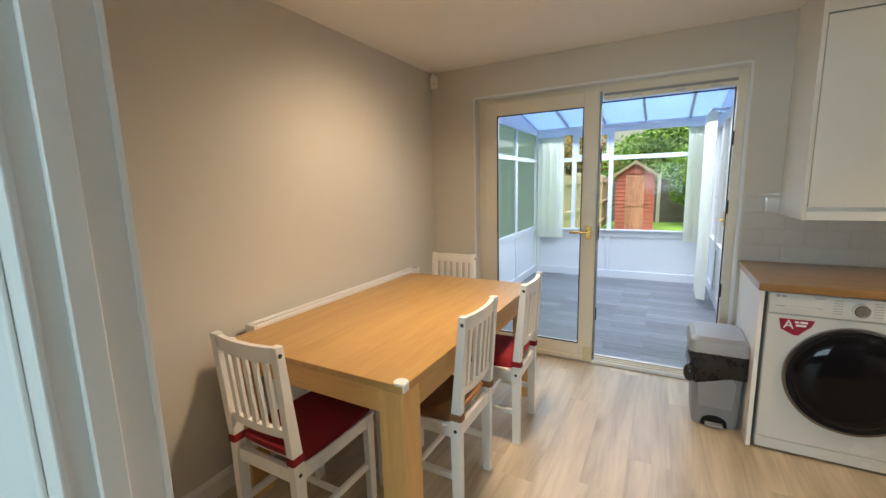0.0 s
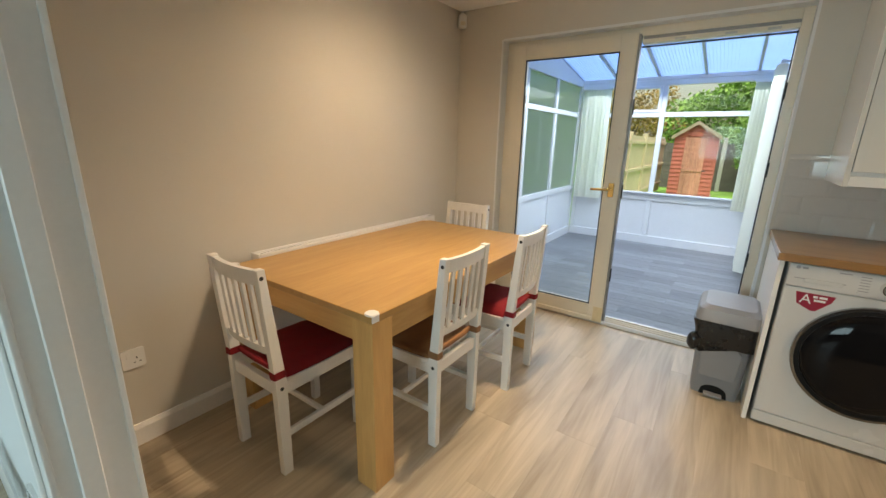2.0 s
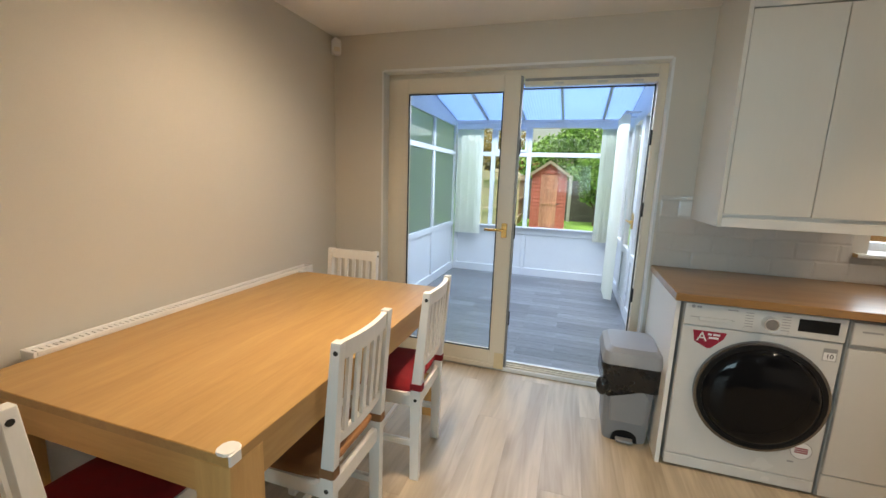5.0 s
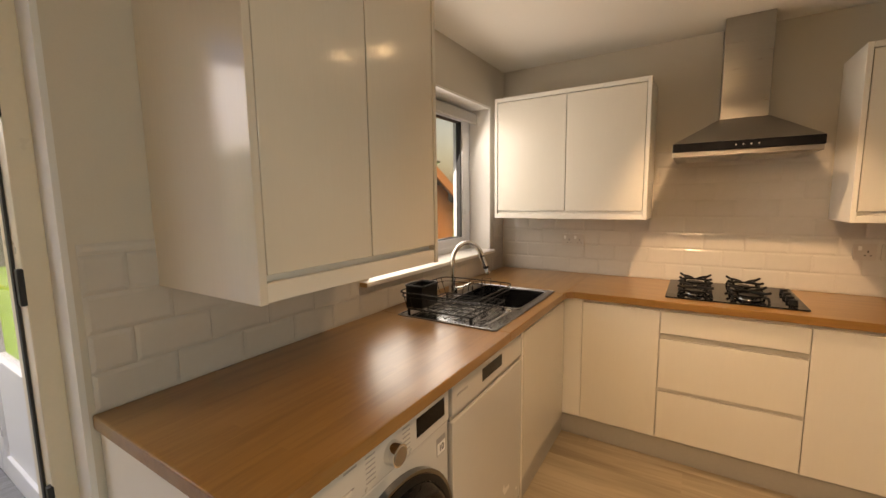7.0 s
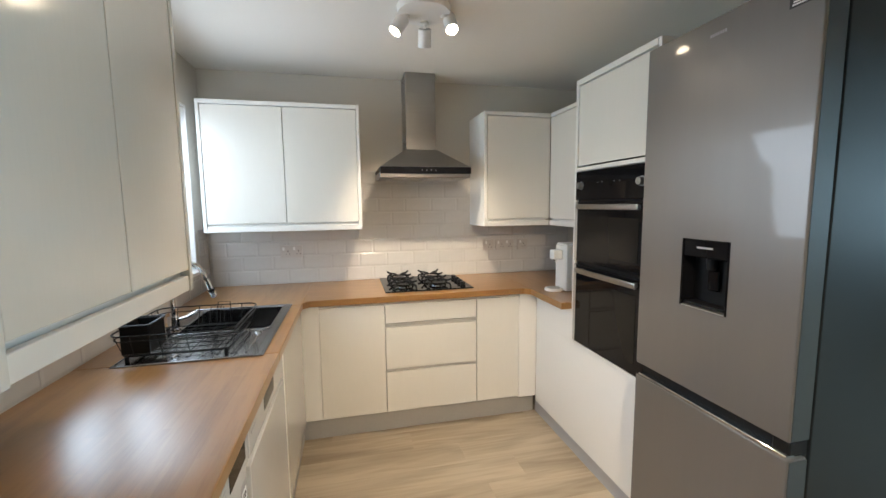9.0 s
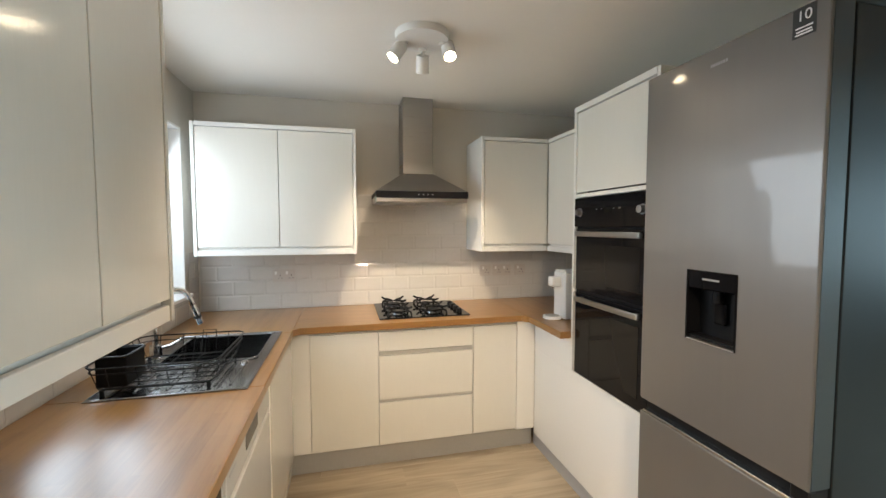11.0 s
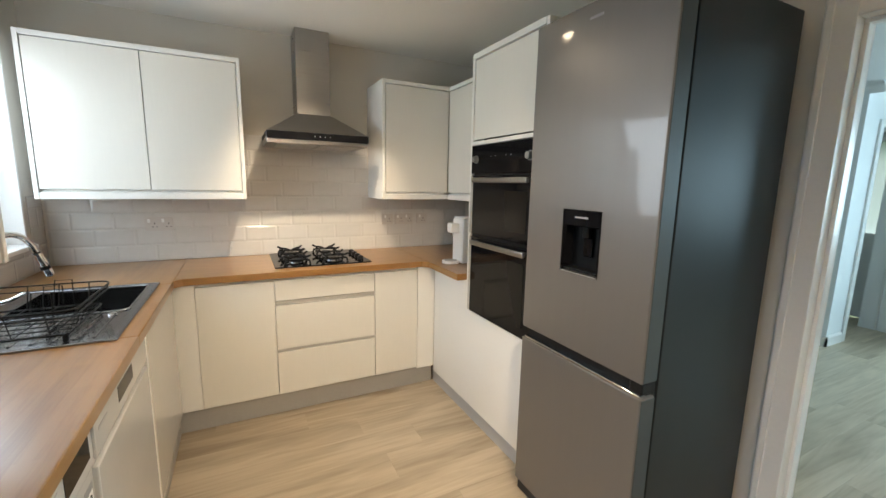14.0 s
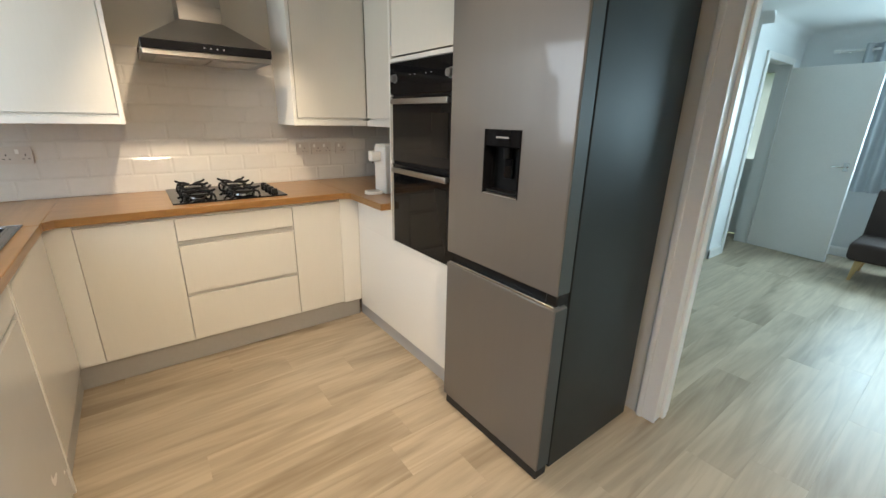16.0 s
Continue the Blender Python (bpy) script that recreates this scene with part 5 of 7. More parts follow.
for k in range(4):
    y = ry0 + 0.06 + k * (ry1 - ry0 - 0.12) / 3
    part("wire", tube([(rx0 - 0.008, y, rz1), (rx0 + 0.02, y, rz0 + 0.002), (rx1 - 0.02, y, rz0 + 0.002), (rx1 + 0.008, y, rz1)], 0.002, 5), BLACK_IRON, rack)
for x in (rx0 + 0.03, rx1 - 0.03):
    for y in (ry0 + 0.03, ry1 - 0.03):
        part("foot", rod((x, y, 0.9005), (x, y, rz0), 0.007, seg=10), BLACK_PLASTIC, rack)
caddy = thing("cutlery_caddy", (1.63, 2.91, 0.93), "black plastic cutlery caddy hooked in the dish rack", "caddy")
cx0, cx1, cy0, cy1 = 1.56, 1.69, 2.878, 2.968
for lo, hi in (((cx0, cy0, 0.93), (cx0 + 0.004, cy1, 1.03)), ((cx1 - 0.004, cy0, 0.93), (cx1, cy1, 1.03)), ((cx0 + 0.004, cy0, 0.93), (cx1 - 0.004, cy0 + 0.004, 1.03)), ((cx0 + 0.004, cy1 - 0.004, 0.93), (cx1 - 0.004, cy1, 1.03))):
    part("side", box(lo, hi, 0.001), BLACK_PLASTIC, caddy)
part("bottom", box((cx0, cy0, 0.928), (cx1, cy1, 0.9298)), BLACK_PLASTIC, caddy)
part("rim", tube(loop(cx0 - 0.003, cy0 - 0.003, cx1 + 0.003, cy1 + 0.003, 1.03, 0.012), 0.005, 6, closed=True), BLACK_PLASTIC, caddy)

# ---- washing machine ----
wm = thing("washing_machine", (0.8, 2.77, 0), "white front-loading washing machine with a black glass door", "washing machine")
wx_0, wx_1, wy, mx, mz = 0.488, 1.102, 2.468, 0.83, 0.445
part("body", box((wx_0, wy + 0.012, 0.012), (wx_1, 3.05, 0.852), 0.01, 2), APPLIANCE_WHITE, wm)
part("front", box((wx_0 + 0.001, wy, 0.075), (wx_1 - 0.001, wy + 0.013, 0.742), 0.006, 2), APPLIANCE_WHITE, wm)
part("kick_panel", box((wx_0 + 0.001, wy + 0.001, 0.014), (wx_1 - 0.001, wy + 0.013, 0.0725), 0.004), APPLIANCE_WHITE, wm)
panel = part("control_panel", box((wx_0 + 0.001, wy - 0.006, 0.7445), (wx_1 - 0.001, wy + 0.013, 0.850), 0.006, 2), APPLIANCE_WHITE, wm)
door = part("door", ring((mx, 0, mz), "y", 0.264, 0.252, wy - 0.020, wy), DARK_CHROME, wm, "thin dark chrome door ring")
part("door_rim", ring((mx, 0, mz), "y", 0.2515, 0.232, wy - 0.024, wy), BLACK_PLASTIC, door, "black plastic door rim")
bm = bmesh.new()
rings_ = []
for r, y in ((0.231, wy - 0.022), (0.222, wy - 0.034), (0.20, wy - 0.047), (0.12, wy - 0.055), (0.02, wy - 0.057)):
    rings_.append([bm.verts.new((mx + r * math.cos(2 * math.pi * k / 56), y, mz + r * math.sin(2 * math.pi * k / 56))) for k in range(56)])
for a, b in zip(rings_, rings_[1:]):
    for k in range(56):
        bm.faces.new((a[k], a[(k + 1) % 56], b[(k + 1) % 56], b[k]))
bm.faces.new(rings_[-1])
part("door_glass", bm, BLACK_GLASS, door, "domed black glass", 60)
part("dial", rod((0.822, wy - 0.006, 0.797), (0.822, wy - 0.034, 0.797), 0.031, 0.028, 36), CHROME, panel, "chrome programme dial")
part("dial_face", rod((0.822, wy - 0.0345, 0.797), (0.822, wy - 0.0365, 0.797), 0.024, 0.023, 36), STEEL, panel)
part("display", box((0.928, wy - 0.0075, 0.776), (1.072, wy - 0.0058, 0.832), 0.001), BLACK_GLASS, panel)
part("drawer_line", box((0.515, wy - 0.0072, 0.785), (0.69, wy - 0.0058, 0.7885)), PRINT_GREY, panel)
part("detergent_drawer", box((0.55, wy - 0.012, 0.772), (0.68, wy - 0.0058, 0.79), 0.004, 2), APPLIANCE_WHITE, panel)
for k in range(6):
    for x in (0.745, 0.883):
        part("marking", box((x - 0.016, wy - 0.0066, 0.768 + k * 0.0125), (x + 0.016, wy - 0.0060, 0.7715 + k * 0.0125)), PRINT_GREY, panel)
for x in (0.73, 0.9):
    part("button", rod((x, wy - 0.006, 0.757), (x, wy - 0.009, 0.757), 0.006, seg=12), APPLIANCE_WHITE, panel)
part("emblem", rod((0.522, wy - 0.006, 0.836), (0.522, wy - 0.0068, 0.836), 0.008, seg=16), PRINT_GREY, panel)
part("emblem", box((0.536, wy - 0.0068, 0.831), (0.556, wy - 0.006, 0.841)), PRINT_GREY, panel)
part("marking", box((0.66, wy - 0.0068, 0.833), (0.70, wy - 0.006, 0.838)), PRINT_GREY, panel)
tag = part("energy_sticker", prism([(0.535, 0.722), (0.672, 0.722), (0.662, 0.692), (0.615, 0.642), (0.60, 0.640), (0.545, 0.668)], "y", wy - 0.001, wy - 0.0001), RED_LABEL, wm, "dark red energy rating sticker")
lettering("A", 0.062, pose(0.574, wy - 0.0015, 0.692, 90, 0, 0), PRINT_WHITE, tag)
for x, z, w in ((0.605, 0.708, 0.008), (0.632, 0.708, 0.014), (0.622, 0.692, 0.02)):
    part("marking", box((x - w, wy - 0.0016, z - 0.005), (x + w, wy - 0.0011, z + 0.005)), PRINT_WHITE, tag)
badge = part("service_badge", box((1.035, wy - 0.0008, 0.655), (1.085, wy - 0.0001, 0.712)), PRINT_GREY, wm)
part("badge_face", box((1.038, wy - 0.0014, 0.658), (1.082, wy - 0.0009, 0.694)), PRINT_WHITE, badge)
lettering("10", 0.028, pose(1.06, wy - 0.0018, 0.676, 90, 0, 0), PRINT_BLACK, badge)
seal = part("round_sticker", rod((1.03, wy - 0.0001, 0.215), (1.03, wy - 0.001, 0.215), 0.042, seg=32), PRINT_GREY, wm)
part("sticker_face", rod((1.03, wy - 0.0011, 0.215), (1.03, wy - 0.0015, 0.215), 0.039, seg=32), PRINT_WHITE, seal)
for z in (0.226, 0.216, 0.206):
    part("marking", box((1.005, wy - 0.002, z - 0.003), (1.055, wy - 0.0016, z + 0.003)), RED_LABEL, seal)
part("marking", box((0.985, wy - 0.0006, 0.15), (1.01, wy - 0.0001, 0.158)), PRINT_GREY, wm)
for x in (wx_0 + 0.05, wx_1 - 0.05):
    for y in (2.52, 3.0):
        part("foot", rod((x, y, 0), (x, y, 0.014), 0.02), RUBBER, wm)

# ---- dishwasher ----
dw = thing("dishwasher", (1.42, 2.77, 0), "white freestanding dishwasher under the worktop", "dishwasher")
qx0, qx1, qy = 1.118, 1.716, 2.462
part("body", box((qx0, qy + 0.022, 0.0), (qx1, 3.05, 0.845), 0.003), APPLIANCE_WHITE, dw)
part("door", box((qx0 + 0.001, qy, 0.125), (qx1 - 0.001, qy + 0.02, 0.722), 0.004, 2), APPLIANCE_WHITE, dw)
top = part("control_panel", box((qx0 + 0.001, qy, 0.742), (qx1 - 0.001, qy + 0.021, 0.843), 0.005, 2), APPLIANCE_WHITE, dw)
part("grip_recess", box((qx0 + 0.004, qy + 0.012, 0.7225), (qx1 - 0.004, qy + 0.021, 0.7415)), PLINTH_GREY, dw)
part("display", box((1.33, qy - 0.001, 0.776), (1.50, qy - 0.0001, 0.822)), BLACK_GLASS, top)
part("marking", box((1.15, qy - 0.0007, 0.80), (1.22, qy - 0.0001, 0.808)), PRINT_GREY, top)
part("kick_panel", box((qx0 + 0.001, qy + 0.005, 0.012), (qx1 - 0.001, qy + 0.022, 0.121), 0.003), APPLIANCE_WHITE, dw)
single("filler_panel", box((1.717, 2.462, 0.0), (1.733, 2.60, 0.856), 0.001), CABINET_SATIN, "white filler strip beside the dishwasher", "panel")

# ---- wall sockets, water dispenser ----
socket((XE - 0.008, 2.574, 1.126), "-x", 2, "brushed nickel double wall socket on the tiles", plate=NICKEL)
for y, gangs in ((1.101, 1), (0.965, 2), (0.812, 1)):
    socket((XE - 0.008, y, 1.124), "-x", gangs, "brushed nickel wall socket on the tiles beside the hob", "sockets in a row", NICKEL)
jx, jy = 2.27, 0.79
jug = thing("water_dispenser", (jx, jy, 0.895), "white hot water dispenser on the worktop beside the oven housing", "water dispenser")
part("body", box((jx - 0.07, jy - 0.08, 0.8965), (jx + 0.07, jy + 0.08, 1.185), 0.014, 3), WHITE_PLASTIC, jug)
part("lid", box((jx - 0.064, jy - 0.074, 1.1852), (jx + 0.064, jy + 0.074, 1.194), 0.004, 2), WHITE_PLASTIC, jug)
part("spout_head", box((jx - 0.03, jy + 0.0805, 1.095), (jx + 0.03, jy + 0.142, 1.155), 0.008, 2), WHITE_PLASTIC, jug)
part("nozzle", rod((jx, jy + 0.12, 1.082), (jx, jy + 0.12, 1.0945), 0.010), CHROME, jug)
part("base_plate", rod((jx, jy + 0.125, 0.8965), (jx, jy + 0.125, 0.912), 0.056, seg=32), WHITE_PLASTIC, jug)
part("drip_plate", rod((jx, jy + 0.125, 0.9122), (jx, jy + 0.125, 0.915), 0.042, seg=32), PLINTH_GREY, jug)

# ---- ceiling spotlights ----
def ceiling_spot(x, y, heads, label):
    spot = thing("ceiling_spotlight", (x, y, TOP), label, "ceiling light", "ceiling spotlights")
    part("base_plate", rod((x, y, TOP - 0.03), (x, y, TOP - 0.0005), 0.12, 0.125, 48), WHITE_PLASTIC, spot)
    for eye, aim, watts, cone in heads:
        e = Vector(eye)
        back = (e - Vector(aim)).normalized()
        turn = Matrix.Translation(e) @ back.to_track_quat("Z", "Y").to_matrix().to_4x4()
        head = part("head", rod(e, e + back * 0.075, 0.032, 0.03, 28), WHITE_PLASTIC, spot)
        part("bulb", rod(e - back * 0.003, e - back * 0.0005, 0.026, 0.026, 24), BULB, head, "glowing warm bulb")
        bm = ring((0, 0, 0), "z", 0.033, 0.027, -0.004, 0.0, 28)
        bm.transform(turn)
        part("head_rim", bm, WHITE_PLASTIC, head)
        joint = e + back * 0.05
        foot = Vector((joint.x * 0.8 + x * 0.2, joint.y * 0.8 + y * 0.2, TOP - 0.03))
        part("arm", rod(joint, foot, 0.009, seg=12), WHITE_PLASTIC, head)
        part("swivel", rod(foot - Vector((0, 0, 0.012)), foot + Vector((0, 0, 0.004)), 0.02, seg=20), WHITE_PLASTIC, head)
    return spot


ceiling_spot(1.89, 1.80, HEADS, "white three-head ceiling spotlight with warm bulbs over the kitchen")
ceiling_spot(-0.72, 1.80, DINING_HEADS, "white three-head ceiling spotlight with warm bulbs over the dining table")

# ---- conservatory ----
CX0, CX1, CY0, CY1 = -1.78, 0.56, 3.41, 6.45
cons_floor = single("floor_conservatory", box((CX0 - 0.1, CY0 - 0.0, -0.16), (CX1 + 0.1, CY1 + 0.1, -0.032)), PLINTH_GREY, "grey plank-effect vinyl floor of the conservatory", "floor", kind="structure")
SILL, TRANS, EAVES = 0.69, 1.745, 2.18


def upvc(parent, lo, hi, name="window_frame"):
    return part(name, box(lo, hi, 0.006, 2), WHITE_UPVC, parent)


PANEL_GREY = surface("white_upvc_panel", (0.70, 0.72, 0.75), 0.35, spread=0.03, scale=5, grain=80, bump=0.01)
back = thing("window_2", (-0.6, CY1, 0), "white upvc conservatory end wall with panels and clear panes", "window", kind="structure")
for z0, z1 in ((-0.03, 0.09), (SILL - 0.095, SILL), (TRANS - 0.03, TRANS + 0.03), (EAVES - 0.07, EAVES)):
    upvc(back, (CX0, CY1 - 0.035, z0), (CX1, CY1 + 0.035, z1))
for x in (CX0 + 0.03, -1.22, -0.70, 0.12, CX1 - 0.03):
    for z0, z1 in ((0.09, SILL - 0.095), (SILL, TRANS - 0.03), (TRANS + 0.03, EAVES - 0.07)):
        if x in (-1.22, 0.12) and z0 < SILL:
            continue
        if x == 0.12:
            continue
        upvc(back, (x - 0.03, CY1 - 0.033, z0), (x + 0.03, CY1 + 0.033, z1))
upvc(back, (CX0, CY1 - 0.10, SILL), (CX1, CY1 - 0.036, SILL + 0.022), "window_sill")
part("lower_panel", box((CX0 + 0.06, CY1 - 0.008, 0.09), (-0.73, CY1 + 0.012, SILL - 0.095)), PANEL_GREY, back)
part("lower_panel", box((-0.67, CY1 - 0.008, 0.09), (CX1 - 0.06, CY1 + 0.012, SILL - 0.095)), PANEL_GREY, back)
for x0, x1 in ((CX0 + 0.06, -1.25), (-1.19, -0.73), (-0.67, CX1 - 0.06)):
    for z0, z1 in ((SILL, TRANS - 0.03), (TRANS + 0.03, EAVES - 0.07)):
        part("pane", box((x0, CY1 - 0.003, z0), (x1, CY1 + 0.003, z1)), CLEAR_PANE, back).visible_shadow = False
for x0, x1 in ((-1.19, -0.73),):
    for lo, hi in (((x0, TRANS + 0.03), (x0 + 0.035, EAVES - 0.07)), ((x1 - 0.035, TRANS + 0.03), (x1, EAVES - 0.07)), ((x0 + 0.035, TRANS + 0.03), (x1 - 0.035, TRANS + 0.065)), ((x0 + 0.035, EAVES - 0.105), (x1 - 0.035, EAVES - 0.07))):
        upvc(back, (lo[0], CY1 - 0.05, lo[1]), (hi[0], CY1 + 0.02, hi[1]), "fanlight")

side = thing("window_3", (CX0, 5.0, 0), "white upvc conservatory side wall with obscured glass", "window", kind="structure")
for z0, z1 in ((-0.03, 0.09), (SILL - 0.03, SILL + 0.04), (TRANS - 0.03, TRANS + 0.03), (EAVES - 0.05, EAVES + 0.03)):
    upvc(side, (CX0 - 0.06, CY0, z0), (CX0 + 0.0, CY1 - 0.036, z1))
for y in (3.45, 4.50, 5.42, 6.38):
    for z0, z1 in ((0.09, SILL - 0.03), (SILL + 0.04, TRANS - 0.03), (TRANS + 0.03, EAVES - 0.05)):
        upvc(side, (CX0 - 0.058, y - 0.035, z0), (CX0 - 0.002, y + 0.035, z1))
ys = (3.485, 4.465, 4.535, 5.385, 5.455, 6.345)
for a, b in zip(ys[::2], ys[1::2]):
    part("lower_panel", box((CX0 - 0.04, a, 0.09), (CX0 - 0.02, b, SILL - 0.03)), PANEL_GREY, side)
    for z0, z1 in ((SILL + 0.04, TRANS - 0.03), (TRANS + 0.03, EAVES - 0.05)):
        part("pane", box((CX0 - 0.034, a, z0), (CX0 - 0.028, b, z1)), FROST_PANE, side)

doors = thing("door_2", (CX1, 4.9, 0), "white upvc glazed double doors of the conservatory, closed", "glazed doors", kind="structure")
for y0, y1 in ((CY0, 3.50), (6.30, CY1 - 0.036)):
    upvc(doors, (CX1, y0, -0.03), (CX1 + 0.06, y1, EAVES), "door_frame")
upvc(doors, (CX1, 3.50, EAVES - 0.06), (CX1 + 0.06, 6.30, EAVES + 0.03), "door_frame")
upvc(doors, (CX1, 3.50, -0.03), (CX1 + 0.06, 6.30, 0.03), "door_frame")
for y0, y1 in ((3.50, 4.18), (4.19, 4.90), (4.91, 5.60), (5.61, 6.30)):
    leaf_ = upvc(doors, (CX1 - 0.012, y0, 0.03), (CX1 + 0.045, y0 + 0.085, EAVES - 0.06), "leaf")
    for lo, hi in (((y1 - 0.085, 0.03), (y1, EAVES - 0.06)), ((y0 + 0.085, 0.03), (y1 - 0.085, 0.13)), ((y0 + 0.085, 0.60), (y1 - 0.085, 0.68)), ((y0 + 0.085, EAVES - 0.15), (y1 - 0.085, EAVES - 0.06))):
        part("rail", box((CX1 - 0.011, lo[0], lo[1]), (CX1 + 0.044, hi[0], hi[1]), 0.005, 2), WHITE_UPVC, leaf_)
    part("lower_panel", box((CX1 + 0.005, y0 + 0.085, 0.13), (CX1 + 0.03, y1 - 0.085, 0.60)), PANEL_GREY, leaf_)
    part("pane", box((CX1 + 0.012, y0 + 0.085, 0.68), (CX1 + 0.018, y1 - 0.085, EAVES - 0.15)), CLEAR_PANE, leaf_).visible_shadow = False
for y, s in ((4.86, -1), (4.95, 1)):
    part("door_handle", tube([(CX1 - 0.012, y, 1.0), (CX1 - 0.05, y, 1.0), (CX1 - 0.055, y + s * 0.1, 1.0)], 0.009, 8), GOLD, doors, "brass lever handle")
    part("handle_plate", box((CX1 - 0.02, y - 0.018, 0.93), (CX1 - 0.0125, y + 0.018, 1.09), 0.003), GOLD, doors)

ridge = 2.72
roof = thing("conservatory_roof", (-0.6, 5.0, EAVES), "lean-to roof of translucent blue-white polycarbonate sheets", "roof", kind="structure")


def roof_z(y):
    return ridge + (EAVES + 0.055 - ridge) * (y - CY0) / (CY1 - CY0)


BAR_GREY = surface("grey_glazing_bar", (0.36, 0.40, 0.45), 0.45, spread=0.05, scale=6, grain=60, bump=0.02)
bars = [CX0 - 0.03, -1.32, -0.795, -0.27, 0.255, CX1 + 0.03]
for x in bars:
    bm = bmesh.new()
    prism([(CY0, roof_z(CY0) - 0.03), (CY1 + 0.1, roof_z(CY1 + 0.1) - 0.03), (CY1 + 0.1, roof_z(CY1 + 0.1) + 0.03), (CY0, roof_z(CY0) + 0.03)], "x", x - 0.013, x + 0.013, bm=bm)
    part("glazing_bar", bm, BAR_GREY, roof)
for a, b in zip(bars, bars[1:]):
    part("sheet", prism([(CY0, roof_z(CY0) + 0.0), (CY1 + 0.1, roof_z(CY1 + 0.1) + 0.0), (CY1 + 0.1, roof_z(CY1 + 0.1) + 0.012), (CY0, roof_z(CY0) + 0.012)], "x", a + 0.013, b - 0.013), ROOF_SHEET, roof)
    bm = bmesh.new()
    count = int((b - a - 0.05) / 0.032)
    for k in range(count):
        x = a + 0.022 + (b - a - 0.044) * (k + 0.5) / count
        prism([(CY0, roof_z(CY0) - 0.007), (CY1 + 0.1, roof_z(CY1 + 0.1) - 0.007), (CY1 + 0.1, roof_z(CY1 + 0.1) - 0.0005), (CY0, roof_z(CY0) - 0.0005)], "x", x - 0.0005, x + 0.0005, bm=bm)
    part("sheet_ribs", bm, ROOF_SHEET, roof)
for x0, x1 in ((CX0 - 0.05, CX0 - 0.01), (CX1 + 0.01, CX1 + 0.05)):
    part("gable_panel", prism([(CY0, EAVES + 0.03), (CY1, EAVES + 0.03), (CY1, roof_z(CY1) - 0.03), (CY0, roof_z(CY0) - 0.03)], "x", x0, x1), WHITE_UPVC, roof)
part("wall_plate", box((CX0 - 0.06, CY0 + 0.001, ridge - 0.1), (CX1 + 0.06, CY0 + 0.05, ridge + 0.05), 0.004), WHITE_UPVC, roof)
part("eaves_beam", box((CX0 - 0.06, CY1 - 0.04, EAVES), (CX1 + 0.06, CY1 + 0.06, EAVES + 0.045), 0.006, 2), WHITE_UPVC, roof)
wall("wall_house", [((-6.0, YN + 0.302, TOP + 0.12), (3.3, YN + 0.42, 5.2)), ((-6.0, YN + 0.302, -0.3), (CX0 - 0.07, YN + 0.42, TOP + 0.12)), ((CX1 + 0.07, YN + 0.302, -0.3), (1.40, YN + 0.34, TOP + 0.12)), ((2.83, YN + 0.302, -0.3), (3.3, YN + 0.34, TOP + 0.12)), ((1.40, YN + 0.302, -0.3), (2.83, YN + 0.34, 1.03))], surface("pale_render", (0.55, 0.52, 0.48), 0.9, spread=0.1, scale=4, grain=160, bump=0.4), "pale rendered outside wall of the house")

BLIND_CLOTH = cloth_pane("cream_blind_cloth", (0.93, 0.94, 0.89), 0.6)


def slat_stack(x0, x1, y, z0, z1, count, label, along="x"):
    """A drawn-back bundle of vertical blind slats with bottom chain."""
    b = thing("vertical_blind", ((x0 + x1) / 2, y, z0), label, "blind", "vertical blinds of the conservatory")
    for k in range(count):
        t = x0 + (x1 - x0) * (k + 0.5) / count
        turn = 62 + 14 * math.sin(k * 2.1)
        bm = bmesh.new()
        cols_ = []
        for j in range(5):
            u = -0.044 + 0.022 * j
            cols_.append([bm.verts.new((u, 0.006 * math.cos(u * 30) + d, z)) for d in (0.0, 0.0016) for z in (z0, z1)])
        for a, c in zip(cols_, cols_[1:]):
            bm.faces.new((a[0], a[1], c[1], c[0])), bm.faces.new((a[2], a[3], c[3], c[2]))
            bm.faces.new((a[0], a[2], c[2], c[0])), bm.faces.new((a[1], a[3], c[3], c[1]))
        bm.transform(pose(t, y, 0, 0, 0, turn) if along == "x" else pose(y, t, 0, 0, 0, turn + 90))
        part("slat", bm, BLIND_CLOTH, b)
    if along == "x":
        part("rail", box((x0 - 0.02, y - 0.02, z1), (x1 + 0.02, y + 0.02, z1 + 0.035), 0.004), WHITE_UPVC, b)
    else:
        part("rail", box((y - 0.02, x0 - 0.02, z1), (y + 0.02, x1 + 0.02, z1 + 0.035), 0.004), WHITE_UPVC, b)
        for t in (x0 + 0.03, x1 - 0.05):
            part("bracket", box((y + 0.0205, t, z1 + 0.015), (CX1 + 0.001, t + 0.02, z1 + 0.035)), WHITE_UPVC, b)
    return b


slat_stack(0.26, 0.50, CY1 - 0.13, 0.57, 2.08, 10, "cream vertical blind slats drawn aside at the end window")
slat_stack(-1.72, -1.36, CY1 - 0.13, 0.57, 2.08, 10, "cream vertical blind slats bunched in the corner")
slat_stack(5.18, 5.60, CX1 - 0.145, 0.08, 2.10, 14, "long cream vertical blind slats drawn aside by the doors", "y")

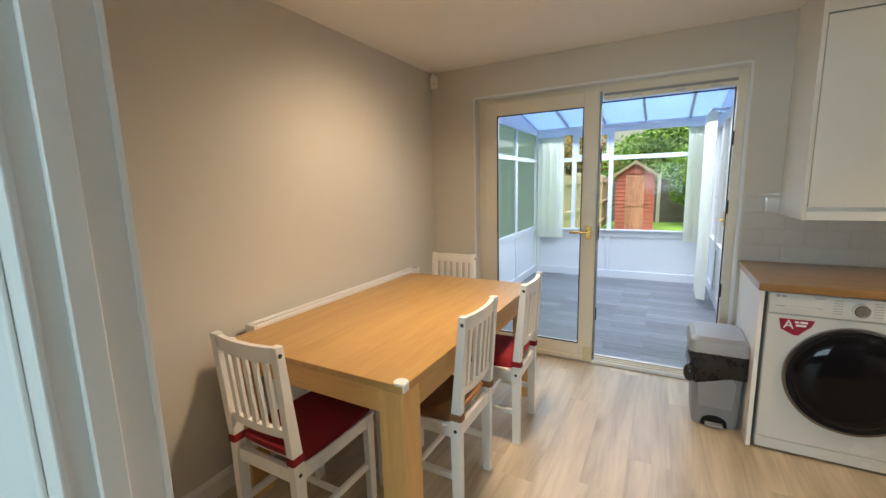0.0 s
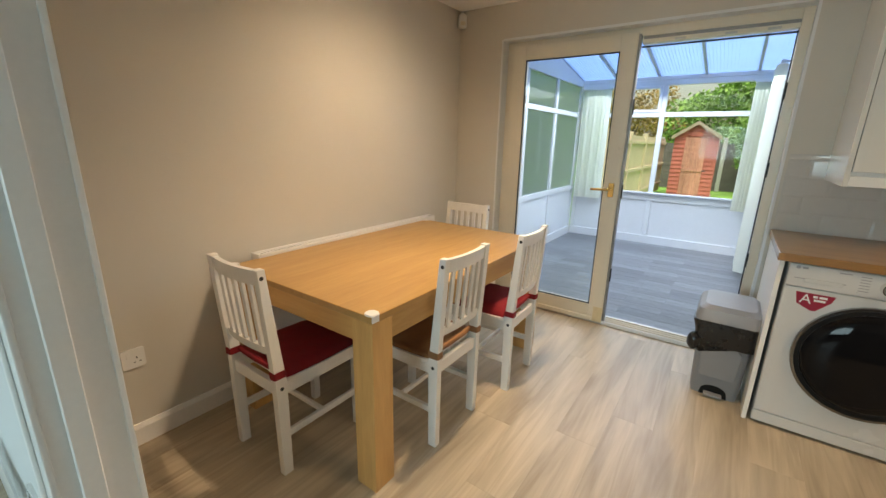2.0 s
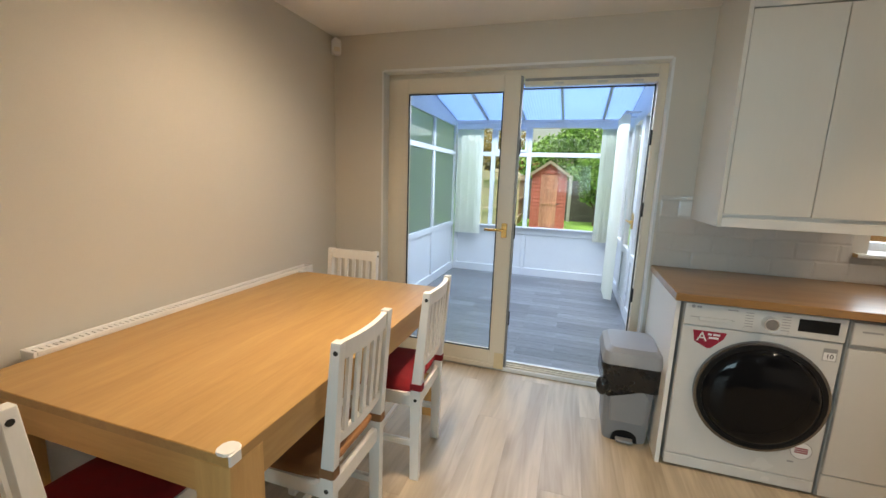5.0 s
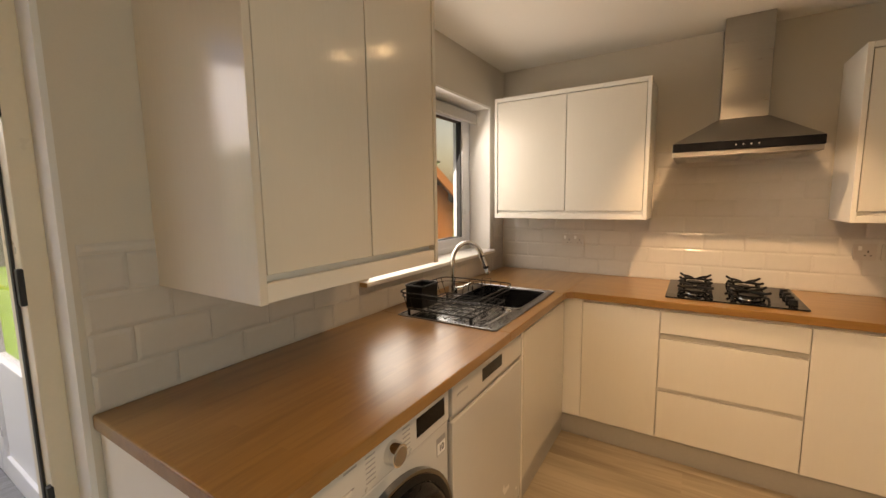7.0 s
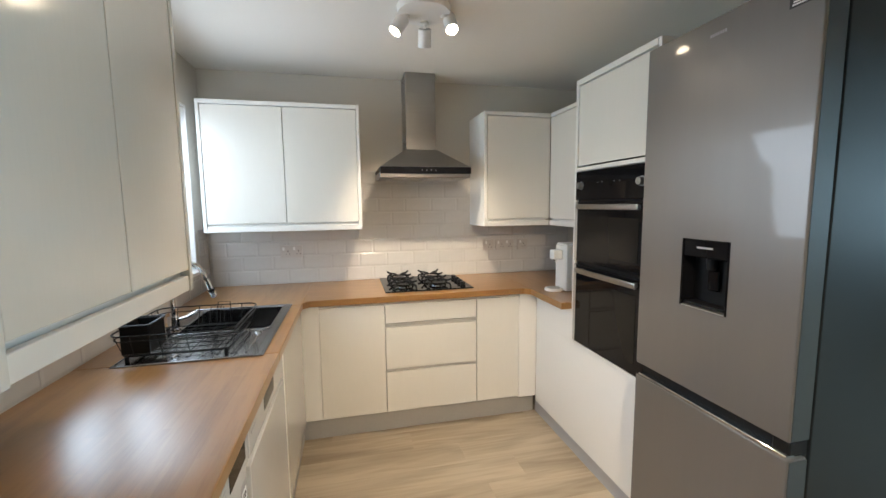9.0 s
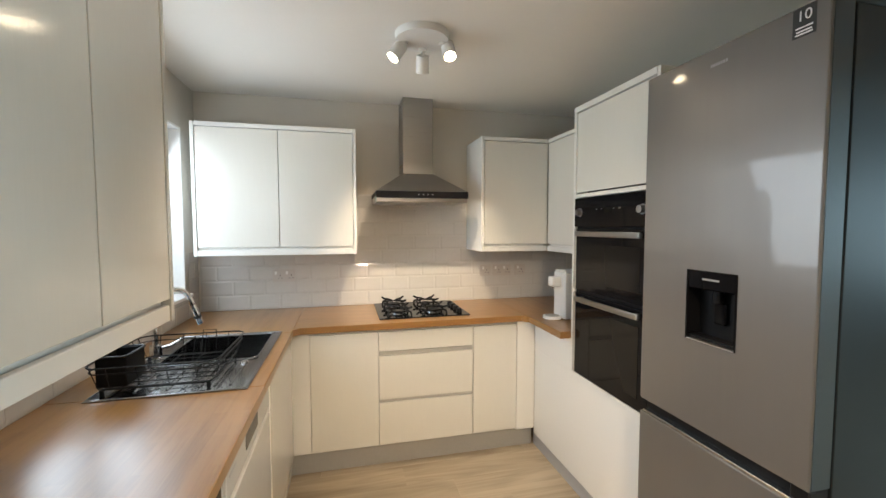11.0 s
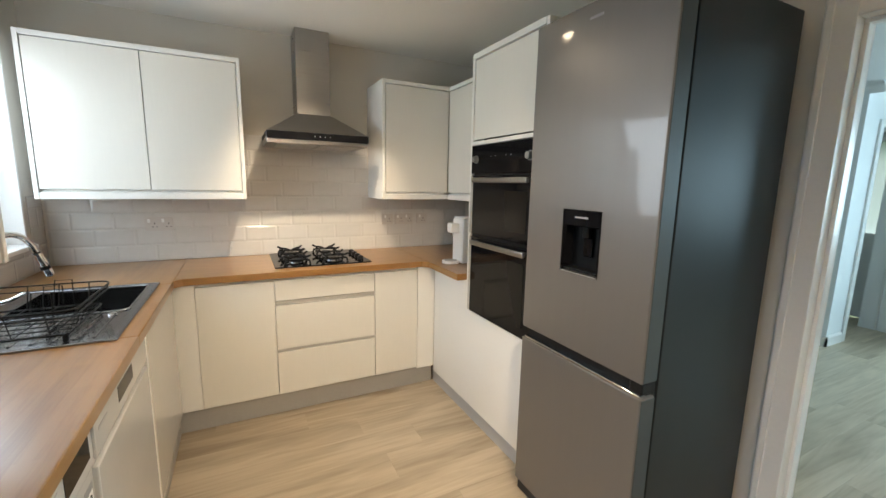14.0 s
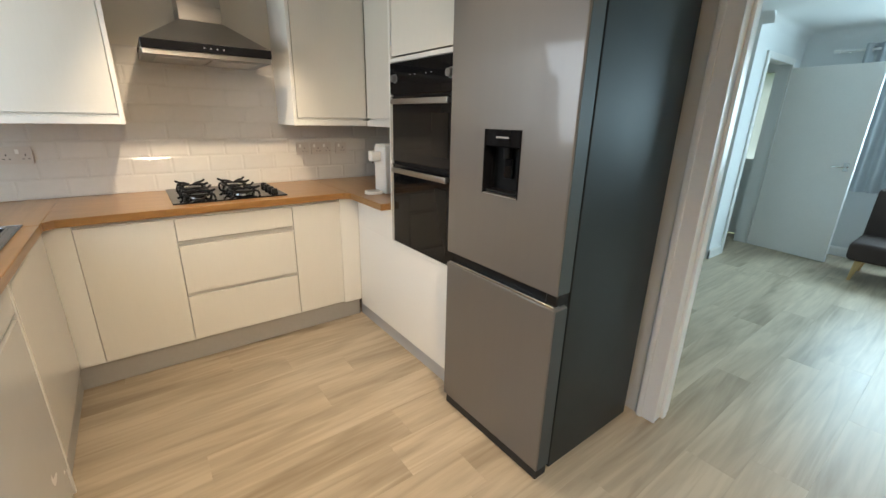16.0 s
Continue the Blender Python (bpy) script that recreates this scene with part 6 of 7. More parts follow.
# ---- garden ----
GZ_ = -0.16
GRASS = surface("lawn_soil", (0.17, 0.34, 0.05), 0.95, spread=0.35, scale=1.6, grain=70, bump=0.6)
ground = single("ground", box((-60, 3.8, GZ_ - 0.2), (60, 140, GZ_)), GRASS, "mown green lawn and ground behind the house", "ground", kind="structure")
single("ground_front", box((-60, -140, GZ_ - 0.2), (60, -4.2, GZ_)), surface("front_ground", (0.11, 0.14, 0.07), 0.95, spread=0.3, scale=1.0, grain=40, bump=0.4), "grass and paving in front of the house", "ground", kind="structure")
PAVE = surface("grey_paving", (0.26, 0.25, 0.24), 0.9, spread=0.15, scale=3, grain=90, bump=0.4)
single("pavement", box((-4.0, 3.85, GZ_ + 0.002), (9.0, 7.6, GZ_ + 0.03)), PAVE, "grey concrete paving round the house", "paving", kind="structure")


def leaves(name, spots, count, size, material, seed, parent=None):
    """Many small leaves scattered in the shells of uneven clumps (x, y, z, radius)."""
    rng = np.random.default_rng(seed)
    spots = np.array(spots, float)
    pick = rng.choice(len(spots), count, p=spots[:, 3] ** 2 / (spots[:, 3] ** 2).sum())
    way = rng.normal(size=(count, 3))
    way /= np.linalg.norm(way, axis=1)[:, None]
    mid = spots[pick, :3] + way * (spots[pick, 3] * rng.uniform(0.55, 1.08, count))[:, None]
    a = rng.normal(size=(count, 3)) + way * 0.4
    a /= np.linalg.norm(a, axis=1)[:, None]
    b = np.cross(a, rng.normal(size=(count, 3)))
    b /= np.linalg.norm(b, axis=1)[:, None]
    s = size * rng.uniform(0.6, 1.3, count)[:, None]
    verts = np.stack([mid - a * s, mid + b * s * 0.5, mid + a * s, mid - b * s * 0.5], 1).reshape(-1, 3)
    faces = np.arange(count * 4).reshape(-1, 4)
    me = bpy.data.meshes.new(name)
    me.from_pydata(verts.tolist(), [], faces.tolist())
    me.materials.append(material)
    ob = new(name, me)
    if parent:
        ob.parent = parent
        ob.matrix_basis = PLACE[parent].inverted()
        PLACE[ob] = PLACE[parent]
    return ob


def leaf_material(name, dark, light):
    m = base_material(name, light, 0.6)
    b = m.node_tree.nodes["Principled BSDF"]
    geo_ = node(m, "ShaderNodeNewGeometry")
    ramp = node(m, "ShaderNodeValToRGB")
    ramp.color_ramp.elements[0].color, ramp.color_ramp.elements[1].color = (*dark, 1), (*light, 1)
    wire(m, geo_, "Random Per Island", ramp, "Fac"), wire(m, ramp, "Color", b, "Base Color")
    b.inputs["Subsurface Weight"].default_value = 0.0
    return m


LEAF_GREEN = leaf_material("hedge_leaves", (0.09, 0.19, 0.035), (0.32, 0.55, 0.10))
LEAF_DARK = leaf_material("dark_shrub_leaves", (0.012, 0.035, 0.008), (0.05, 0.12, 0.025))
LEAF_AUTUMN = leaf_material("autumn_leaves", (0.16, 0.11, 0.02), (0.42, 0.30, 0.06))
BARK = surface("brown_bark", (0.10, 0.075, 0.05), 0.9, spread=0.3, scale=8, grain=60, bump=0.6)


def tree(x, y, height, spread_, count, material, seed, label, category="tree", leaf=0.09):
    rng = random.Random(seed)
    t = thing("tree", (x, y, GZ_), label, category, "trees and shrubs behind the garden")
    bm = bmesh.new()
    trunk = [(x + 0.05 * math.sin(k), y, GZ_ + height * 0.55 * k / 4) for k in range(5)]
    for p, q, r in zip(trunk, trunk[1:], (0.11, 0.095, 0.08, 0.06)):
        rod(p, q, r, r * 0.88, 8, bm)
    clumps = []
    for k in range(11):
        a, h = rng.uniform(0, 6.283), rng.uniform(0.35, 0.95)
        d = spread_ * rng.uniform(0.25, 0.85) * (1.15 - h * 0.5)
        tip = (x + d * math.cos(a), y + d * math.sin(a) * 0.7, GZ_ + height * h)
        rod(trunk[min(int(h * 4), 4)], tip, 0.04, 0.012, 6, bm)
        clumps.append((*tip, spread_ * rng.uniform(0.28, 0.5)))
    part("trunk", bm, BARK, t)
    leaves("crown", clumps, count, leaf, material, seed, t)
    return t


tree(0.5, 18.6, 3.9, 1.8, 6000, LEAF_GREEN, 3, "bright green bushy tree behind the garden fence")
tree(2.9, 18.8, 3.3, 1.6, 4200, LEAF_GREEN, 4, "green leafy tree behind the garden fence")
tree(-1.2, 19.0, 3.1, 1.5, 3800, LEAF_GREEN, 5, "green leafy tree behind the shed")
tree(-4.2, 21.0, 4.0, 1.8, 2600, LEAF_AUTUMN, 6, "tree with thin yellow autumn leaves", leaf=0.08)
tree(-2.6, 23.0, 4.2, 1.6, 2200, LEAF_AUTUMN, 7, "tree with thin yellow autumn leaves", leaf=0.08)
tree(5.2, 18.5, 3.4, 1.6, 3000, LEAF_GREEN, 8, "green leafy tree at the end of the garden")
tree(0.78, 15.9, 2.7, 1.0, 4200, LEAF_GREEN, 9, "green shrub against the dark garden fence", "shrub", 0.06)
tree(-7.0, 20.0, 3.6, 1.8, 2600, LEAF_DARK, 10, "dark leafy tree beyond the fence")

FENCE_PALE = surface("pale_fence_timber", (0.56, 0.48, 0.33), 0.85, spread=0.18, scale=5, grain=90, bump=0.3, stretch=(1, 1, 0.15))
FENCE_DARK = surface("weathered_dark_fence", (0.12, 0.112, 0.10), 0.9, spread=0.45, scale=5, grain=90, bump=0.4, stretch=(0.2, 1, 1))
CONCRETE = surface("pale_concrete_post", (0.50, 0.50, 0.48), 0.9, spread=0.12, scale=8, grain=140, bump=0.3)
fence = thing("garden_fence", (-1.80, 12, GZ_), "pale timber panel fence along the lawn", "fence")
for k in range(4):
    y0 = 8.2 + k * 1.85
    part("post", box((-1.85, y0 - 0.06, GZ_), (-1.73, y0 + 0.04, 1.62), 0.01), FENCE_PALE, fence)
    for j in range(12):
        a = y0 + 0.045 + j * 0.1455
        part("board", box((-1.805 + 0.004 * (j % 2), a, GZ_ + 0.05), (-1.788 + 0.004 * (j % 2), a + 0.147, 1.55), 0.002), FENCE_PALE, fence)
    for z in (0.12, 0.72, 1.36):
        part("rail", box((-1.783, y0 + 0.041, z), (-1.745, y0 + 1.785, z + 0.075), 0.003), FENCE_PALE, fence)
rear = thing("garden_fence", (1.6, 17, GZ_), "weathered dark lap fence with concrete posts", "fence")
for k in range(6):
    x0 = -3.98 + k * 1.9
    part("post", box((x0 - 0.06, 16.94, GZ_), (x0 + 0.06, 17.06, 1.62), 0.01), CONCRETE, rear, "pale concrete post")
    for j in range(10):
        z = GZ_ + 0.02 + j * 0.155
        part("board", prism([(16.985, z), (17.02, z), (17.005, z + 0.175), (16.99, z + 0.175)], "x", x0 + 0.061, x0 + 1.839), FENCE_DARK, rear)

SHED_RED = surface("weathered_red_shed_paint", (0.44, 0.135, 0.105), 0.85, spread=0.35, scale=4, grain=70, bump=0.4, stretch=(1, 1, 0.3))
SHED_DOOR = surface("worn_shed_door", (0.50, 0.24, 0.18), 0.85, spread=0.6, scale=3.2, grain=50, bump=0.4, stretch=(1, 1, 0.25))
SHED_RAW = surface("bare_grey_timber", (0.36, 0.30, 0.22), 0.9, spread=0.25, scale=4, grain=70, bump=0.4)
SX0, SX1, SY = -1.36, -0.26, 14.0


shed = thing("garden_shed", (-0.78, 14.6, GZ_), "weathered red lap-board garden shed with a worn door", "shed")
apex, eave = 1.98, 1.63
part("body", prism([(SX0 + 0.03, GZ_ + 0.02), (SX1 - 0.03, GZ_ + 0.02), (SX1 - 0.03, eave - 0.03), ((SX0 + SX1) / 2, apex - 0.05), (SX0 + 0.03, eave - 0.03)], "y", SY + 0.03, SY + 1.5), SHED_RED, shed)
z = GZ_ + 0.03
row = 0
while z < apex - 0.1:
    half = (SX1 - SX0) / 2 * (1 if z + 0.1 < eave else max(0.08, (apex - z - 0.1) / (apex - eave)))
    mid = (SX0 + SX1) / 2
    for a, b in (((mid - half, mid - 0.27), (mid + 0.27, mid + half)) if z < 1.58 else ((mid - half, mid + half),)):
        if b - a > 0.03:
            part("board", prism([(SY - 0.014, z), (SY + 0.03, z), (SY + 0.03, z + 0.118), (SY + 0.008, z + 0.118)], "x", a, b), SHED_RED, shed)
    z += 0.118
for k in range(4):
    x = (SX0 + SX1) / 2 - 0.265 + k * 0.1325
    part("door_board", box((x + 0.002, SY - 0.016, GZ_ + 0.04), (x + 0.13, SY + 0.012, 1.58), 0.003), SHED_DOOR, shed)
part("door_ledge", box((-1.06, SY - 0.03, 0.62), (-0.56, SY - 0.0165, 0.70), 0.003), SHED_DOOR, shed)
part("door_head", box((-0.95, SY - 0.035, 1.60), (-0.67, SY - 0.0155, 1.74), 0.003), SHED_RED, shed)
part("latch", box((-0.57, SY - 0.034, 0.64), (-0.46, SY - 0.0305, 0.67)), FENCE_DARK, shed)
for s in (-1, 1):
    mid = (SX0 + SX1) / 2
    ex_ = mid + s * ((SX1 - SX0) / 2 + 0.07)
    part("roof", prism([(mid, apex), (ex_, eave - 0.06), (ex_, eave - 0.02), (mid, apex + 0.04)], "y", SY - 0.09, SY + 1.6), FENCE_DARK, shed)
    part("barge_board", prism([(mid, apex - 0.05), (ex_, eave - 0.12), (ex_, eave - 0.02), (mid, apex + 0.045)], "y", SY - 0.11, SY - 0.091), SHED_RAW, shed)
part("floor_bearer", box((SX0, SY - 0.1, GZ_), (SX1, SY + 1.5, GZ_ + 0.02)), SHED_RAW, shed)

# seen through the kitchen window: orange summer house, neighbouring house
ORANGE_WOOD = surface("orange_stained_boards", (0.48, 0.20, 0.07), 0.7, spread=0.15, scale=3, grain=60, bump=0.25, stretch=(0.2, 1, 1), island=0.06)
HUTX = 4.42
hut = thing("summer_house", (HUTX, 6.0, GZ_), "orange stained timber summer house with a pitched roof", "summer house")
hw, he, ha = 1.05, 1.40, 2.0
part("body", prism([(HUTX - hw + 0.02, GZ_), (HUTX + hw - 0.02, GZ_), (HUTX + hw - 0.02, he - 0.03), (HUTX, ha - 0.04), (HUTX - hw + 0.02, he - 0.03)], "y", 5.03, 7.1), ORANGE_WOOD, hut)
z = GZ_
while z < ha - 0.1:
    half = hw * (1 if z + 0.1 < he else max(0.06, (ha - z - 0.13) / (ha - he)))
    part("board", box((HUTX - half, 5.0, z + 0.003), (HUTX + half, 5.029, z + 0.125), 0.005), ORANGE_WOOD, hut)
    z += 0.128
part("door", box((HUTX + 0.1, 4.97, GZ_ + 0.05), (HUTX + 0.85, 4.999, 1.62), 0.006), ORANGE_WOOD, hut)
part("window", box((HUTX + 0.32, 4.96, 1.70), (HUTX + 0.62, 4.999, 1.92), 0.004), CLEAR_PANE, hut)
for s in (-1, 1):
    ex_ = HUTX + s * (hw + 0.12)
    drop = (ha - he) / hw * 0.12
    part("roof", prism([(HUTX, ha), (ex_, he - drop), (ex_, he - drop + 0.05), (HUTX, ha + 0.05)], "y", 4.85, 7.2), FENCE_DARK, hut)
    part("barge_board", prism([(HUTX, ha - 0.09), (ex_, he - drop - 0.09), (ex_, he - drop + 0.05), (HUTX, ha + 0.05)], "y", 4.82, 4.849), ORANGE_WOOD, hut)

BRICK = surface("red_brick_far", (0.30, 0.14, 0.09), 0.9, spread=0.2, scale=3, grain=40, bump=0.3)
SLATE = surface("grey_roof_slates", (0.10, 0.10, 0.115), 0.8, spread=0.2, scale=3, grain=30, bump=0.3)
BLUE_BAND = surface("pale_blue_cladding", (0.45, 0.58, 0.62), 0.6, spread=0.06, scale=3, grain=40, bump=0.05)


def house(x0, x1, y0, y1, eaves, top, label):
    h = thing("house", ((x0 + x1) / 2, y0, GZ_), label, "house", "neighbouring houses")
    part("wall", box((x0, y0, GZ_), (x1, y1, eaves)), BRICK, h)
    part("cladding", box((x0 - 0.01, y0 - 0.03, eaves - 1.5), (x1 + 0.01, y0 - 0.001, eaves)), BLUE_BAND if y0 > 0 else BRICK, h)
    if y0 < 0:
        for k in range(5):
            part("window", box((x0 + 1.2 + k * 2.8, y1, 1.0), (x0 + 2.6 + k * 2.8, y1 + 0.04, 2.2), 0.01), WHITE_UPVC, h)
    ym = (y0 + y1) / 2
    part("roof", prism([(y0 - 0.35, eaves - 0.02), (y1 + 0.35, eaves - 0.02), (ym, top)], "x", x0 - 0.3, x1 + 0.3), SLATE, h)
    part("gutter", rod((x0 - 0.3, y0 - 0.4, eaves), (x1 + 0.3, y0 - 0.4, eaves), 0.06, seg=10), PRINT_BLACK, h)
    part("fascia", box((x0 - 0.3, y0 - 0.36, eaves - 0.16), (x1 + 0.3, y0 - 0.33, eaves + 0.02)), PRINT_WHITE, h)
    for k in range(int((x1 - x0) / 2.6)):
        xm = x0 + 1.4 + k * 2.6
        win = part("window", box((xm - 0.5, y0 - 0.05, eaves - 1.25), (xm + 0.5, y0 - 0.031, eaves - 0.3), 0.01), WHITE_UPVC, h)
        part("pane", box((xm - 0.44, y0 - 0.058, eaves - 1.19), (xm + 0.44, y0 - 0.051, eaves - 0.36)), BLACK_GLASS, win)
    return h


house(-9.0, 6.0, -52.0, -46.0, 4.6, 6.8, "brick house across the road in front of the living room")
house(4.5, 20.0, 15.0, 22.0, 3.6, 5.3, "low neighbouring house with a grey slate roof and pale cladding")

# ---- living room ----
LT = 2.30
wall("wall_living_south", [((LW - 0.12, LS - 0.25, 0), (-1.35, LS, LT)), ((-1.35, LS - 0.25, 0), (0.68, LS, 0.86)), ((-1.35, LS - 0.25, 2.0), (0.68, LS, LT)), ((0.68, LS - 0.25, 0), (1.55, LS, LT))], LIVING_PAINT, "white painted front wall of the living room with a window")
wall("wall_living_west", [((LW - 0.12, LS, 0), (LW, YL, LT))], LIVING_PAINT, "white painted side wall of the living room")
wall("wall_living_north", [((LW - 0.12, YL - 0.009, 0), (DL - 0.0205, YL - 0.0005, LT)), ((DL - 0.0205, YL - 0.009, DT + 0.021), (DR + 0.0205, YL - 0.0005, LT)), ((DR + 0.0205, YL - 0.009, 0), (LE + 0.12, YL - 0.0005, LT)), ((LW - 0.12, YL, 0), (XW - 0.121, 0.31, LT))], LIVING_PAINT, "white painted living room side of the kitchen wall")
wall("wall_living_east", [((LE, -2.6, 0), (LE + 0.12, YL - 0.01, LT))], LIVING_PAINT, "white painted wall of the living room alcove")
wall("wall_hall", [((1.55, -2.90, 0), (LE + 0.12, -2.6, LT)), ((1.55, -3.66, 1.975), (1.67, -2.90, LT)), ((1.55, LS - 0.25, 0), (1.67, -3.66, LT))], LIVING_PAINT, "white painted pier and wall to the hall")
wall("wall_hall_end", [((1.67, LS - 0.25, 0), (3.12, LS - 0.1, 0.95)), ((1.67, LS - 0.25, 1.95), (3.12, LS - 0.1, LT)), ((2.75, LS - 0.25, 0.95), (3.12, LS - 0.1, 1.95)), ((3.0, LS - 0.1, 0), (3.12, -2.9, LT))], LIVING_PAINT, "white painted hall walls")
single("ceiling_living", box((LW - 0.12, LS - 0.25, LT), (LE + 0.12, YL - 0.001, LT + 0.12)), LIVING_PAINT, "white painted living room ceiling", "ceiling", kind="structure")
coving("trim", (LW, LS), (1.55, LS), (0, 1), LT - 0.001, 0.09, LIVING_PAINT, "white coving over the living room window wall")
coving("trim", (1.55, LS), (1.55, -2.6), (-1, 0), LT - 0.001, 0.09, LIVING_PAINT, "white coving over the hall door")
coving("trim", (1.46, -2.6), (LE, -2.6), (0, 1), LT - 0.001, 0.09, LIVING_PAINT, "white coving along the pier")
skirting((LW, LS), (1.55, LS), (0, 1))
skirting((1.55, -2.90), (1.55, -2.584), (-1, 0))
skirting((1.534, -2.6), (LE, -2.6), (0, 1))
skirting((LW, YL - 0.009), (DL - 0.09, YL - 0.009), (0, -1))

hall_pane = thing("window_4", (2.2, LS - 0.17, 0.95), "obscured glass pane beside the front door", "window", kind="structure")
part("pane", box((1.68, LS - 0.17, 0.95), (2.75, LS - 0.16, 1.95)), FROST_PANE, hall_pane)
part("window_frame", box((1.67, LS - 0.155, 0.95), (1.72, LS - 0.105, 1.95), 0.004), PRINT_BLACK, hall_pane)

frame_ = thing("trim", (1.55, -3.28, 0), "white painted door frame to the hall", "door frame", kind="structure")
part("architrave", box((1.532, -2.955, 0), (1.5495, -2.888, 2.03), 0.004, 2), TRIM_PAINT, frame_)
part("architrave", box((1.532, -3.725, 0), (1.5495, -3.66, 2.03), 0.004, 2), TRIM_PAINT, frame_)
part("architrave", box((1.532, -3.66, 1.965), (1.5495, -2.955, 2.03), 0.004, 2), TRIM_PAINT, frame_)
part("lining", box((1.551, -2.925, 0), (1.672, -2.9005, 1.974), 0.002), TRIM_PAINT, frame_)
ldoor = thing("door_3", (1.515, -3.645, 0), "plain white internal door standing open, with chrome lever", "door", kind="structure", rz=170.2)
bm = box((0, -0.018, 0.008), (0.735, 0.018, 1.93), 0.002)
bm.transform(PLACE[ldoor])
part("leaf", bm, TRIM_PAINT, ldoor)
for s in (-1, 1):
    bm = rod((0.675, s * 0.018, 0.98), (0.675, s * 0.06, 0.98), 0.010)
    tube([(0.675, s * 0.058, 0.98), (0.62, s * 0.062, 0.98), (0.565, s * 0.056, 0.975)], 0.008, 8, bm)
    bm.transform(PLACE[ldoor])
    part("door_handle", bm, CHROME, ldoor, "chrome lever handle")
    bm = box((0.652, s * 0.0215 - 0.003, 0.94), (0.698, s * 0.0215 + 0.003, 1.02), 0.003)
    bm.transform(PLACE[ldoor])
    part("handle_plate", bm, CHROME, ldoor, "square chrome plate")
for z in (0.25, 1.7):
    bm = rod((0.0, 0.0, z), (0.0, 0.0, z + 0.08), 0.007, seg=10)
    bm.transform(PLACE[ldoor])
    part("hinge", bm, CHROME, ldoor)

lwin = thing("window_5", (-0.33, LS - 0.15, 0.86), "white upvc living room window with brass latch", "window", kind="structure")
for lo, hi in (((-1.35, 0.86), (-1.29, 2.0)), ((0.62, 0.86), (0.68, 2.0)), ((-1.29, 0.86), (0.62, 0.93)), ((-1.29, 1.93), (0.62, 2.0)), ((-0.72, 0.93), (-0.66, 1.93)), ((0.06, 0.93), (0.12, 1.93))):
    part("window_frame", box((lo[0], LS - 0.2, lo[1]), (hi[0], LS - 0.13, hi[1]), 0.006, 2), WHITE_UPVC, lwin)
for x0, x1 in ((-1.29, -0.72), (-0.66, 0.06), (0.12, 0.62)):
    part("pane", box((x0, LS - 0.168, 0.93), (x1, LS - 0.162, 1.93)), CLEAR_PANE, lwin).visible_shadow = False
part("window_sill", box((-1.4, LS - 0.129, 0.84), (0.73, LS + 0.05, 0.862), 0.005, 2), TRIM_PAINT, lwin)
part("latch", tube([(0.09, LS - 0.13, 1.18), (0.09, LS - 0.10, 1.18), (0.09, LS - 0.095, 1.26)], 0.007, 8), GOLD, lwin)

CURTAIN = surface("grey_curtain_cloth", (0.42, 0.45, 0.48), 0.85, spread=0.06, scale=4, grain=260, bump=0.2)
curtain = thing("curtain", (0.92, LS + 0.1, 0.72), "grey eyelet curtain hanging beside the window", "curtain")
bm = bmesh.new()
cols_ = []
for k in range(61):
    u = k / 60
    x = 0.54 + 0.50 * u
    y = LS + 0.11 + 0.035 * math.sin(u * 2 * math.pi * 4.5)
    cols_.append([bm.verts.new((x, y + d, z)) for d in (0, 0.004) for z in (0.72, 2.14)])
for a, b in zip(cols_, cols_[1:]):
    bm.faces.new((a[0], a[1], b[1], b[0])), bm.faces.new((a[2], a[3], b[3], b[2]))
    bm.faces.new((a[0], a[2], b[2], b[0])), bm.faces.new((a[1], a[3], b[3], b[1]))
part("cloth", bm, CURTAIN, curtain, sharp=80)
for k in range(5):
    x = 0.60 + 0.095 * k
    part("eyelet", ring((x, LS + 0.112, 2.085), "x", 0.032, 0.022, x - 0.003, x + 0.003, 24), CHROME, curtain)
pole = thing("curtain_pole", (-0.3, LS + 0.112, 2.085), "white metal curtain pole over the window", "curtain pole")
part("bar", rod((-1.7, LS + 0.112, 2.085), (1.22, LS + 0.112, 2.085), 0.012, seg=14), WHITE_PLASTIC, pole)
part("finial", rod((1.22, LS + 0.112, 2.085), (1.27, LS + 0.112, 2.085), 0.018, seg=14), WHITE_PLASTIC, pole)
for x in (-1.5, 1.16):
    part("bracket", rod((x, LS, 2.085), (x, LS + 0.112, 2.085), 0.009, seg=10), WHITE_PLASTIC, pole)

SOFA_CLOTH = surface("dark_brown_sofa_cloth", (0.050, 0.033, 0.029), 0.85, spread=0.15, scale=8, grain=340, bump=0.4)
SOFA_LEG = timber("light_beech_leg", (0.50, 0.32, 0.12), (0.66, 0.45, 0.20), 0.4, "z")
sofa = thing("sofa", (-0.3, -3.4, 0), "dark brown cloth sofa with tapered beech legs", "sofa")
part("seat", box((-1.27, -3.55, 0.20), (0.59, -2.98, 0.37), 0.04, 3), SOFA_CLOTH, sofa, sharp=60)
bm = prism([(-3.62, 0.28), (-3.46, 0.28), (-3.56, 0.80), (-3.72, 0.80)], "x", -1.26, 0.58, 0.03)
part("backrest", bm, SOFA_CLOTH, sofa, sharp=60)
for x in (-0.97, -0.37, 0.23):
    for z in (0.47, 0.63):
        part("button", ball((x, -3.49 - (z - 0.28) * 0.19, z), 0.016, (1, 0.5, 1)), SOFA_CLOTH, sofa)
for x in (-1.17, 0.50):
    for y in (-3.5, -3.08):
        part("leg", rod((x + (0.03 if x > 0 else -0.03), y, 0), (x, y, 0.21), 0.013, 0.028, 14), SOFA_LEG, sofa)

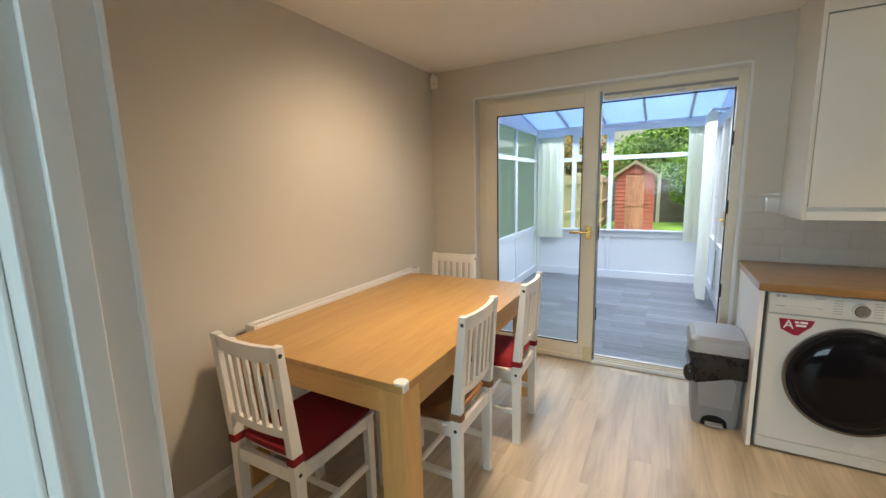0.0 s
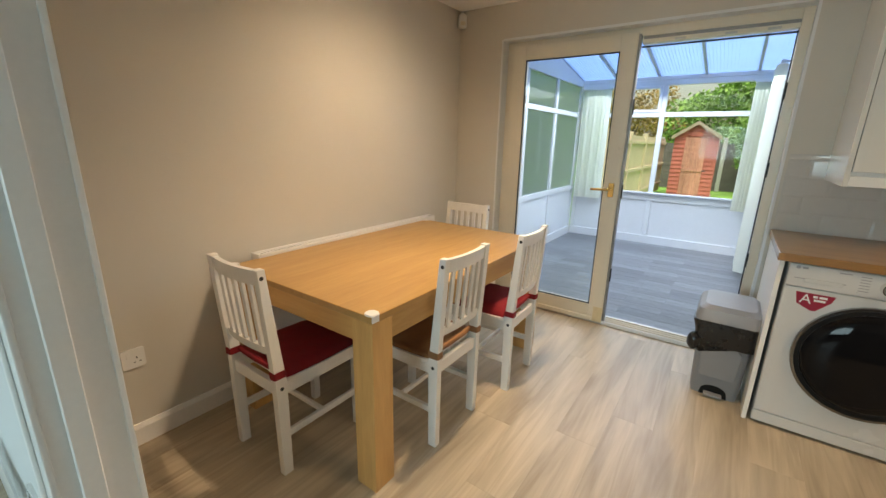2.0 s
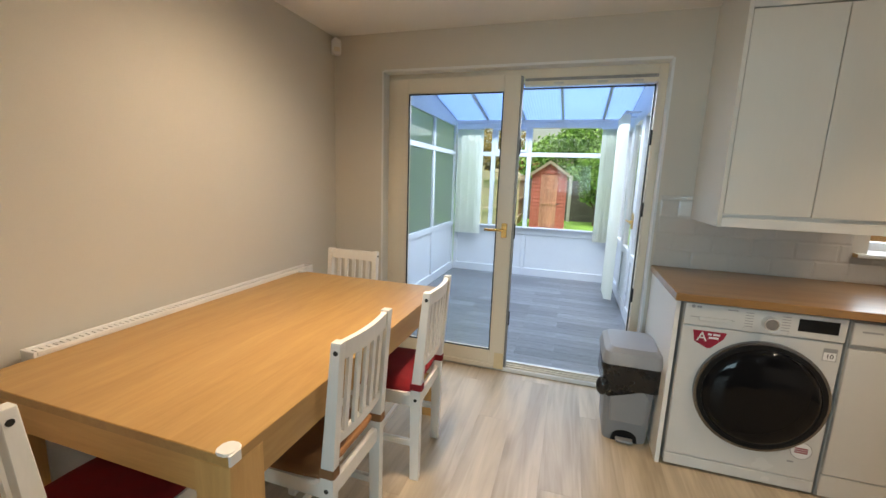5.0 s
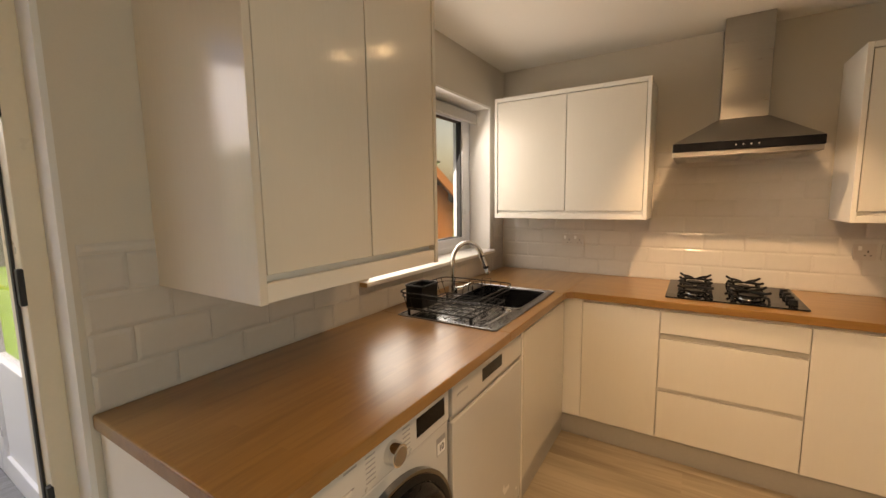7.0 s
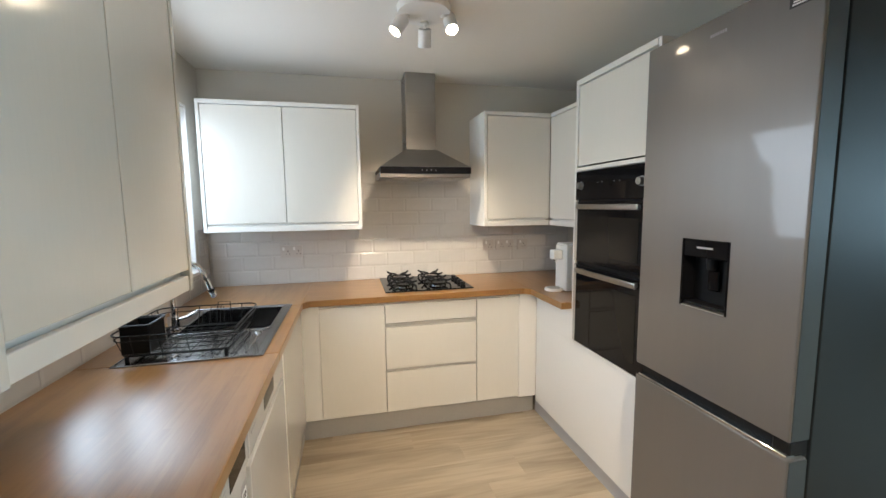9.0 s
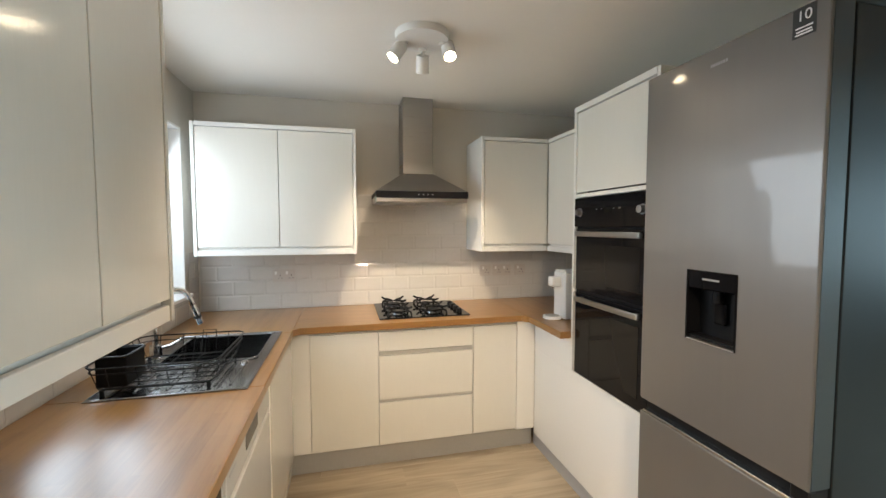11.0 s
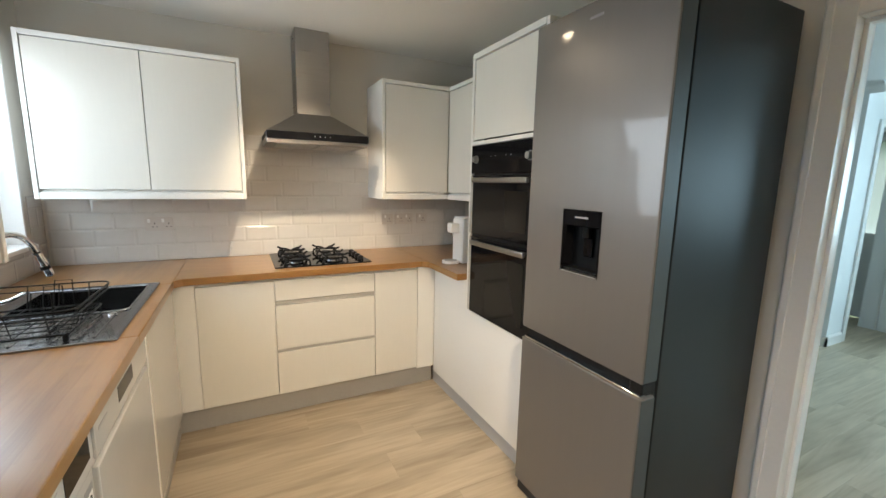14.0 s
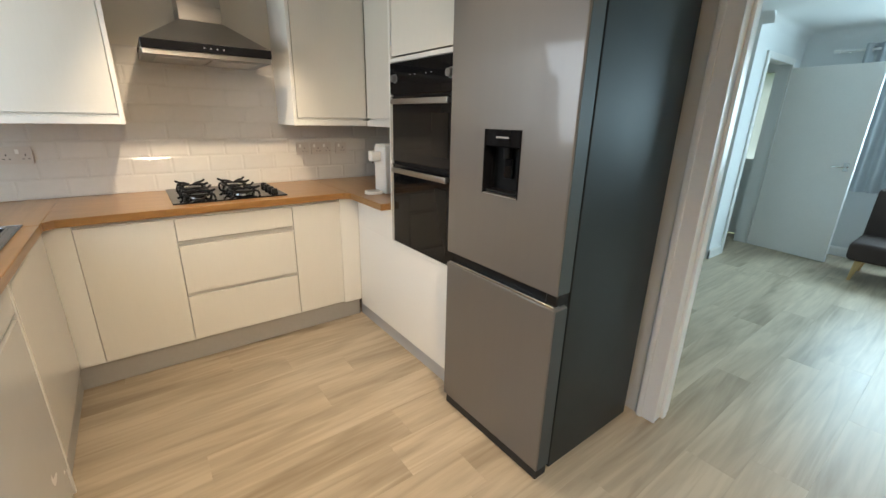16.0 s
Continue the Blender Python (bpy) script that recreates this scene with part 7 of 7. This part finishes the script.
# by the doorway, on the living room side
socket((-1.05, YL - 0.009, 0.45), "-y", 2, "white double wall socket low on the living room wall")
lead = thing("power_cable", (-1.05, 0.16, 0.0), "grey power lead with plug, trailing to the floor", "cable")
part("plug", box((-1.10, YL - 0.065, 0.42), (-1.05, YL - 0.019, 0.475), 0.008, 2), WHITE_PLASTIC, lead)
part("cord", tube([(-1.075, 0.13, 0.42), (-1.07, 0.12, 0.36), (-1.05, 0.115, 0.28), (-1.06, 0.11, 0.16), (-1.10, 0.09, 0.06), (-1.16, 0.04, 0.008), (-1.1, 0.0, 0.008), (-1.2, -0.06, 0.008)], 0.005, 8), PLINTH_GREY, lead)
cabinet = thing("side_table", (-1.35, 0.0, 0), "white low side table by the doorway", "table")
part("tabletop", box((-1.62, -0.35, 0.36), (-1.12, 0.10, 0.385), 0.003), TRIM_PAINT, cabinet)
for x in (-1.61, -1.16):
    for y in (-0.34, 0.06):
        part("leg", box((x, y, 0), (x + 0.03, y + 0.03, 0.36), 0.002), TRIM_PAINT, cabinet)

# ---- pieces of floor and walls ----
def plank_mesh(w, length):
    return solid("plank", box((-w / 2, -length / 2, -0.011), (w / 2, length / 2, 0.0), 0.0005), FLOOR_WOOD)


PW, PL = 0.192, 1.285
plank_data = {}
cols = int((XE - LW) / PW) + 1
for i in range(cols):
    x0 = LW + i * PW
    y = LS - random.random() * PL
    end = YN + 0.09 if x0 + PW > XW else 0.225
    while y < end:
        a, b = max(y, LS), min(y + PL, end)
        y += PL
        if end - b < 0.1:
            b, y = end, end + 1
        x1 = min(x0 + PW, XE)
        key = (round(x1 - x0, 3), round(b - a, 3))
        if key not in plank_data:
            plank_data[key] = plank_mesh(key[0] - 0.0001, key[1] - 0.0001)
        ob = new("plank", plank_data[key])
        ob.location = ((x0 + x1) / 2, (a + b) / 2, 0.0)
        ob.parent = floor_base


def tile_mesh(w, h):
    """Bevelled wall tile, lying in x and z, facing -y."""
    bm = bmesh.new()
    e = min(0.011, w * 0.3, h * 0.3)
    ends = []
    for inset, y in ((0.0, 0.0), (0.0, -0.0012), (e, -0.0034)):
        ends.append([bm.verts.new((sx * (w / 2 - inset), y, sz * (h / 2 - inset))) for sx, sz in ((-1, -1), (1, -1), (1, 1), (-1, 1))])
    for a, b in zip(ends, ends[1:]):
        for k in range(4):
            bm.faces.new((a[k], a[(k + 1) % 4], b[(k + 1) % 4], b[k]))
    bm.faces.new(ends[-1])
    return solid("tile", bm, TILE_GLAZE, 10)


tile_data = {}
TW, TH, GAP = 0.2, 0.1, 0.0014


def tile_field(wall_ob, face, u0, u1, z0, z1, plane, skip=()):
    """Half-bond rows of tiles on a wall between u0 and u1, leaving out boxes (u0, u1, z0, z1)."""
    row = 0
    z = z0
    while z < z1 - 0.02:
        zb = min(z + TH, z1)
        u = u0 - (TW / 2 if row % 2 else 0)
        while u < u1 - 0.01:
            a, b = max(u, u0), min(u + TW, u1)
            u += TW
            if b - a < 0.015:
                continue
            mid = ((a + b) / 2, (z + zb) / 2)
            if any(s[0] - 0.001 < mid[0] < s[1] and s[2] - 0.001 < mid[1] < s[3] for s in skip):
                continue
            key = (round(b - a - GAP, 3), round(zb - z - GAP, 3))
            if key not in tile_data:
                tile_data[key] = tile_mesh(*key)
            ob = new("tile", tile_data[key])
            ob.parent = wall_ob
            ob.matrix_basis = pose(mid[0], plane, mid[1]) if face == "-y" else pose(plane, mid[0], mid[1], 0, 0, -90)
        z += TH
        row += 1


north, east = bpy.data.objects["wall_north"], bpy.data.objects["wall_east"]
tile_field(north, "-y", 0.448, 1.40, 0.8965, 1.325, YN - 0.001)
tile_field(north, "-y", 1.40, 2.99, 0.8965, 1.030, YN - 0.001)
tile_field(north, "-y", 2.812, 2.99, 1.030, 1.30, YN - 0.001)
tile_field(east, "-x", 0.40, 3.10, 0.8965, 1.2965, XE - 0.0005)
tile_field(east, "-x", 1.255, 2.08, 1.2965, 1.70, XE - 0.0005)


# ---- planks of the conservatory ----
CONS_PLANK = surface("grey_vinyl_plank", (0.165, 0.172, 0.186), 0.34, spread=0.5, scale=3.0, grain=22, bump=0.05, stretch=(1, 5, 1), island=0.28)
cons_data = {}
y, k = CY0, 0
while y < CY1 - 0.02:
    b = min(y + 0.152, CY1)
    x = CX0 - (0.46 if k % 2 else 0.15)
    while x < CX1:
        a, c = max(x, CX0), min(x + 0.914, CX1)
        x += 0.914
        if c - a < 0.03:
            continue
        key = (round(c - a, 3), round(b - y, 3))
        if key not in cons_data:
            cons_data[key] = solid("plank", box((-key[0] / 2 + 0.0004, -key[1] / 2 + 0.0004, -0.012), (key[0] / 2 - 0.0004, key[1] / 2 - 0.0004, 0), 0.001), CONS_PLANK)
        ob = new("plank", cons_data[key])
        ob.location = ((a + c) / 2, (y + b) / 2, -0.02)
        ob.parent = cons_floor
    y, k = b, k + 1
